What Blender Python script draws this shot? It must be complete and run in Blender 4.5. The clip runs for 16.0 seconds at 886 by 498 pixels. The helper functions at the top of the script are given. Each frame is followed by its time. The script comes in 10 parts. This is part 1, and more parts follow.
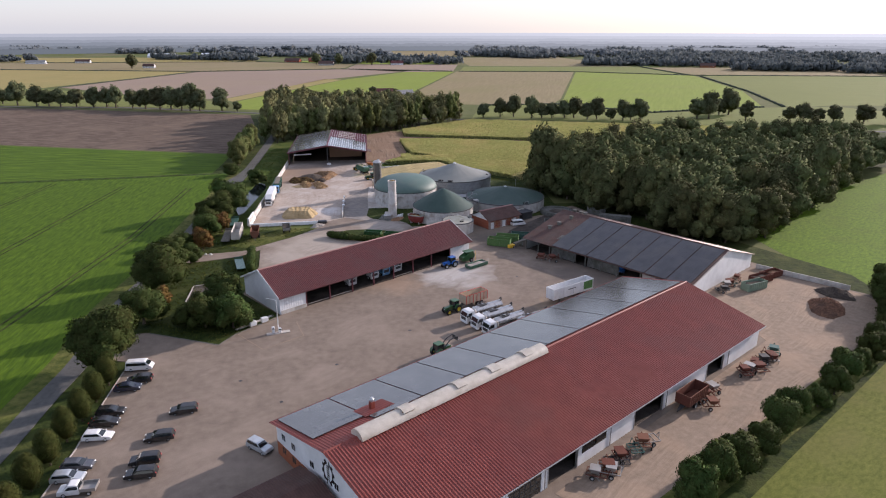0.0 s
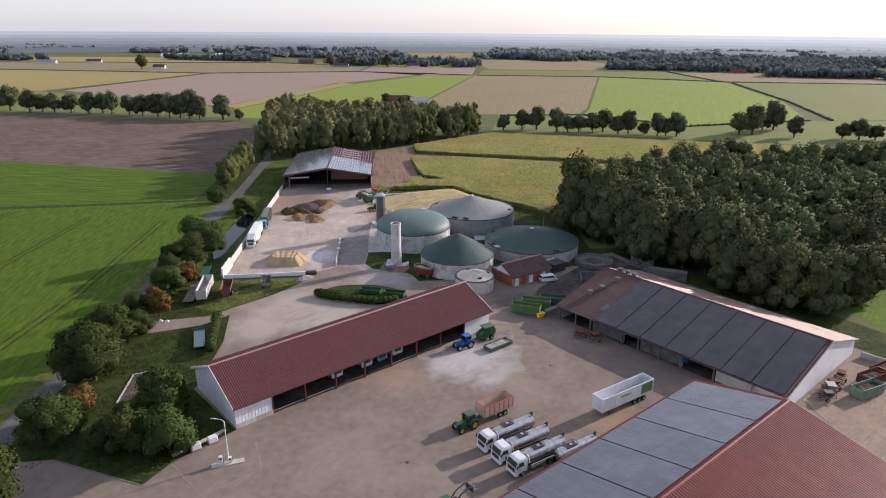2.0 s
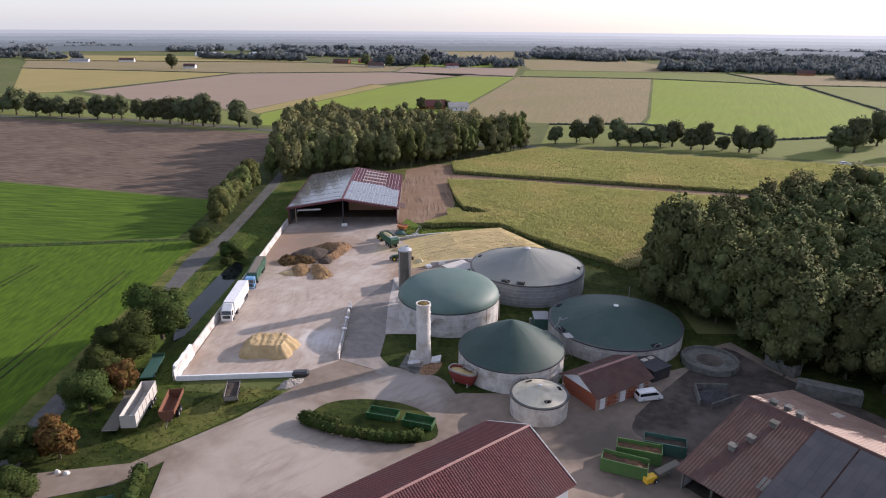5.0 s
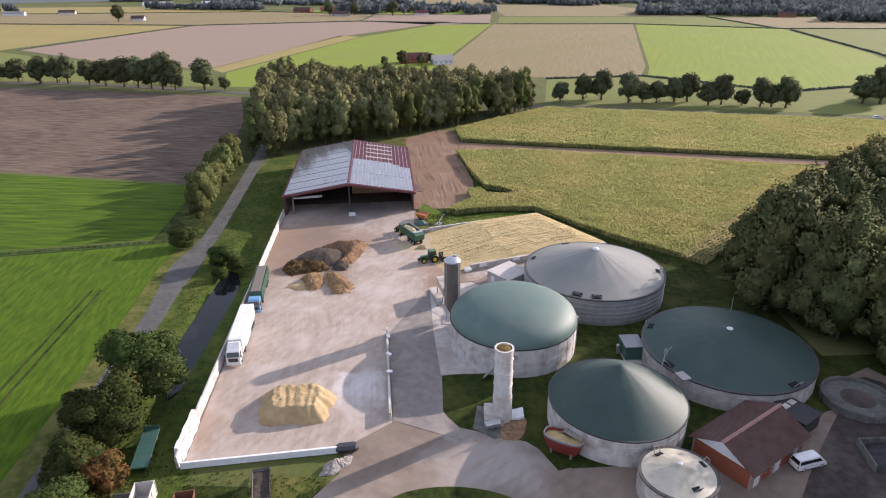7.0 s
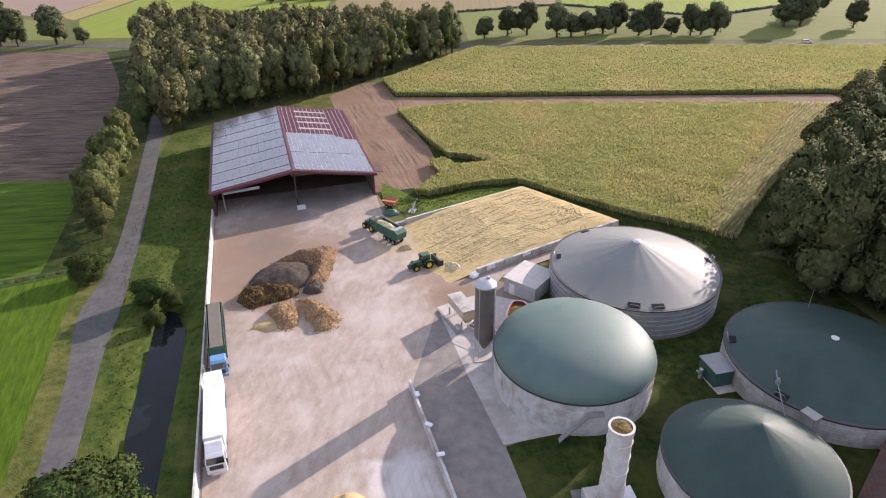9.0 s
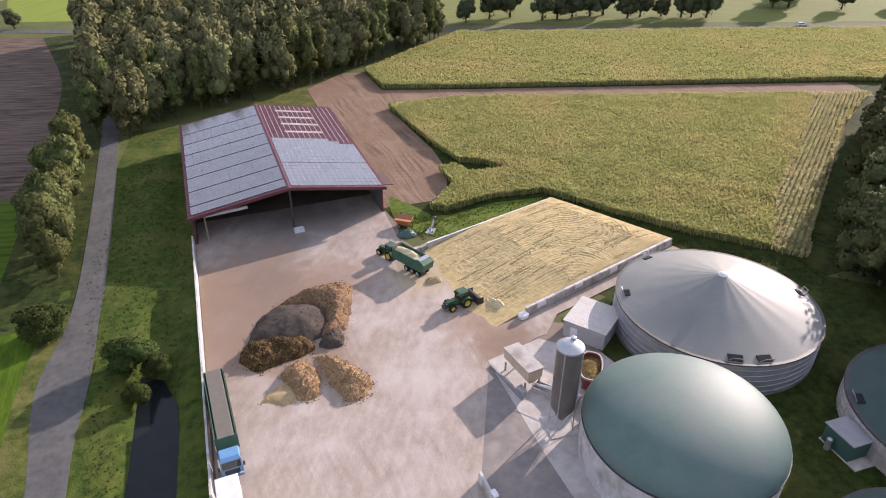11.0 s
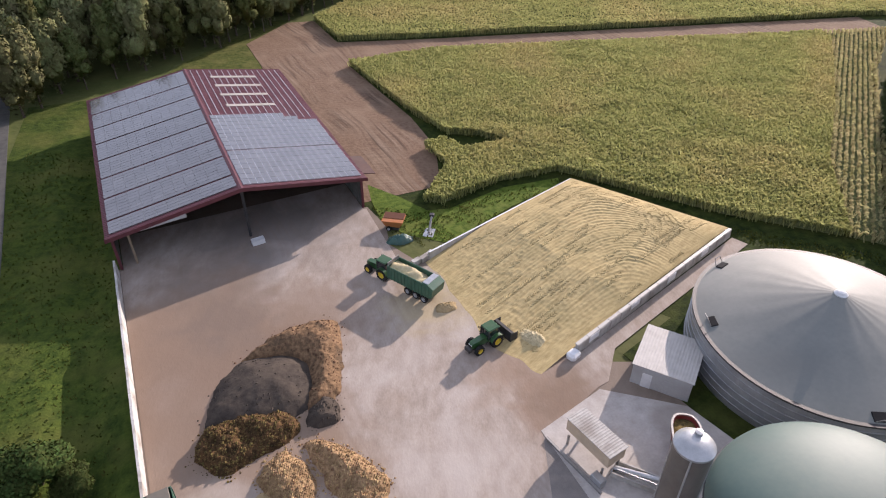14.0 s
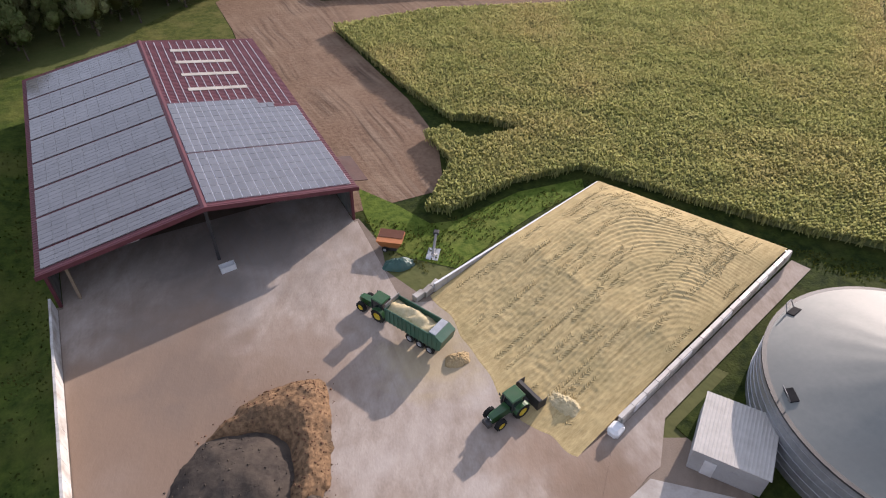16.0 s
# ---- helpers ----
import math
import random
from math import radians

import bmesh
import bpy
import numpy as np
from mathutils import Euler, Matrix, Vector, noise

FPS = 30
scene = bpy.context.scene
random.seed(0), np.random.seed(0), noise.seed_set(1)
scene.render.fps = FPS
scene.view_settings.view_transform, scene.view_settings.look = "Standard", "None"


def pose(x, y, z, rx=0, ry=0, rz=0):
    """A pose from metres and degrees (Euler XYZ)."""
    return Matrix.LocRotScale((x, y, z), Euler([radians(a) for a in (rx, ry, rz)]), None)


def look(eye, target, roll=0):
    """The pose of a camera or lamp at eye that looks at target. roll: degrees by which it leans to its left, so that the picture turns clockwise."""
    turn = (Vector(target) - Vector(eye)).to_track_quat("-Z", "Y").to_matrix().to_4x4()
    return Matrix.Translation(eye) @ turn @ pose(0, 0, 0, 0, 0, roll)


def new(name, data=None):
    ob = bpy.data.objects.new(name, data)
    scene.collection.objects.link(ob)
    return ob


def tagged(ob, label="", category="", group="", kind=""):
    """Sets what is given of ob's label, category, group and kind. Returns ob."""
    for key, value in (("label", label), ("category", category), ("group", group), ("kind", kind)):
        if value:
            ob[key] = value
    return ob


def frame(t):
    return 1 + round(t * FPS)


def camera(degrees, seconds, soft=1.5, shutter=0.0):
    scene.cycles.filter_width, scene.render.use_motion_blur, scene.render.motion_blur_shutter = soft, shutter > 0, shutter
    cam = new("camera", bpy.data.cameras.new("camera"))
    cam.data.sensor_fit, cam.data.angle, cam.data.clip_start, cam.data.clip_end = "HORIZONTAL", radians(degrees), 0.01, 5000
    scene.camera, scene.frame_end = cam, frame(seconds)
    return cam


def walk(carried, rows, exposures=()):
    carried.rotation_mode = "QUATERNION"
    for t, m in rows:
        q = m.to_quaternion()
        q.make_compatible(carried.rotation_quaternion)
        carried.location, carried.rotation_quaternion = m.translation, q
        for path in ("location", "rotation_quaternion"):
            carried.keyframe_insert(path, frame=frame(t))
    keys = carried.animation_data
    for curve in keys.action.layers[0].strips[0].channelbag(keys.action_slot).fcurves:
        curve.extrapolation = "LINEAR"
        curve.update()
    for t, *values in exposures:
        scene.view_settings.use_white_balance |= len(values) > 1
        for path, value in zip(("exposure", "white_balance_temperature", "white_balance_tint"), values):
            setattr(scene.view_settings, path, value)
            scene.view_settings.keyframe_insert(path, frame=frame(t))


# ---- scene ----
cam = camera(69.2, 16.0, soft=1.1)
PATH = [
    (0, (1.631, -1.4, 62.421), (1.618, 0.491, 61.771), -0.0),
    (0.5, (1.755, 9.045, 62.888), (1.74, 10.936, 62.236), 0.1),
    (1, (1.792, 19.46, 63.615), (1.768, 21.351, 62.964), 0.2),
    (1.5, (1.743, 29.84, 64.496), (1.702, 31.731, 63.845), 0.3),
    (2, (1.717, 39.967, 65.579), (1.656, 41.857, 64.928), 0.4),
    (2.5, (1.509, 50.202, 66.49), (1.423, 52.091, 65.837), 0.4),
    (3, (1.447, 60.775, 67.207), (1.333, 62.662, 66.556), 0.4),
    (3.5, (1.289, 70.994, 67.242), (1.162, 72.881, 66.593), 0.4),
    (4, (0.859, 80.208, 65.936), (0.716, 82.092, 65.281), 0.4),
    (4.5, (-0.235, 89.832, 65.03), (-0.402, 91.714, 64.374), 0.5),
    (5, (-3.179, 99.109, 64.605), (-3.349, 100.991, 63.95), 0.4),
    (5.2, (-4.797, 102.519, 64.571), (-4.968, 104.401, 63.915), 0.6),
    (7.3, (-27.355, 137.118, 65.009), (-27.368, 138.937, 64.179), -0.6),
    (7.5, (-29.663, 140.655, 65.045), (-29.64, 142.465, 64.194), -0.7),
    (8, (-35.061, 148.895, 65.142), (-34.951, 150.68, 64.245), -0.5),
    (8.5, (-40.67, 158.275, 65.315), (-40.466, 160.024, 64.366), -0.5),
    (8.7, (-42.493, 161.662, 65.289), (-42.257, 163.397, 64.322), -0.7),
    (10.8, (-54.073, 189.122, 63.077), (-53.659, 190.787, 62.05), -0.1),
    (11, (-54.848, 191.355, 62.853), (-54.433, 193.013, 61.815), 0.0),
    (11.5, (-56.044, 196.231, 61.438), (-55.632, 197.887, 60.396), -0.1),
    (12, (-56.819, 201.238, 59.966), (-56.402, 202.885, 58.911), -0.2),
    (12.5, (-57.213, 206.276, 58.886), (-56.779, 207.9, 57.803), -0.2),
    (13, (-57.023, 211.365, 58.041), (-56.547, 212.954, 56.925), -0.3),
    (13.5, (-56.588, 216.382, 57.355), (-56.063, 217.932, 56.206), -0.0),
    (14, (-55.934, 221.403, 56.808), (-55.39, 222.921, 55.625), 0.1),
    (14.5, (-54.992, 226.352, 56.268), (-54.441, 227.842, 55.052), 0.3),
    (15, (-53.702, 231.293, 55.881), (-53.156, 232.758, 54.634), 0.2),
    (15.5, (-52.708, 236.188, 55.619), (-52.162, 237.625, 54.34), 0.7),
    (16, (-51.614, 240.54, 55.535), (-51.073, 241.942, 54.216), 0.9),
]
walk(cam, [(t, look(eye, target, roll)) for t, eye, target, roll in PATH],
     [(0.0, 0.42, 6000, 22), (5.0, 0.45, 6000, 22), (8.0, 0.84, 6150, 24), (11.0, 0.77, 6150, 25), (16.0, 0.46, 6150, 22)])

# ---- light ----
SUN_EL, SUN_AZ = 19.0, 33.5          # elevation; angle from +x towards +y
sun_dir = Vector((math.cos(radians(SUN_EL)) * math.cos(radians(SUN_AZ)), math.cos(radians(SUN_EL)) * math.sin(radians(SUN_AZ)), math.sin(radians(SUN_EL))))
world = bpy.data.worlds.new("world")
scene.world = world
world.use_nodes = True
wn = world.node_tree
wn.nodes.clear()
sky = wn.nodes.new("ShaderNodeTexSky")
sky.sky_type, sky.sun_disc = "NISHITA", False
sky.sun_elevation, sky.sun_rotation = radians(SUN_EL), radians(90 - SUN_AZ)
sky.air_density, sky.dust_density, sky.ozone_density = 1.0, 0.8, 1.0
wbg = wn.nodes.new("ShaderNodeBackground")
wbg.inputs["Strength"].default_value = 0.062
wout = wn.nodes.new("ShaderNodeOutputWorld")
wn.links.new(sky.outputs[0], wbg.inputs["Color"])
veil = wn.nodes.new("ShaderNodeBackground")      # thin bright high haze over the whole sky
veil.inputs["Color"].default_value, veil.inputs["Strength"].default_value = (0.90, 0.945, 1.0, 1), 0.39
both = wn.nodes.new("ShaderNodeAddShader")
wn.links.new(wbg.outputs[0], both.inputs[0])
wn.links.new(veil.outputs[0], both.inputs[1])
wn.links.new(both.outputs[0], wout.inputs["Surface"])
sun_data = bpy.data.lights.new("sun", "SUN")
sun_data.energy, sun_data.angle, sun_data.color = 5.0, radians(0.6), (1.0, 0.87, 0.71)
sun = new("sun", sun_data)
sun.matrix_world = look((60, 60, 90), Vector((60, 60, 90)) - sun_dir)

# ---- materials ----


def shade(name, a, b, size=2.0, rough=0.8, metal=0.0, bump=0.2, fine=None, c=None, c_size=12.0, c_amount=0.5, vary=0.0, island=0.0, stretch=None, turn=0.0, world_space=True, clear=0.0, through_light=0.0, spec=None, spots=(), span=(0.45, 1.0), swirl=0.0, marks=()):
    """Two-scale noise between colours a and b, with larger stains towards c. Sizes in metres."""
    m = bpy.data.materials.new(name)
    m.use_nodes = True
    t = m.node_tree
    n, ln = t.nodes, t.links
    p = n["Principled BSDF"]
    if world_space:
        co = n.new("ShaderNodeNewGeometry").outputs["Position"]
    else:
        co = n.new("ShaderNodeTexCoord").outputs["Object"]
    if stretch or turn:
        mp = n.new("ShaderNodeMapping")
        mp.inputs["Rotation"].default_value = (0, 0, radians(-turn))
        ln.new(co, mp.inputs["Vector"])
        mp2 = n.new("ShaderNodeMapping")
        mp2.inputs["Scale"].default_value = stretch or (1, 1, 1)
        ln.new(mp.outputs[0], mp2.inputs["Vector"])
        co2 = mp2.outputs[0]
    else:
        co2 = co

    def noise_of(vec, metres, detail=3.0, twist=0.0):
        k = n.new("ShaderNodeTexNoise")
        k.inputs["Scale"].default_value = 1.0 / metres
        k.inputs["Detail"].default_value = detail
        k.inputs["Distortion"].default_value = twist
        ln.new(vec, k.inputs["Vector"])
        return k.outputs["Fac"]

    def ramp(val, lo, hi):
        r = n.new("ShaderNodeMapRange")
        r.inputs["From Min"].default_value, r.inputs["From Max"].default_value = lo, hi
        ln.new(val, r.inputs["Value"])
        return r.outputs[0]

    def mixed(fac, one, two):
        k = n.new("ShaderNodeMix")
        k.data_type = "RGBA"
        ln.new(fac, k.inputs[0])
        for sock, v in ((k.inputs[6], one), (k.inputs[7], two)):
            if isinstance(v, (tuple, list)):
                sock.default_value = (*v, 1)
            else:
                ln.new(v, sock)
        return k.outputs[2]

    small = noise_of(co2, size, 4)
    tiny = noise_of(co2, fine or size * 0.17, 2)
    add = n.new("ShaderNodeMath")
    add.operation = "MULTIPLY_ADD"
    add.inputs[1].default_value = 0.45
    ln.new(tiny, add.inputs[0])
    ln.new(small, add.inputs[2])
    col = mixed(ramp(add.outputs[0], *span), a, b)
    if c:
        f = ramp(noise_of(co, c_size, 6 if swirl else 5, swirl), 0.48, 0.68)
        k = n.new("ShaderNodeMath")
        k.operation = "MULTIPLY"
        k.inputs[1].default_value = c_amount
        ln.new(f, k.inputs[0])
        col = mixed(k.outputs[0], col, c)
    for sx, sy, sr, sc, sa in spots:
        vd = n.new("ShaderNodeVectorMath")
        vd.operation = "DISTANCE"
        ln.new(co, vd.inputs[0])
        vd.inputs[1].default_value = (sx, sy, 0)
        wob = n.new("ShaderNodeMath")
        wob.operation = "MULTIPLY_ADD"
        wob.inputs[1].default_value = -sr * 1.6
        ln.new(noise_of(co, sr * 0.45, 5, swirl), wob.inputs[0])
        ln.new(vd.outputs["Value"], wob.inputs[2])
        k = n.new("ShaderNodeMapRange")
        k.inputs["From Min"].default_value, k.inputs["From Max"].default_value = sr * 0.2, -sr * 0.5
        k.inputs["To Max"].default_value = sa
        ln.new(wob.outputs[0], k.inputs["Value"])
        col = mixed(k.outputs[0], col, sc)
    for m_turn, m_wide, m_colour, m_amount in marks:
        m1, m2 = n.new("ShaderNodeMapping"), n.new("ShaderNodeMapping")
        m1.inputs["Rotation"].default_value = (0, 0, radians(-m_turn))
        m2.inputs["Scale"].default_value = (0.035, 1.0, 1.0)
        bend = n.new("ShaderNodeTexNoise")
        bend.inputs["Scale"].default_value = 0.03
        ln.new(co, bend.inputs["Vector"])
        shift = n.new("ShaderNodeVectorMath")
        shift.operation = "MULTIPLY_ADD"
        shift.inputs[1].default_value = (7, 7, 0)
        ln.new(bend.outputs["Color"], shift.inputs[0])
        ln.new(co, shift.inputs[2])
        ln.new(shift.outputs[0], m1.inputs["Vector"])
        ln.new(m1.outputs[0], m2.inputs["Vector"])
        streak = ramp(noise_of(m2.outputs[0], m_wide, 5), 0.46, 0.74)
        patch = ramp(noise_of(shift.outputs[0], 11.0, 3), 0.40, 0.62)
        k = n.new("ShaderNodeMath")
        k.operation = "MULTIPLY"
        ln.new(streak, k.inputs[0])
        ln.new(patch, k.inputs[1])
        k2 = n.new("ShaderNodeMath")
        k2.operation = "MULTIPLY"
        k2.inputs[1].default_value = m_amount
        ln.new(k.outputs[0], k2.inputs[0])
        col = mixed(k2.outputs[0], col, m_colour)
    for amount, source in ((vary, "obj"), (island, "isl")):
        if amount:
            o = n.new("ShaderNodeObjectInfo").outputs["Random"] if source == "obj" else n.new("ShaderNodeNewGeometry").outputs["Random Per Island"]
            h = n.new("ShaderNodeHueSaturation")
            r = n.new("ShaderNodeMapRange")
            r.inputs["To Min"].default_value, r.inputs["To Max"].default_value = 1 - amount, 1 + amount
            ln.new(o, r.inputs["Value"])
            ln.new(r.outputs[0], h.inputs["Value"])
            r2 = n.new("ShaderNodeMapRange")
            r2.inputs["To Min"].default_value, r2.inputs["To Max"].default_value = 0.5 - 0.08 * amount, 0.5 + 0.08 * amount
            ln.new(o, r2.inputs["Value"])
            ln.new(r2.outputs[0], h.inputs["Hue"])
            ln.new(col, h.inputs["Color"])
            col = h.outputs["Color"]
    ln.new(col, p.inputs["Base Color"])
    p.inputs["Roughness"].default_value = rough
    p.inputs["Metallic"].default_value = metal
    p.inputs["Specular IOR Level"].default_value = spec if spec is not None else (0.12 if rough > 0.7 else 0.5)
    p.inputs["Coat Weight"].default_value = clear
    if bump:
        bp = n.new("ShaderNodeBump")
        bp.inputs["Strength"].default_value = bump
        bp.inputs["Distance"].default_value = size * 0.12
        ln.new(add.outputs[0], bp.inputs["Height"])
        ln.new(bp.outputs[0], p.inputs["Normal"])
    if through_light:
        tr = n.new("ShaderNodeBsdfTranslucent")
        ln.new(col, tr.inputs["Color"])
        ms = n.new("ShaderNodeMixShader")
        ms.inputs[0].default_value = through_light
        ln.new(p.outputs[0], ms.inputs[1])
        ln.new(tr.outputs[0], ms.inputs[2])
        ln.new(ms.outputs[0], n["Material Output"].inputs["Surface"])
    return m


M = {}
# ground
# plain grass is toned down to how it looks in shade
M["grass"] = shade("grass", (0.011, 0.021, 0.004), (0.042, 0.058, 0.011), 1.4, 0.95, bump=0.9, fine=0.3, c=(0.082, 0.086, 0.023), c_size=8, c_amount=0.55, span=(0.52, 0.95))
M["bank_grass"] = shade("ditch_bank_grass", (0.022, 0.042, 0.007), (0.070, 0.098, 0.016), 1.4, 0.95, bump=0.9, fine=0.3, c=(0.115, 0.118, 0.030), c_size=8, c_amount=0.6, span=(0.50, 0.95))
# verge: dry grass with sunshine put into its colour
M["verge"] = shade("sunlit_dry_grass", (0.040, 0.055, 0.011), (0.105, 0.115, 0.027), 1.2, 0.95, bump=0.9, fine=0.25, c=(0.16, 0.145, 0.048), c_size=5, c_amount=0.6, span=(0.50, 0.95))
M["country"] = shade("country", (0.07, 0.09, 0.025), (0.11, 0.12, 0.04), 8, 0.95, bump=0.3, c=(0.15, 0.13, 0.07), c_size=160, c_amount=0.7)
M["beet"] = shade("beet_field", (0.027, 0.060, 0.003), (0.082, 0.136, 0.007), 1.1, 0.9, bump=0.9, fine=0.45, stretch=(0.22, 1.0, 1), turn=98, c=(0.055, 0.100, 0.006), c_size=20, c_amount=0.45, span=(0.46, 0.96))
M["beet_far"] = shade("beet_field_rows", (0.024, 0.056, 0.003), (0.088, 0.145, 0.008), 1.5, 0.9, bump=0.9, fine=0.5, stretch=(0.10, 1.0, 1), turn=-3, c=(0.050, 0.092, 0.006), c_size=24, c_amount=0.4, span=(0.48, 0.94))
# brighter grass colour that holds the sunlight itself
M["lit_grass"] = shade("sunlit_strip_grass", (0.045, 0.080, 0.010), (0.120, 0.165, 0.025), 1.0, 0.95, bump=0.9, fine=0.3, c=(0.15, 0.155, 0.04), c_size=4, c_amount=0.5, span=(0.5, 0.95))
M["beet_rt"] = shade("beet_field_east", (0.050, 0.096, 0.004), (0.118, 0.190, 0.008), 0.8, 0.9, bump=0.9, fine=0.3, stretch=(0.4, 1.0, 1), turn=45, c=(0.075, 0.105, 0.010), c_size=14, c_amount=0.4, span=(0.46, 0.96))
M["stubble_lt"] = shade("meadow_east", (0.075, 0.092, 0.016), (0.15, 0.155, 0.034), 0.7, 0.95, bump=0.9, fine=0.22, stretch=(0.5, 1, 1), turn=40, c=(0.15, 0.14, 0.045), c_size=9, c_amount=0.5)
M["plough"] = shade("ploughed_soil", (0.048, 0.034, 0.026), (0.17, 0.126, 0.095), 1.3, 0.95, bump=1.0, fine=0.5, stretch=(0.12, 1.0, 1), turn=-8, c=(0.17, 0.125, 0.092), c_size=34, c_amount=0.5, span=(0.52, 0.92))
# harrowed, ripe and olive fields: base colours raised a little for distance haze
M["plough2"] = shade("harrowed_soil", (0.217, 0.165, 0.125), (0.285, 0.217, 0.171), 2, 0.95, bump=0.3, stretch=(0.05, 1, 1), turn=20, c=(0.262, 0.205, 0.137), c_size=120, c_amount=0.5)
M["ochre"] = shade("ripe_field", (0.228, 0.188, 0.068), (0.308, 0.251, 0.103), 2, 0.95, bump=0.3, stretch=(0.05, 1, 1), turn=15, c=(0.205, 0.188, 0.068), c_size=80, c_amount=0.5)
M["tan"] = shade("stubble_field", (0.185, 0.150, 0.080), (0.25, 0.205, 0.115), 2, 0.95, bump=0.3, stretch=(0.05, 1, 1), turn=80, c=(0.19, 0.17, 0.075), c_size=90, c_amount=0.6)
M["green1"] = shade("young_green_field", (0.150, 0.195, 0.028), (0.205, 0.255, 0.042), 2.5, 0.9, bump=0.3, stretch=(0.05, 1, 1), turn=70, c=(0.18, 0.205, 0.045), c_size=70, c_amount=0.6)
M["olive"] = shade("olive_field", (0.120, 0.142, 0.039), (0.177, 0.192, 0.059), 2, 0.95, bump=0.3, stretch=(0.05, 1, 1), turn=-40, c=(0.137, 0.160, 0.046), c_size=90, c_amount=0.6)
M["earth"] = shade("earth_track", (0.140, 0.090, 0.060), (0.240, 0.162, 0.110), 0.7, 0.95, bump=1.0, fine=0.18, c=(0.25, 0.175, 0.12), c_size=7, c_amount=0.7, span=(0.42, 1.0), marks=((98, 0.85, (0.060, 0.040, 0.028), 0.95), (100, 0.6, (0.31, 0.235, 0.172), 0.75), (168, 0.5, (0.10, 0.068, 0.05), 0.4)))
M["asphalt"] = shade("old_asphalt", (0.070, 0.070, 0.068), (0.110, 0.109, 0.104), 1.0, 0.9, bump=0.2, fine=0.1, c=(0.14, 0.135, 0.122), c_size=5, c_amount=0.5, marks=((98, 1.2, (0.17, 0.162, 0.15), 0.35),))
M["asphalt_dk"] = shade("asphalt_strip", (0.17, 0.155, 0.145), (0.26, 0.235, 0.215), 1.5, 0.9, bump=0.2, fine=0.08, c=(0.32, 0.28, 0.24), c_size=4, c_amount=0.6, swirl=0.4)
# dark spots before the barn and round the skips put cast shade into the paving
M["paving"] = shade("yard_paving", (0.153, 0.122, 0.098), (0.227, 0.183, 0.146), 1.6, 0.88, bump=0.2, fine=0.2, marks=((42, 0.8, (0.135, 0.106, 0.087), 0.35), (66, 0.9, (0.15, 0.118, 0.096), 0.3)), c=(0.275, 0.222, 0.18), c_size=13, c_amount=0.6, spots=((4, 160, 12, (0.44, 0.42, 0.40), 0.8), (-12, 152, 9, (0.33, 0.23, 0.16), 0.5), (30, 138, 8, (0.32, 0.22, 0.13), 0.6), (-40, 186, 16, (0.36, 0.315, 0.265), 0.8), (-28, 178, 14, (0.37, 0.325, 0.28), 0.8), (-20, 205, 12, (0.36, 0.33, 0.30), 0.7), (-46, 172, 10, (0.37, 0.325, 0.28), 0.7), (15, 190, 11, (0.085, 0.074, 0.065), 0.75), (24, 186, 9, (0.07, 0.06, 0.053), 0.7), (10, 182, 6, (0.25, 0.20, 0.165), 0.6), (36, 158, 13, (0.115, 0.095, 0.082), 0.7), (48, 146, 9, (0.11, 0.092, 0.08), 0.6)), swirl=0.5)
# spot at (-54, 309) paints the hall's shade into the concrete
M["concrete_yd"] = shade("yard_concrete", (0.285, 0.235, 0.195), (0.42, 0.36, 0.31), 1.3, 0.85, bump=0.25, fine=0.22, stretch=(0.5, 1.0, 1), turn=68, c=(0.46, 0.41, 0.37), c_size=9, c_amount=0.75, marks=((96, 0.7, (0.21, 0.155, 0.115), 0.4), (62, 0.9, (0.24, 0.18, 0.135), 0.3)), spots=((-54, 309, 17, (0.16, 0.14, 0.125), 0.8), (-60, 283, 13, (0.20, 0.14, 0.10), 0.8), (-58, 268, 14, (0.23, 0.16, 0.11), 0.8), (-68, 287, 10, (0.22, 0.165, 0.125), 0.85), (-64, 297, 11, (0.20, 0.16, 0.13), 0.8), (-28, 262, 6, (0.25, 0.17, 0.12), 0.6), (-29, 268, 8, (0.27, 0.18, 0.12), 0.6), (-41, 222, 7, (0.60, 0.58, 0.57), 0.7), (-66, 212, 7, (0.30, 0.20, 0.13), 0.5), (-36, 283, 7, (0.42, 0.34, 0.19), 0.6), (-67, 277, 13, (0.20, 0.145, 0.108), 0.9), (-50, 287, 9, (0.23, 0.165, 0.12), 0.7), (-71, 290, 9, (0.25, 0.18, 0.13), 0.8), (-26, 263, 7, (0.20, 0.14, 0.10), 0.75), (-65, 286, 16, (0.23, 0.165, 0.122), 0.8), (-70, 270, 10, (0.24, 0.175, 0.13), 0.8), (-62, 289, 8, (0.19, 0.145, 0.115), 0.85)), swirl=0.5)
M["pad"] = shade("pale_pad", (0.37, 0.34, 0.31), (0.50, 0.47, 0.44), 1.5, 0.85, bump=0.15, c=(0.28, 0.245, 0.21), c_size=5, c_amount=0.6, swirl=0.4)
M["sandy"] = shade("sandy_yard", (0.20, 0.15, 0.11), (0.29, 0.225, 0.17), 1.2, 0.92, bump=0.3, fine=0.2, marks=((42, 0.5, (0.16, 0.115, 0.082), 0.6), (50, 0.4, (0.36, 0.275, 0.20), 0.5)), c=(0.33, 0.24, 0.17), c_size=9, c_amount=0.7, swirl=0.5)
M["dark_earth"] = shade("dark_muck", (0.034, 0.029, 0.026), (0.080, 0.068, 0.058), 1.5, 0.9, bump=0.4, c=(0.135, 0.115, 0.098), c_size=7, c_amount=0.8)
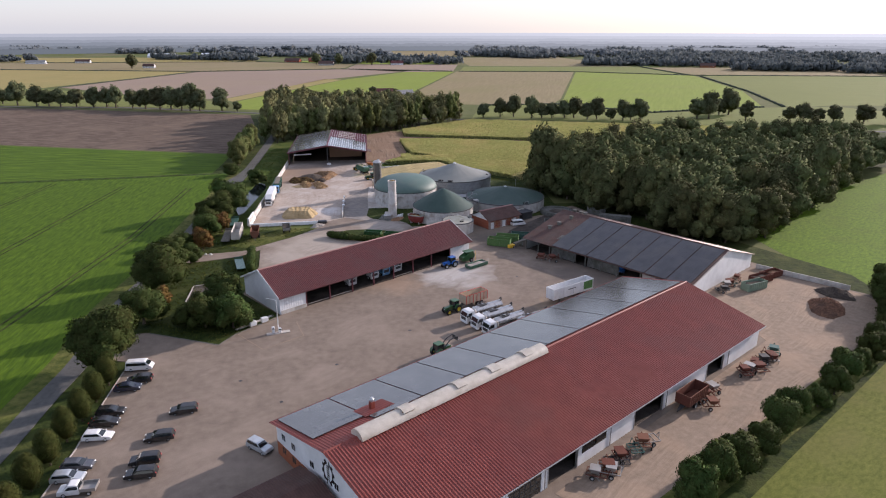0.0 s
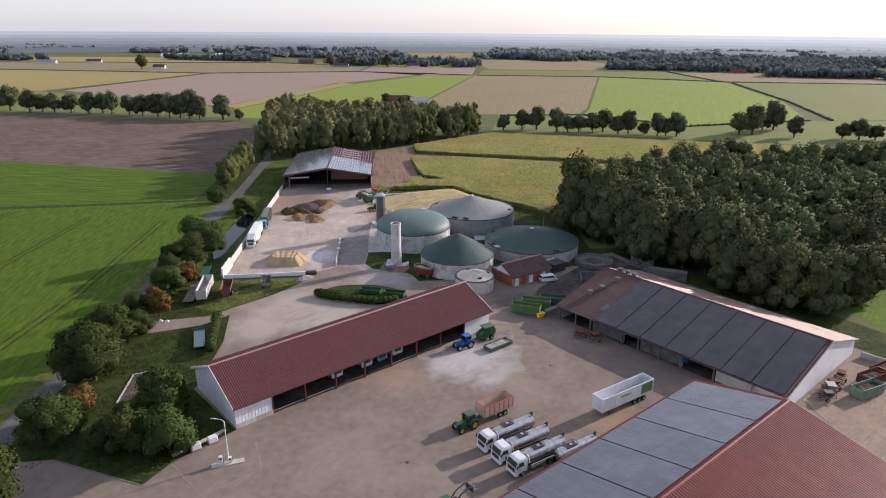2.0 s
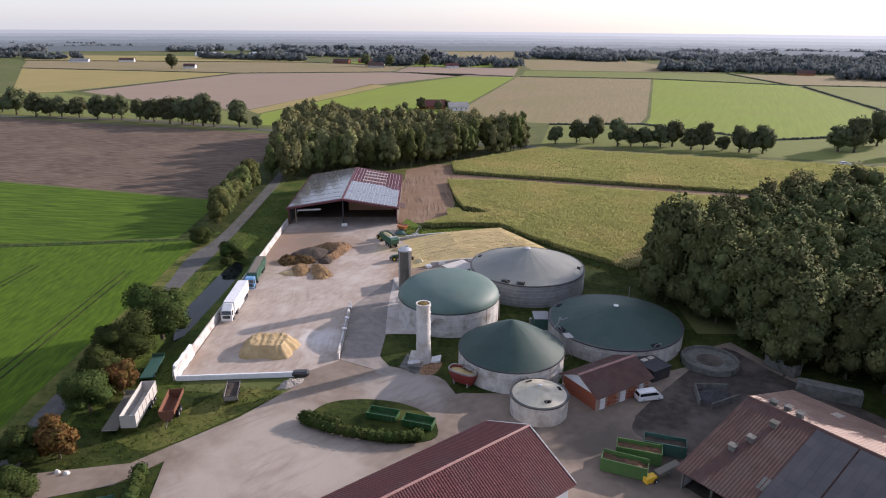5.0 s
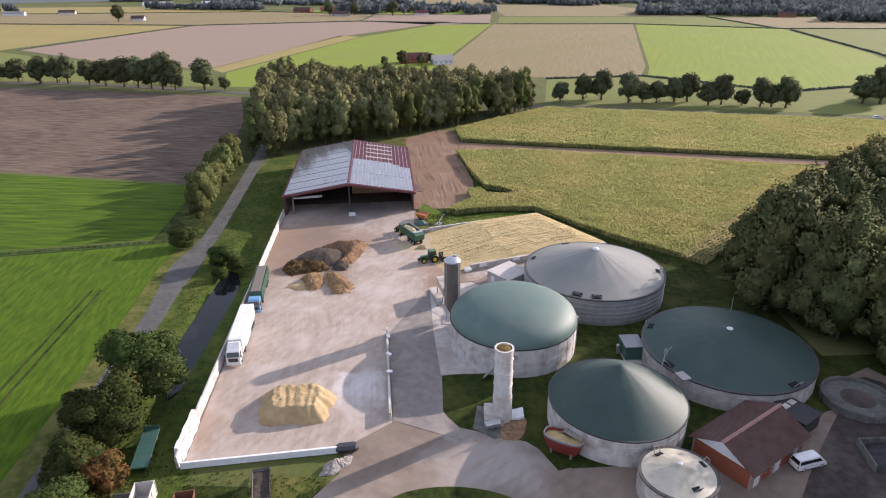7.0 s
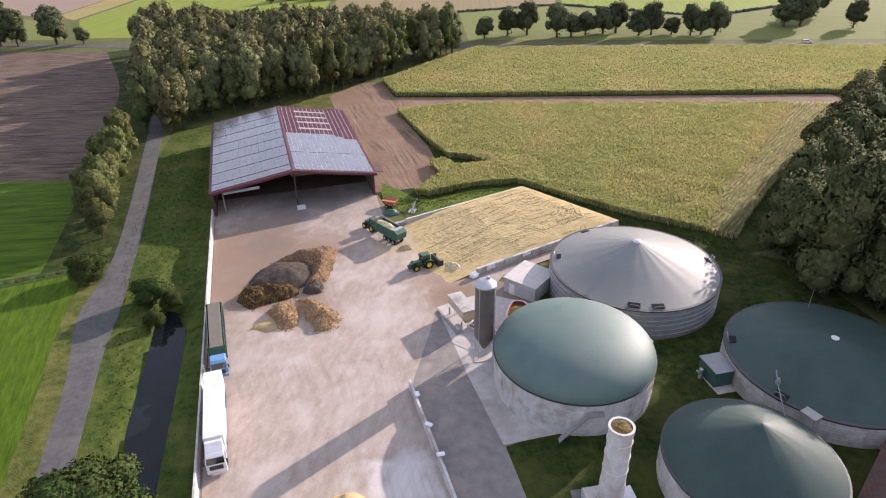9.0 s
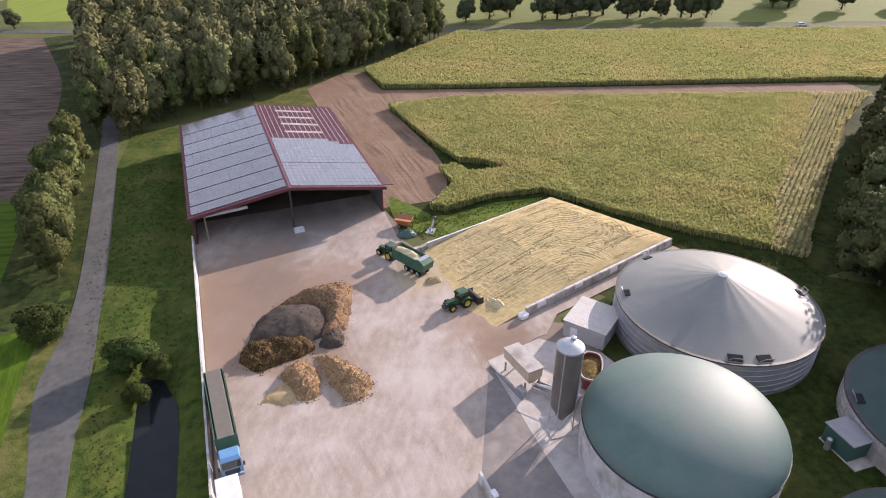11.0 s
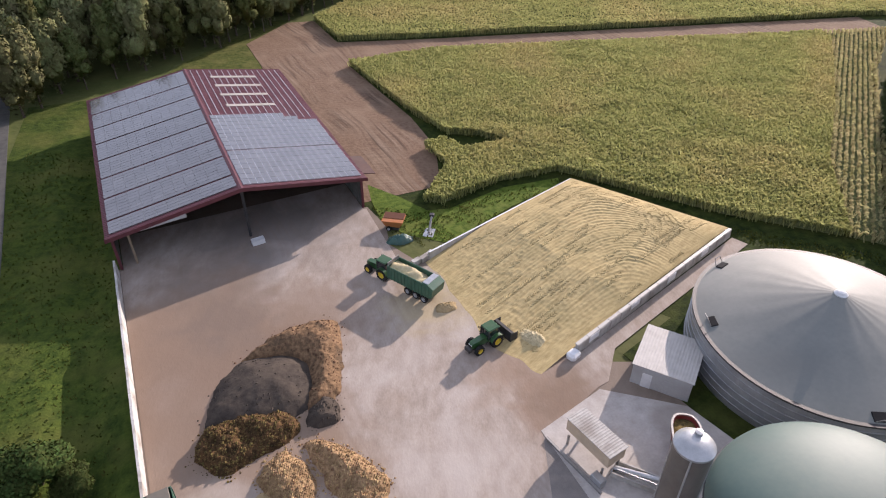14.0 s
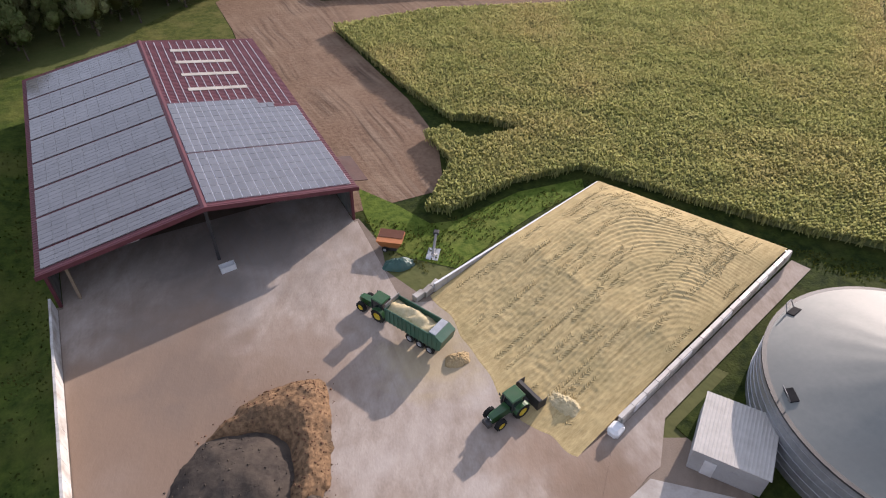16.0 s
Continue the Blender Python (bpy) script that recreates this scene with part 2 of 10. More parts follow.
# dark brown stands for the shade under the hall roof
M["hall_gloom"] = shade("shaded_hall_floor", (0.085, 0.062, 0.046), (0.13, 0.098, 0.075), 2.0, 0.95, bump=0.3, c=(0.17, 0.13, 0.10), c_size=7, c_amount=0.5)
# dirty concrete grey, taken darker to carry shade as well
M["weathered_shaded_block"] = shade("dirty_shaded_concrete", (0.10, 0.10, 0.092), (0.18, 0.178, 0.165), 0.9, 0.9, bump=0.2, c=(0.07, 0.075, 0.055), c_size=2.2, c_amount=0.7)
M["kerb"] = shade("kerb_stone", (0.34, 0.31, 0.28), (0.46, 0.42, 0.38), 0.6, 0.85, bump=0.2)
# built
M["roof_red"] = shade("red_sheet_roof", (0.175, 0.044, 0.036), (0.225, 0.060, 0.048), 2.5, 0.5, bump=0.05, c=(0.165, 0.058, 0.05), c_size=8, c_amount=0.5, spec=0.2)
M["roof_maroon"] = shade("maroon_tile_roof", (0.085, 0.028, 0.028), (0.135, 0.042, 0.040), 0.7, 0.6, bump=0.15, c=(0.095, 0.05, 0.048), c_size=7, c_amount=0.5, spec=0.25)
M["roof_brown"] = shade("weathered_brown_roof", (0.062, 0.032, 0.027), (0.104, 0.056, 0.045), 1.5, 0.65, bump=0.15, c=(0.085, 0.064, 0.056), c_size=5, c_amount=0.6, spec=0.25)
# lit copy of the brown roof: sunshine on the rear slope put into its colour
M["roof_brown_lit"] = shade("sunlit_brown_roof", (0.20, 0.125, 0.095), (0.30, 0.20, 0.155), 1.5, 0.6, bump=0.15, c=(0.17, 0.095, 0.075), c_size=5, c_amount=0.6)
M["ridge"] = shade("ridge_cap", (0.24, 0.12, 0.105), (0.33, 0.18, 0.155), 1.0, 0.55, bump=0.1)
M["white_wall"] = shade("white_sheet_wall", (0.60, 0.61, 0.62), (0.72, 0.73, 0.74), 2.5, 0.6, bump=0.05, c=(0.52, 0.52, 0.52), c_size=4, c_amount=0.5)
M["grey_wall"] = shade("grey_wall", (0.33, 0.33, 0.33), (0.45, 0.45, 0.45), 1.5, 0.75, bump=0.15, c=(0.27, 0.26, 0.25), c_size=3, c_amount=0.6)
M["red_steel"] = shade("oxide_red_steel", (0.085, 0.020, 0.028), (0.125, 0.032, 0.040), 1.0, 0.5, bump=0.05)
M["brick"] = shade("brick", (0.215, 0.068, 0.038), (0.30, 0.105, 0.06), 0.35, 0.85, bump=0.2, vary=0.2, world_space=True)
M["mortar"] = shade("mortar", (0.26, 0.19, 0.16), (0.34, 0.26, 0.22), 0.4, 0.9, bump=0.2)
M["solar"] = shade("solar_glass", (0.046, 0.046, 0.052), (0.062, 0.061, 0.066), 3.0, 0.28, bump=0.0, vary=0.10, island=0.10, c=(0.075, 0.07, 0.068), c_size=6, c_amount=0.5, spec=0.25)
M["solar_lt"] = shade("solar_glass_pale", (0.19, 0.19, 0.198), (0.23, 0.23, 0.238), 3.0, 0.12, metal=0.5, bump=0.0, vary=0.07, island=0.05, c=(0.21, 0.208, 0.205), c_size=7, c_amount=0.4, spec=1.0)
M["solar_md"] = shade("solar_glass_grey", (0.100, 0.099, 0.101), (0.128, 0.126, 0.128), 3.0, 0.16, metal=0.35, bump=0.0, vary=0.1, island=0.06, c=(0.16, 0.157, 0.155), c_size=6, c_amount=0.4, spec=1.0)
M["alu"] = shade("aluminium_rail", (0.55, 0.55, 0.57), (0.66, 0.66, 0.68), 0.8, 0.4, metal=0.5, bump=0.0)
M["black_gap"] = shade("dark_walkway", (0.02, 0.02, 0.024), (0.04, 0.04, 0.045), 1.0, 0.7, bump=0.1)
M["acrylic"] = shade("milky_rooflight", (0.50, 0.46, 0.40), (0.64, 0.60, 0.53), 1.2, 0.35, bump=0.05, c=(0.40, 0.36, 0.30), c_size=2.5, c_amount=0.6, through_light=0.25)
M["concrete"] = shade("cast_concrete", (0.36, 0.34, 0.31), (0.52, 0.50, 0.47), 0.9, 0.85, bump=0.2, c=(0.24, 0.21, 0.18), c_size=2.6, c_amount=0.7, stretch=(1, 1, 0.35))
M["conc_white"] = shade("limewashed_concrete", (0.40, 0.39, 0.37), (0.58, 0.57, 0.55), 0.9, 0.8, bump=0.2, c=(0.27, 0.23, 0.19), c_size=2.2, c_amount=0.8, stretch=(1, 1, 0.35))
M["conc_rust"] = shade("rusty_silo_concrete", (0.46, 0.445, 0.425), (0.64, 0.62, 0.60), 0.8, 0.85, bump=0.25, c=(0.34, 0.25, 0.18), c_size=2.0, c_amount=0.5, stretch=(1, 1, 0.3))
M["steel_grey"] = shade("galvanised_tank_steel", (0.30, 0.31, 0.32), (0.42, 0.43, 0.44), 1.0, 0.45, metal=0.55, bump=0.05, c=(0.24, 0.24, 0.24), c_size=3, c_amount=0.6)
M["film_green"] = shade("green_membrane", (0.066, 0.118, 0.104), (0.092, 0.144, 0.124), 3.0, 0.6, spec=0.5, bump=0.03, c=(0.095, 0.120, 0.11), c_size=6, c_amount=0.4)
M["film_dark"] = shade("dark_green_membrane", (0.023, 0.049, 0.042), (0.036, 0.066, 0.056), 3.0, 0.6, spec=0.32, bump=0.03, c=(0.042, 0.066, 0.056), c_size=5, c_amount=0.4)
M["film_grey"] = shade("pale_grey_membrane", (0.165, 0.176, 0.165), (0.21, 0.217, 0.20), 3.0, 0.6, spec=0.35, bump=0.03, c=(0.145, 0.15, 0.14), c_size=6, c_amount=0.5)
M["film_sand"] = shade("sand_membrane", (0.36, 0.34, 0.26), (0.46, 0.43, 0.35), 1.5, 0.6, bump=0.1, c=(0.22, 0.2, 0.15), c_size=2.5, c_amount=0.6)
M["galv"] = shade("galvanised_steel", (0.38, 0.39, 0.40), (0.52, 0.53, 0.54), 0.7, 0.4, metal=0.7, bump=0.05)
M["silo_brown"] = shade("brown_silo_plastic", (0.085, 0.072, 0.060), (0.13, 0.115, 0.10), 1.2, 0.45, bump=0.05, c=(0.16, 0.14, 0.12), c_size=3, c_amount=0.5)
M["dark"] = shade("dark_opening", (0.012, 0.012, 0.013), (0.025, 0.025, 0.027), 1.0, 0.8, bump=0.1)
M["wood"] = shade("weathered_wood", (0.20, 0.15, 0.10), (0.32, 0.25, 0.18), 0.5, 0.85, bump=0.3, stretch=(1, 1, 0.2))
M["film_white"] = shade("white_silage_film", (0.66, 0.67, 0.68), (0.80, 0.81, 0.82), 0.8, 0.35, bump=0.4)
M["film_black"] = shade("black_silage_film", (0.02, 0.02, 0.022), (0.045, 0.045, 0.05), 0.6, 0.35, bump=0.4)
M["water"] = shade("pond_water", (0.008, 0.011, 0.012), (0.013, 0.017, 0.018), 3.0, 0.05, bump=0.02, spec=0.2)
M["silage"] = shade("chopped_maize", (0.34, 0.262, 0.125), (0.52, 0.41, 0.21), 0.5, 0.95, bump=0.9, fine=0.12, stretch=(0.25, 1.0, 1), turn=22.3, c=(0.35, 0.285, 0.14), c_size=4.5, c_amount=0.6, span=(0.44, 0.95))
M["fresh_chop"] = shade("fresh_chopped_maize", (0.42, 0.35, 0.20), (0.58, 0.50, 0.32), 0.5, 0.95, bump=0.8, fine=0.12)
M["yellow_grain"] = shade("yellow_chaff", (0.30, 0.225, 0.12), (0.44, 0.335, 0.19), 0.9, 0.95, bump=0.5, fine=0.12, c=(0.25, 0.18, 0.09), c_size=2.5, c_amount=0.5)
M["compost"] = shade("brown_compost", (0.072, 0.040, 0.026), (0.215, 0.122, 0.076), 0.45, 0.95, bump=1.0, fine=0.12, c=(0.06, 0.044, 0.034), c_size=2.8, c_amount=0.7, island=0.25, span=(0.48, 0.95))
M["dark_heap"] = shade("dark_grit", (0.040, 0.033, 0.028), (0.080, 0.066, 0.055), 0.5, 0.95, bump=0.7, fine=0.1, c=(0.11, 0.088, 0.068), c_size=3, c_amount=0.5)
M["straw_dung"] = shade("straw_manure", (0.045, 0.032, 0.014), (0.21, 0.145, 0.055), 0.35, 0.95, bump=1.0, fine=0.09, c=(0.035, 0.027, 0.014), c_size=1.3, c_amount=0.85, island=0.35, span=(0.5, 0.92))
M["straw"] = shade("loose_straw", (0.17, 0.105, 0.055), (0.42, 0.285, 0.155), 0.35, 0.95, bump=1.0, fine=0.09, c=(0.13, 0.08, 0.043), c_size=1.4, c_amount=0.6, island=0.3, span=(0.5, 0.92))
M["rubble"] = shade("rubble", (0.22, 0.20, 0.18), (0.36, 0.33, 0.30), 0.5, 0.95, bump=0.8)
M["rock"] = shade("white_boulder", (0.55, 0.54, 0.51), (0.68, 0.67, 0.64), 0.5, 0.9, bump=0.5)
# plants
M["leaf"] = shade("tree_leaves", (0.028, 0.043, 0.012), (0.060, 0.080, 0.022), 1.5, 0.75, bump=0.0, vary=0.22, island=0.35, c=(0.075, 0.082, 0.026), c_size=5, c_amount=0.5, through_light=0.12, spec=0.05)
M["leaf_wood"] = shade("woodland_leaves", (0.047, 0.057, 0.024), (0.112, 0.120, 0.050), 1.5, 0.85, bump=0.0, vary=0.28, island=0.30, c=(0.135, 0.132, 0.050), c_size=7, c_amount=0.6, through_light=0.05, spec=0.05)
M["leaf_hall"] = shade("grey_green_woodland_leaves", (0.118, 0.126, 0.054), (0.20, 0.202, 0.088), 1.5, 0.85, bump=0.0, vary=0.25, island=0.30, c=(0.19, 0.185, 0.10), c_size=7, c_amount=0.5, through_light=0.12, spec=0.05)
# avenue leaf colour greyed and lifted by painted-in haze
M["leaf_road"] = shade("hazed_roadside_leaves", (0.080, 0.094, 0.050), (0.14, 0.152, 0.082), 1.5, 0.85, bump=0.0, vary=0.25, island=0.35, c=(0.14, 0.135, 0.06), c_size=5, c_amount=0.5, through_light=0.4, spec=0.05)
M["leaf_lt"] = shade("pale_leaves", (0.090, 0.110, 0.038), (0.155, 0.172, 0.062), 1.2, 0.75, bump=0.0, vary=0.2, island=0.30, c=(0.19, 0.19, 0.078), c_size=4, c_amount=0.5, through_light=0.35, spec=0.05)
M["leaf_red"] = shade("reddish_leaves", (0.085, 0.045, 0.018), (0.15, 0.075, 0.03), 1.2, 0.8, bump=0.0, vary=0.2, island=0.30, c=(0.07, 0.06, 0.02), c_size=3, c_amount=0.7, through_light=0.2, spec=0.05)
M["leaf_hedge"] = shade("hedge_leaves", (0.028, 0.048, 0.014), (0.055, 0.082, 0.022), 0.8, 0.75, bump=0.0, vary=0.15, island=0.25, c=(0.085, 0.10, 0.03), c_size=3, c_amount=0.5, through_light=0.15, spec=0.05)
M["leaf_clip"] = shade("clipped_shrub_leaves", (0.030, 0.038, 0.010), (0.060, 0.070, 0.018), 0.8, 0.75, bump=0.0, vary=0.2, island=0.25, c=(0.085, 0.078, 0.022), c_size=2, c_amount=0.5, through_light=0.15, spec=0.05)
M["blade"] = shade("grass_blades", (0.035, 0.050, 0.009), (0.08, 0.095, 0.019), 2.0, 0.85, bump=0.0, island=0.18, c=(0.13, 0.125, 0.036), c_size=7, c_amount=0.6, through_light=0.4)
M["bark"] = shade("bark", (0.07, 0.055, 0.042), (0.13, 0.105, 0.08), 0.3, 0.95, bump=0.6)
M["corn"] = shade("maize_leaves", (0.250, 0.270, 0.092), (0.435, 0.422, 0.172), 2.2, 0.8, bump=0.0, island=0.12, c=(0.529, 0.411, 0.204), c_size=26, c_amount=0.45, through_light=0.5)
M["corn_dry"] = shade("dry_maize_leaves", (0.34, 0.31, 0.15), (0.50, 0.44, 0.24), 2.0, 0.85, bump=0.0, island=0.2, c=(0.33, 0.32, 0.13), c_size=9, c_amount=0.6, through_light=0.45)
M["corn_base"] = shade("maize_understorey", (0.090, 0.110, 0.043), (0.180, 0.193, 0.085), 0.5, 0.9, bump=0.8, fine=0.2, c=(0.191, 0.171, 0.098), c_size=22, c_amount=0.4)
# far woods and hedges: haze mixed into the base colour, paler further off
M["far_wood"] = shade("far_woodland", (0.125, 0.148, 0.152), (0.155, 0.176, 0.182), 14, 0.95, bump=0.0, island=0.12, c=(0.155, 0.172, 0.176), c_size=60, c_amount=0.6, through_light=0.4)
M["far_hedge"] = shade("hazed_hedge_leaves", (0.075, 0.090, 0.065), (0.11, 0.125, 0.09), 6, 0.95, bump=0.0, island=0.12, c=(0.12, 0.13, 0.10), c_size=40, c_amount=0.5, through_light=0.3)
M["far_wood_hazed"] = shade("distant_hazed_woodland", (0.18, 0.205, 0.222), (0.215, 0.238, 0.255), 30, 0.95, bump=0.0, island=0.06, c=(0.24, 0.258, 0.27), c_size=160, c_amount=0.6, through_light=0.5)
# vehicles
for key, colour, rough, metal in (
    ("pale_green", (0.15, 0.21, 0.155), 0.6, 0.0), ("paint_white", (0.60, 0.605, 0.61), 0.3, 0.0), ("tarp_white", (0.42, 0.40, 0.37), 0.55, 0.0), ("paint_black", (0.012, 0.012, 0.014), 0.22, 0.0), ("paint_grey", (0.075, 0.08, 0.095), 0.25, 0.3),
    ("paint_silver", (0.42, 0.45, 0.48), 0.3, 0.5), ("paint_dark_blue", (0.02, 0.026, 0.045), 0.22, 0.2), ("tractor_green", (0.020, 0.075, 0.022), 0.35, 0.0), ("wheel_yellow", (0.55, 0.40, 0.02), 0.45, 0.0),
    ("tractor_blue", (0.01, 0.09, 0.34), 0.3, 0.0), ("trailer_green", (0.040, 0.105, 0.065), 0.45, 0.0), ("bright_green", (0.055, 0.125, 0.03), 0.6, 0.0), ("deck_teal", (0.24, 0.33, 0.29), 0.7, 0.0), ("trailer_brown", (0.30, 0.16, 0.09), 0.6, 0.0),
    ("trailer_beige", (0.44, 0.35, 0.25), 0.6, 0.0), ("paint_red", (0.42, 0.035, 0.022), 0.4, 0.0), ("worn_red", (0.17, 0.022, 0.018), 0.55, 0.0), ("rust_red", (0.11, 0.04, 0.028), 0.75, 0.0), ("orange", (0.36, 0.13, 0.04), 0.5, 0.0), ("rust_orange", (0.145, 0.065, 0.042), 0.75, 0.0),
    ("machine_yellow", (0.60, 0.36, 0.02), 0.5, 0.0), ("steel_bright", (0.46, 0.44, 0.42), 0.24, 0.95), ("tyre", (0.018, 0.018, 0.018), 0.85, 0.0), ("rim", (0.40, 0.41, 0.42), 0.4, 0.6), ("chassis", (0.03, 0.03, 0.032), 0.6, 0.2),
    ("plastic_dark", (0.025, 0.026, 0.028), 0.55, 0.0), ("tail_red", (0.35, 0.015, 0.012), 0.3, 0.0), ("lamp_clear", (0.75, 0.76, 0.75), 0.15, 0.1), ("paint_blue_lt", (0.10, 0.24, 0.42), 0.35, 0.0), ("tarp_grey", (0.20, 0.20, 0.21), 0.6, 0.0), ("tarp_green", (0.03, 0.085, 0.07), 0.5, 0.0), ("sign_green", (0.05, 0.14, 0.03), 0.5, 0.0), ("bare_steel", (0.28, 0.27, 0.26), 0.5, 0.5), ("plank", (0.14, 0.13, 0.11), 0.85, 0.0)):
    hi = tuple(min(1, v * 1.18 + 0.004) for v in colour)
    dirt = tuple(v * 0.6 + w * 0.4 for v, w in zip(colour, (0.20, 0.16, 0.12)))
    M[key] = shade(key, colour, hi, 0.8, rough, metal, bump=0.02, c=dirt, c_size=1.3, c_amount=0.35, world_space=False, clear=0.3 if rough < 0.36 and metal < 0.9 else 0.0)
glass = bpy.data.materials.new("tinted_glass")
glass.use_nodes = True
gp = glass.node_tree.nodes["Principled BSDF"]
gp.inputs["Base Color"].default_value, gp.inputs["Roughness"].default_value, gp.inputs["Coat Weight"].default_value = (0.012, 0.016, 0.018, 1), 0.06, 0.8
M["glass"] = glass

# ---- builders ----


class B:
    """Collects verts and faces of one mesh."""

    def __init__(self):
        self.v, self.f, self.m, self.n = [], [], None, None

    def at(self, m):
        self.m = m
        return self

    def add(self, verts, faces):
        k = len(self.v)
        if self.m is not None:
            verts = [tuple(self.m @ Vector(p)) for p in verts]
        self.v.extend(tuple(p) for p in verts)
        self.f.extend(tuple(k + i for i in f) for f in faces)
        return self

    def box(self, x0, y0, z0, x1, y1, z1, c=0.0):
        if c <= 0:
            v = [(x, y, z) for z in (z0, z1) for x, y in ((x0, y0), (x1, y0), (x1, y1), (x0, y1))]
            return self.add(v, [(3, 2, 1, 0), (4, 5, 6, 7), (0, 1, 5, 4), (1, 2, 6, 5), (2, 3, 7, 6), (3, 0, 4, 7)])
        c = min(c, (x1 - x0) * 0.45, (y1 - y0) * 0.45, (z1 - z0) * 0.45)

        def ring(x0, y0, x1, y1, k, z):
            return [(x0 + k, y0, z), (x1 - k, y0, z), (x1, y0 + k, z), (x1, y1 - k, z), (x1 - k, y1, z), (x0 + k, y1, z), (x0, y1 - k, z), (x0, y0 + k, z)]
        rings = [ring(x0 + c, y0 + c, x1 - c, y1 - c, c * 0.5, z0), ring(x0, y0, x1, y1, c, z0 + c), ring(x0, y0, x1, y1, c, z1 - c), ring(x0 + c, y0 + c, x1 - c, y1 - c, c * 0.5, z1)]
        return self.loft(rings)

    def loft(self, rings, caps=True, closed=True):
        n = len(rings[0])
        v = [p for r in rings for p in r]
        f = []
        for k in range(len(rings) - 1):
            for i in range(n if closed else n - 1):
                j = (i + 1) % n
                f.append((k * n + i, k * n + j, (k + 1) * n + j, (k + 1) * n + i))
        if caps:
            f.append(tuple(reversed(range(n))))
            f.append(tuple((len(rings) - 1) * n + i for i in range(n)))
        return self.add(v, f)

    def lathe(self, profile, n=24, axis="z", centre=(0, 0, 0), caps=True):
        """profile: (radius, height) pairs from below."""
        rings = []
        for r, h in profile:
            ring = []
            for i in range(n):
                a = 2 * math.pi * i / n
                x, y = r * math.cos(a), r * math.sin(a)
                p = (x, y, h) if axis == "z" else ((y, h, x) if axis == "y" else (h, x, y))
                ring.append((p[0] + centre[0], p[1] + centre[1], p[2] + centre[2]))
            rings.append(ring)
        return self.loft(rings, caps)

    def tube(self, a, b, r, n=6):
        a, b = Vector(a), Vector(b)
        d = (b - a).normalized()
        s = d.orthogonal().normalized()
        u = d.cross(s)
        rings = [[tuple(p + (s * math.cos(2 * math.pi * i / n) + u * math.sin(2 * math.pi * i / n)) * r) for i in range(n)] for p in (a, b)]
        return self.loft(rings)

    def pipe(self, pts, r, n=6):
        for a, b in zip(pts, pts[1:]):
            self.tube(a, b, r, n)
        return self

    def prism(self, pts, z0, z1):
        return self.loft([[(x, y, z0) for x, y in pts], [(x, y, z1) for x, y in pts]])

    def slab_y(self, pts, y0, y1):
        """A side outline (x, z) carried across from y0 to y1."""
        return self.loft([[(x, y0, z) for x, z in pts], [(x, y1, z) for x, z in pts]])

    def trough(self, x0, y0, z0, x1, y1, z1, t=0.08, floor=0.1):
        self.box(x0, y0, z0, x1, y1, z0 + floor)
        self.box(x0, y0, z0 + floor, x0 + t, y1, z1)
        self.box(x1 - t, y0, z0 + floor, x1, y1, z1)
        self.box(x0 + t, y0, z0 + floor, x1 - t, y0 + t, z1)
        return self.box(x0 + t, y1 - t, z0 + floor, x1 - t, y1, z1)

    def ribbed(self, x0, x1, a, b, pitch=0.5, depth=0.06, thick=0.06):
        """A ribbed sheet between x0 and x1 that runs from a = (y, z) to b = (y, z)."""
        n = max(1, round((x1 - x0) / pitch))
        w = (x1 - x0) / n
        prof = []
        for i in range(n):
            x = x0 + i * w
            prof += [(x, 0), (x + 0.45 * w, 0), (x + 0.6 * w, depth), (x + 0.85 * w, depth)]
        prof.append((x1, 0))
        ln = math.hypot(b[0] - a[0], b[1] - a[1])
        ny, nz = -(b[1] - a[1]) / ln, (b[0] - a[0]) / ln
        if nz < 0 or (abs(nz) < 1e-6 and ny > 0):
            ny, nz = -ny, -nz
        top = [[(x, e[0] + ny * d, e[1] + nz * d) for x, d in prof] for e in (a, b)]
        low = [[(x0, e[0] - ny * thick, e[1] - nz * thick), (x1, e[0] - ny * thick, e[1] - nz * thick)] for e in (a, b)]
        k = len(prof)
        v = top[0] + top[1] + low[0] + low[1]
        f = [(i, i + 1, k + i + 1, k + i) for i in range(k - 1)]
        f += [(2 * k, 2 * k + 2, 2 * k + 3, 2 * k + 1), (0, 2 * k, 2 * k + 1, k - 1), (k, 2 * k - 1, 2 * k + 3, 2 * k + 2), (0, k, 2 * k + 2, 2 * k), (k - 1, 2 * k + 1, 2 * k + 3, 2 * k - 1)]
        return self.add(v, f)

    def mesh(self, name, material, smooth=False):
        d = bpy.data.meshes.new(name)
        d.from_pydata(self.v, [], self.f)
        d.materials.append(material)
        if self.n is not None:
            d.polygons.foreach_set("use_smooth", [True] * len(d.polygons))
            d.normals_split_custom_set_from_vertices(self.n)
            d.update()
            return d
        d.validate()
        if smooth:
            d.polygons.foreach_set("use_smooth", [True] * len(d.polygons))
            d.set_sharp_from_angle(angle=radians(40))
        d.update()
        return d


def thing(name, x, y, z=0.0, turn=0.0, label="", category="", group="", kind=""):
    ob = new(name)
    ob.empty_display_size = 0.3
    ob.matrix_basis = pose(x, y, z, 0, 0, turn)
    return tagged(ob, label, category, group, kind)


def part(name, b, material, parent, label="", smooth=False, at=None):
    d = b.mesh(name, material, smooth) if isinstance(b, B) else b
    ob = new(name, d)
    ob.parent = parent
    if at is not None:
        ob.matrix_basis = at
    return tagged(ob, label)


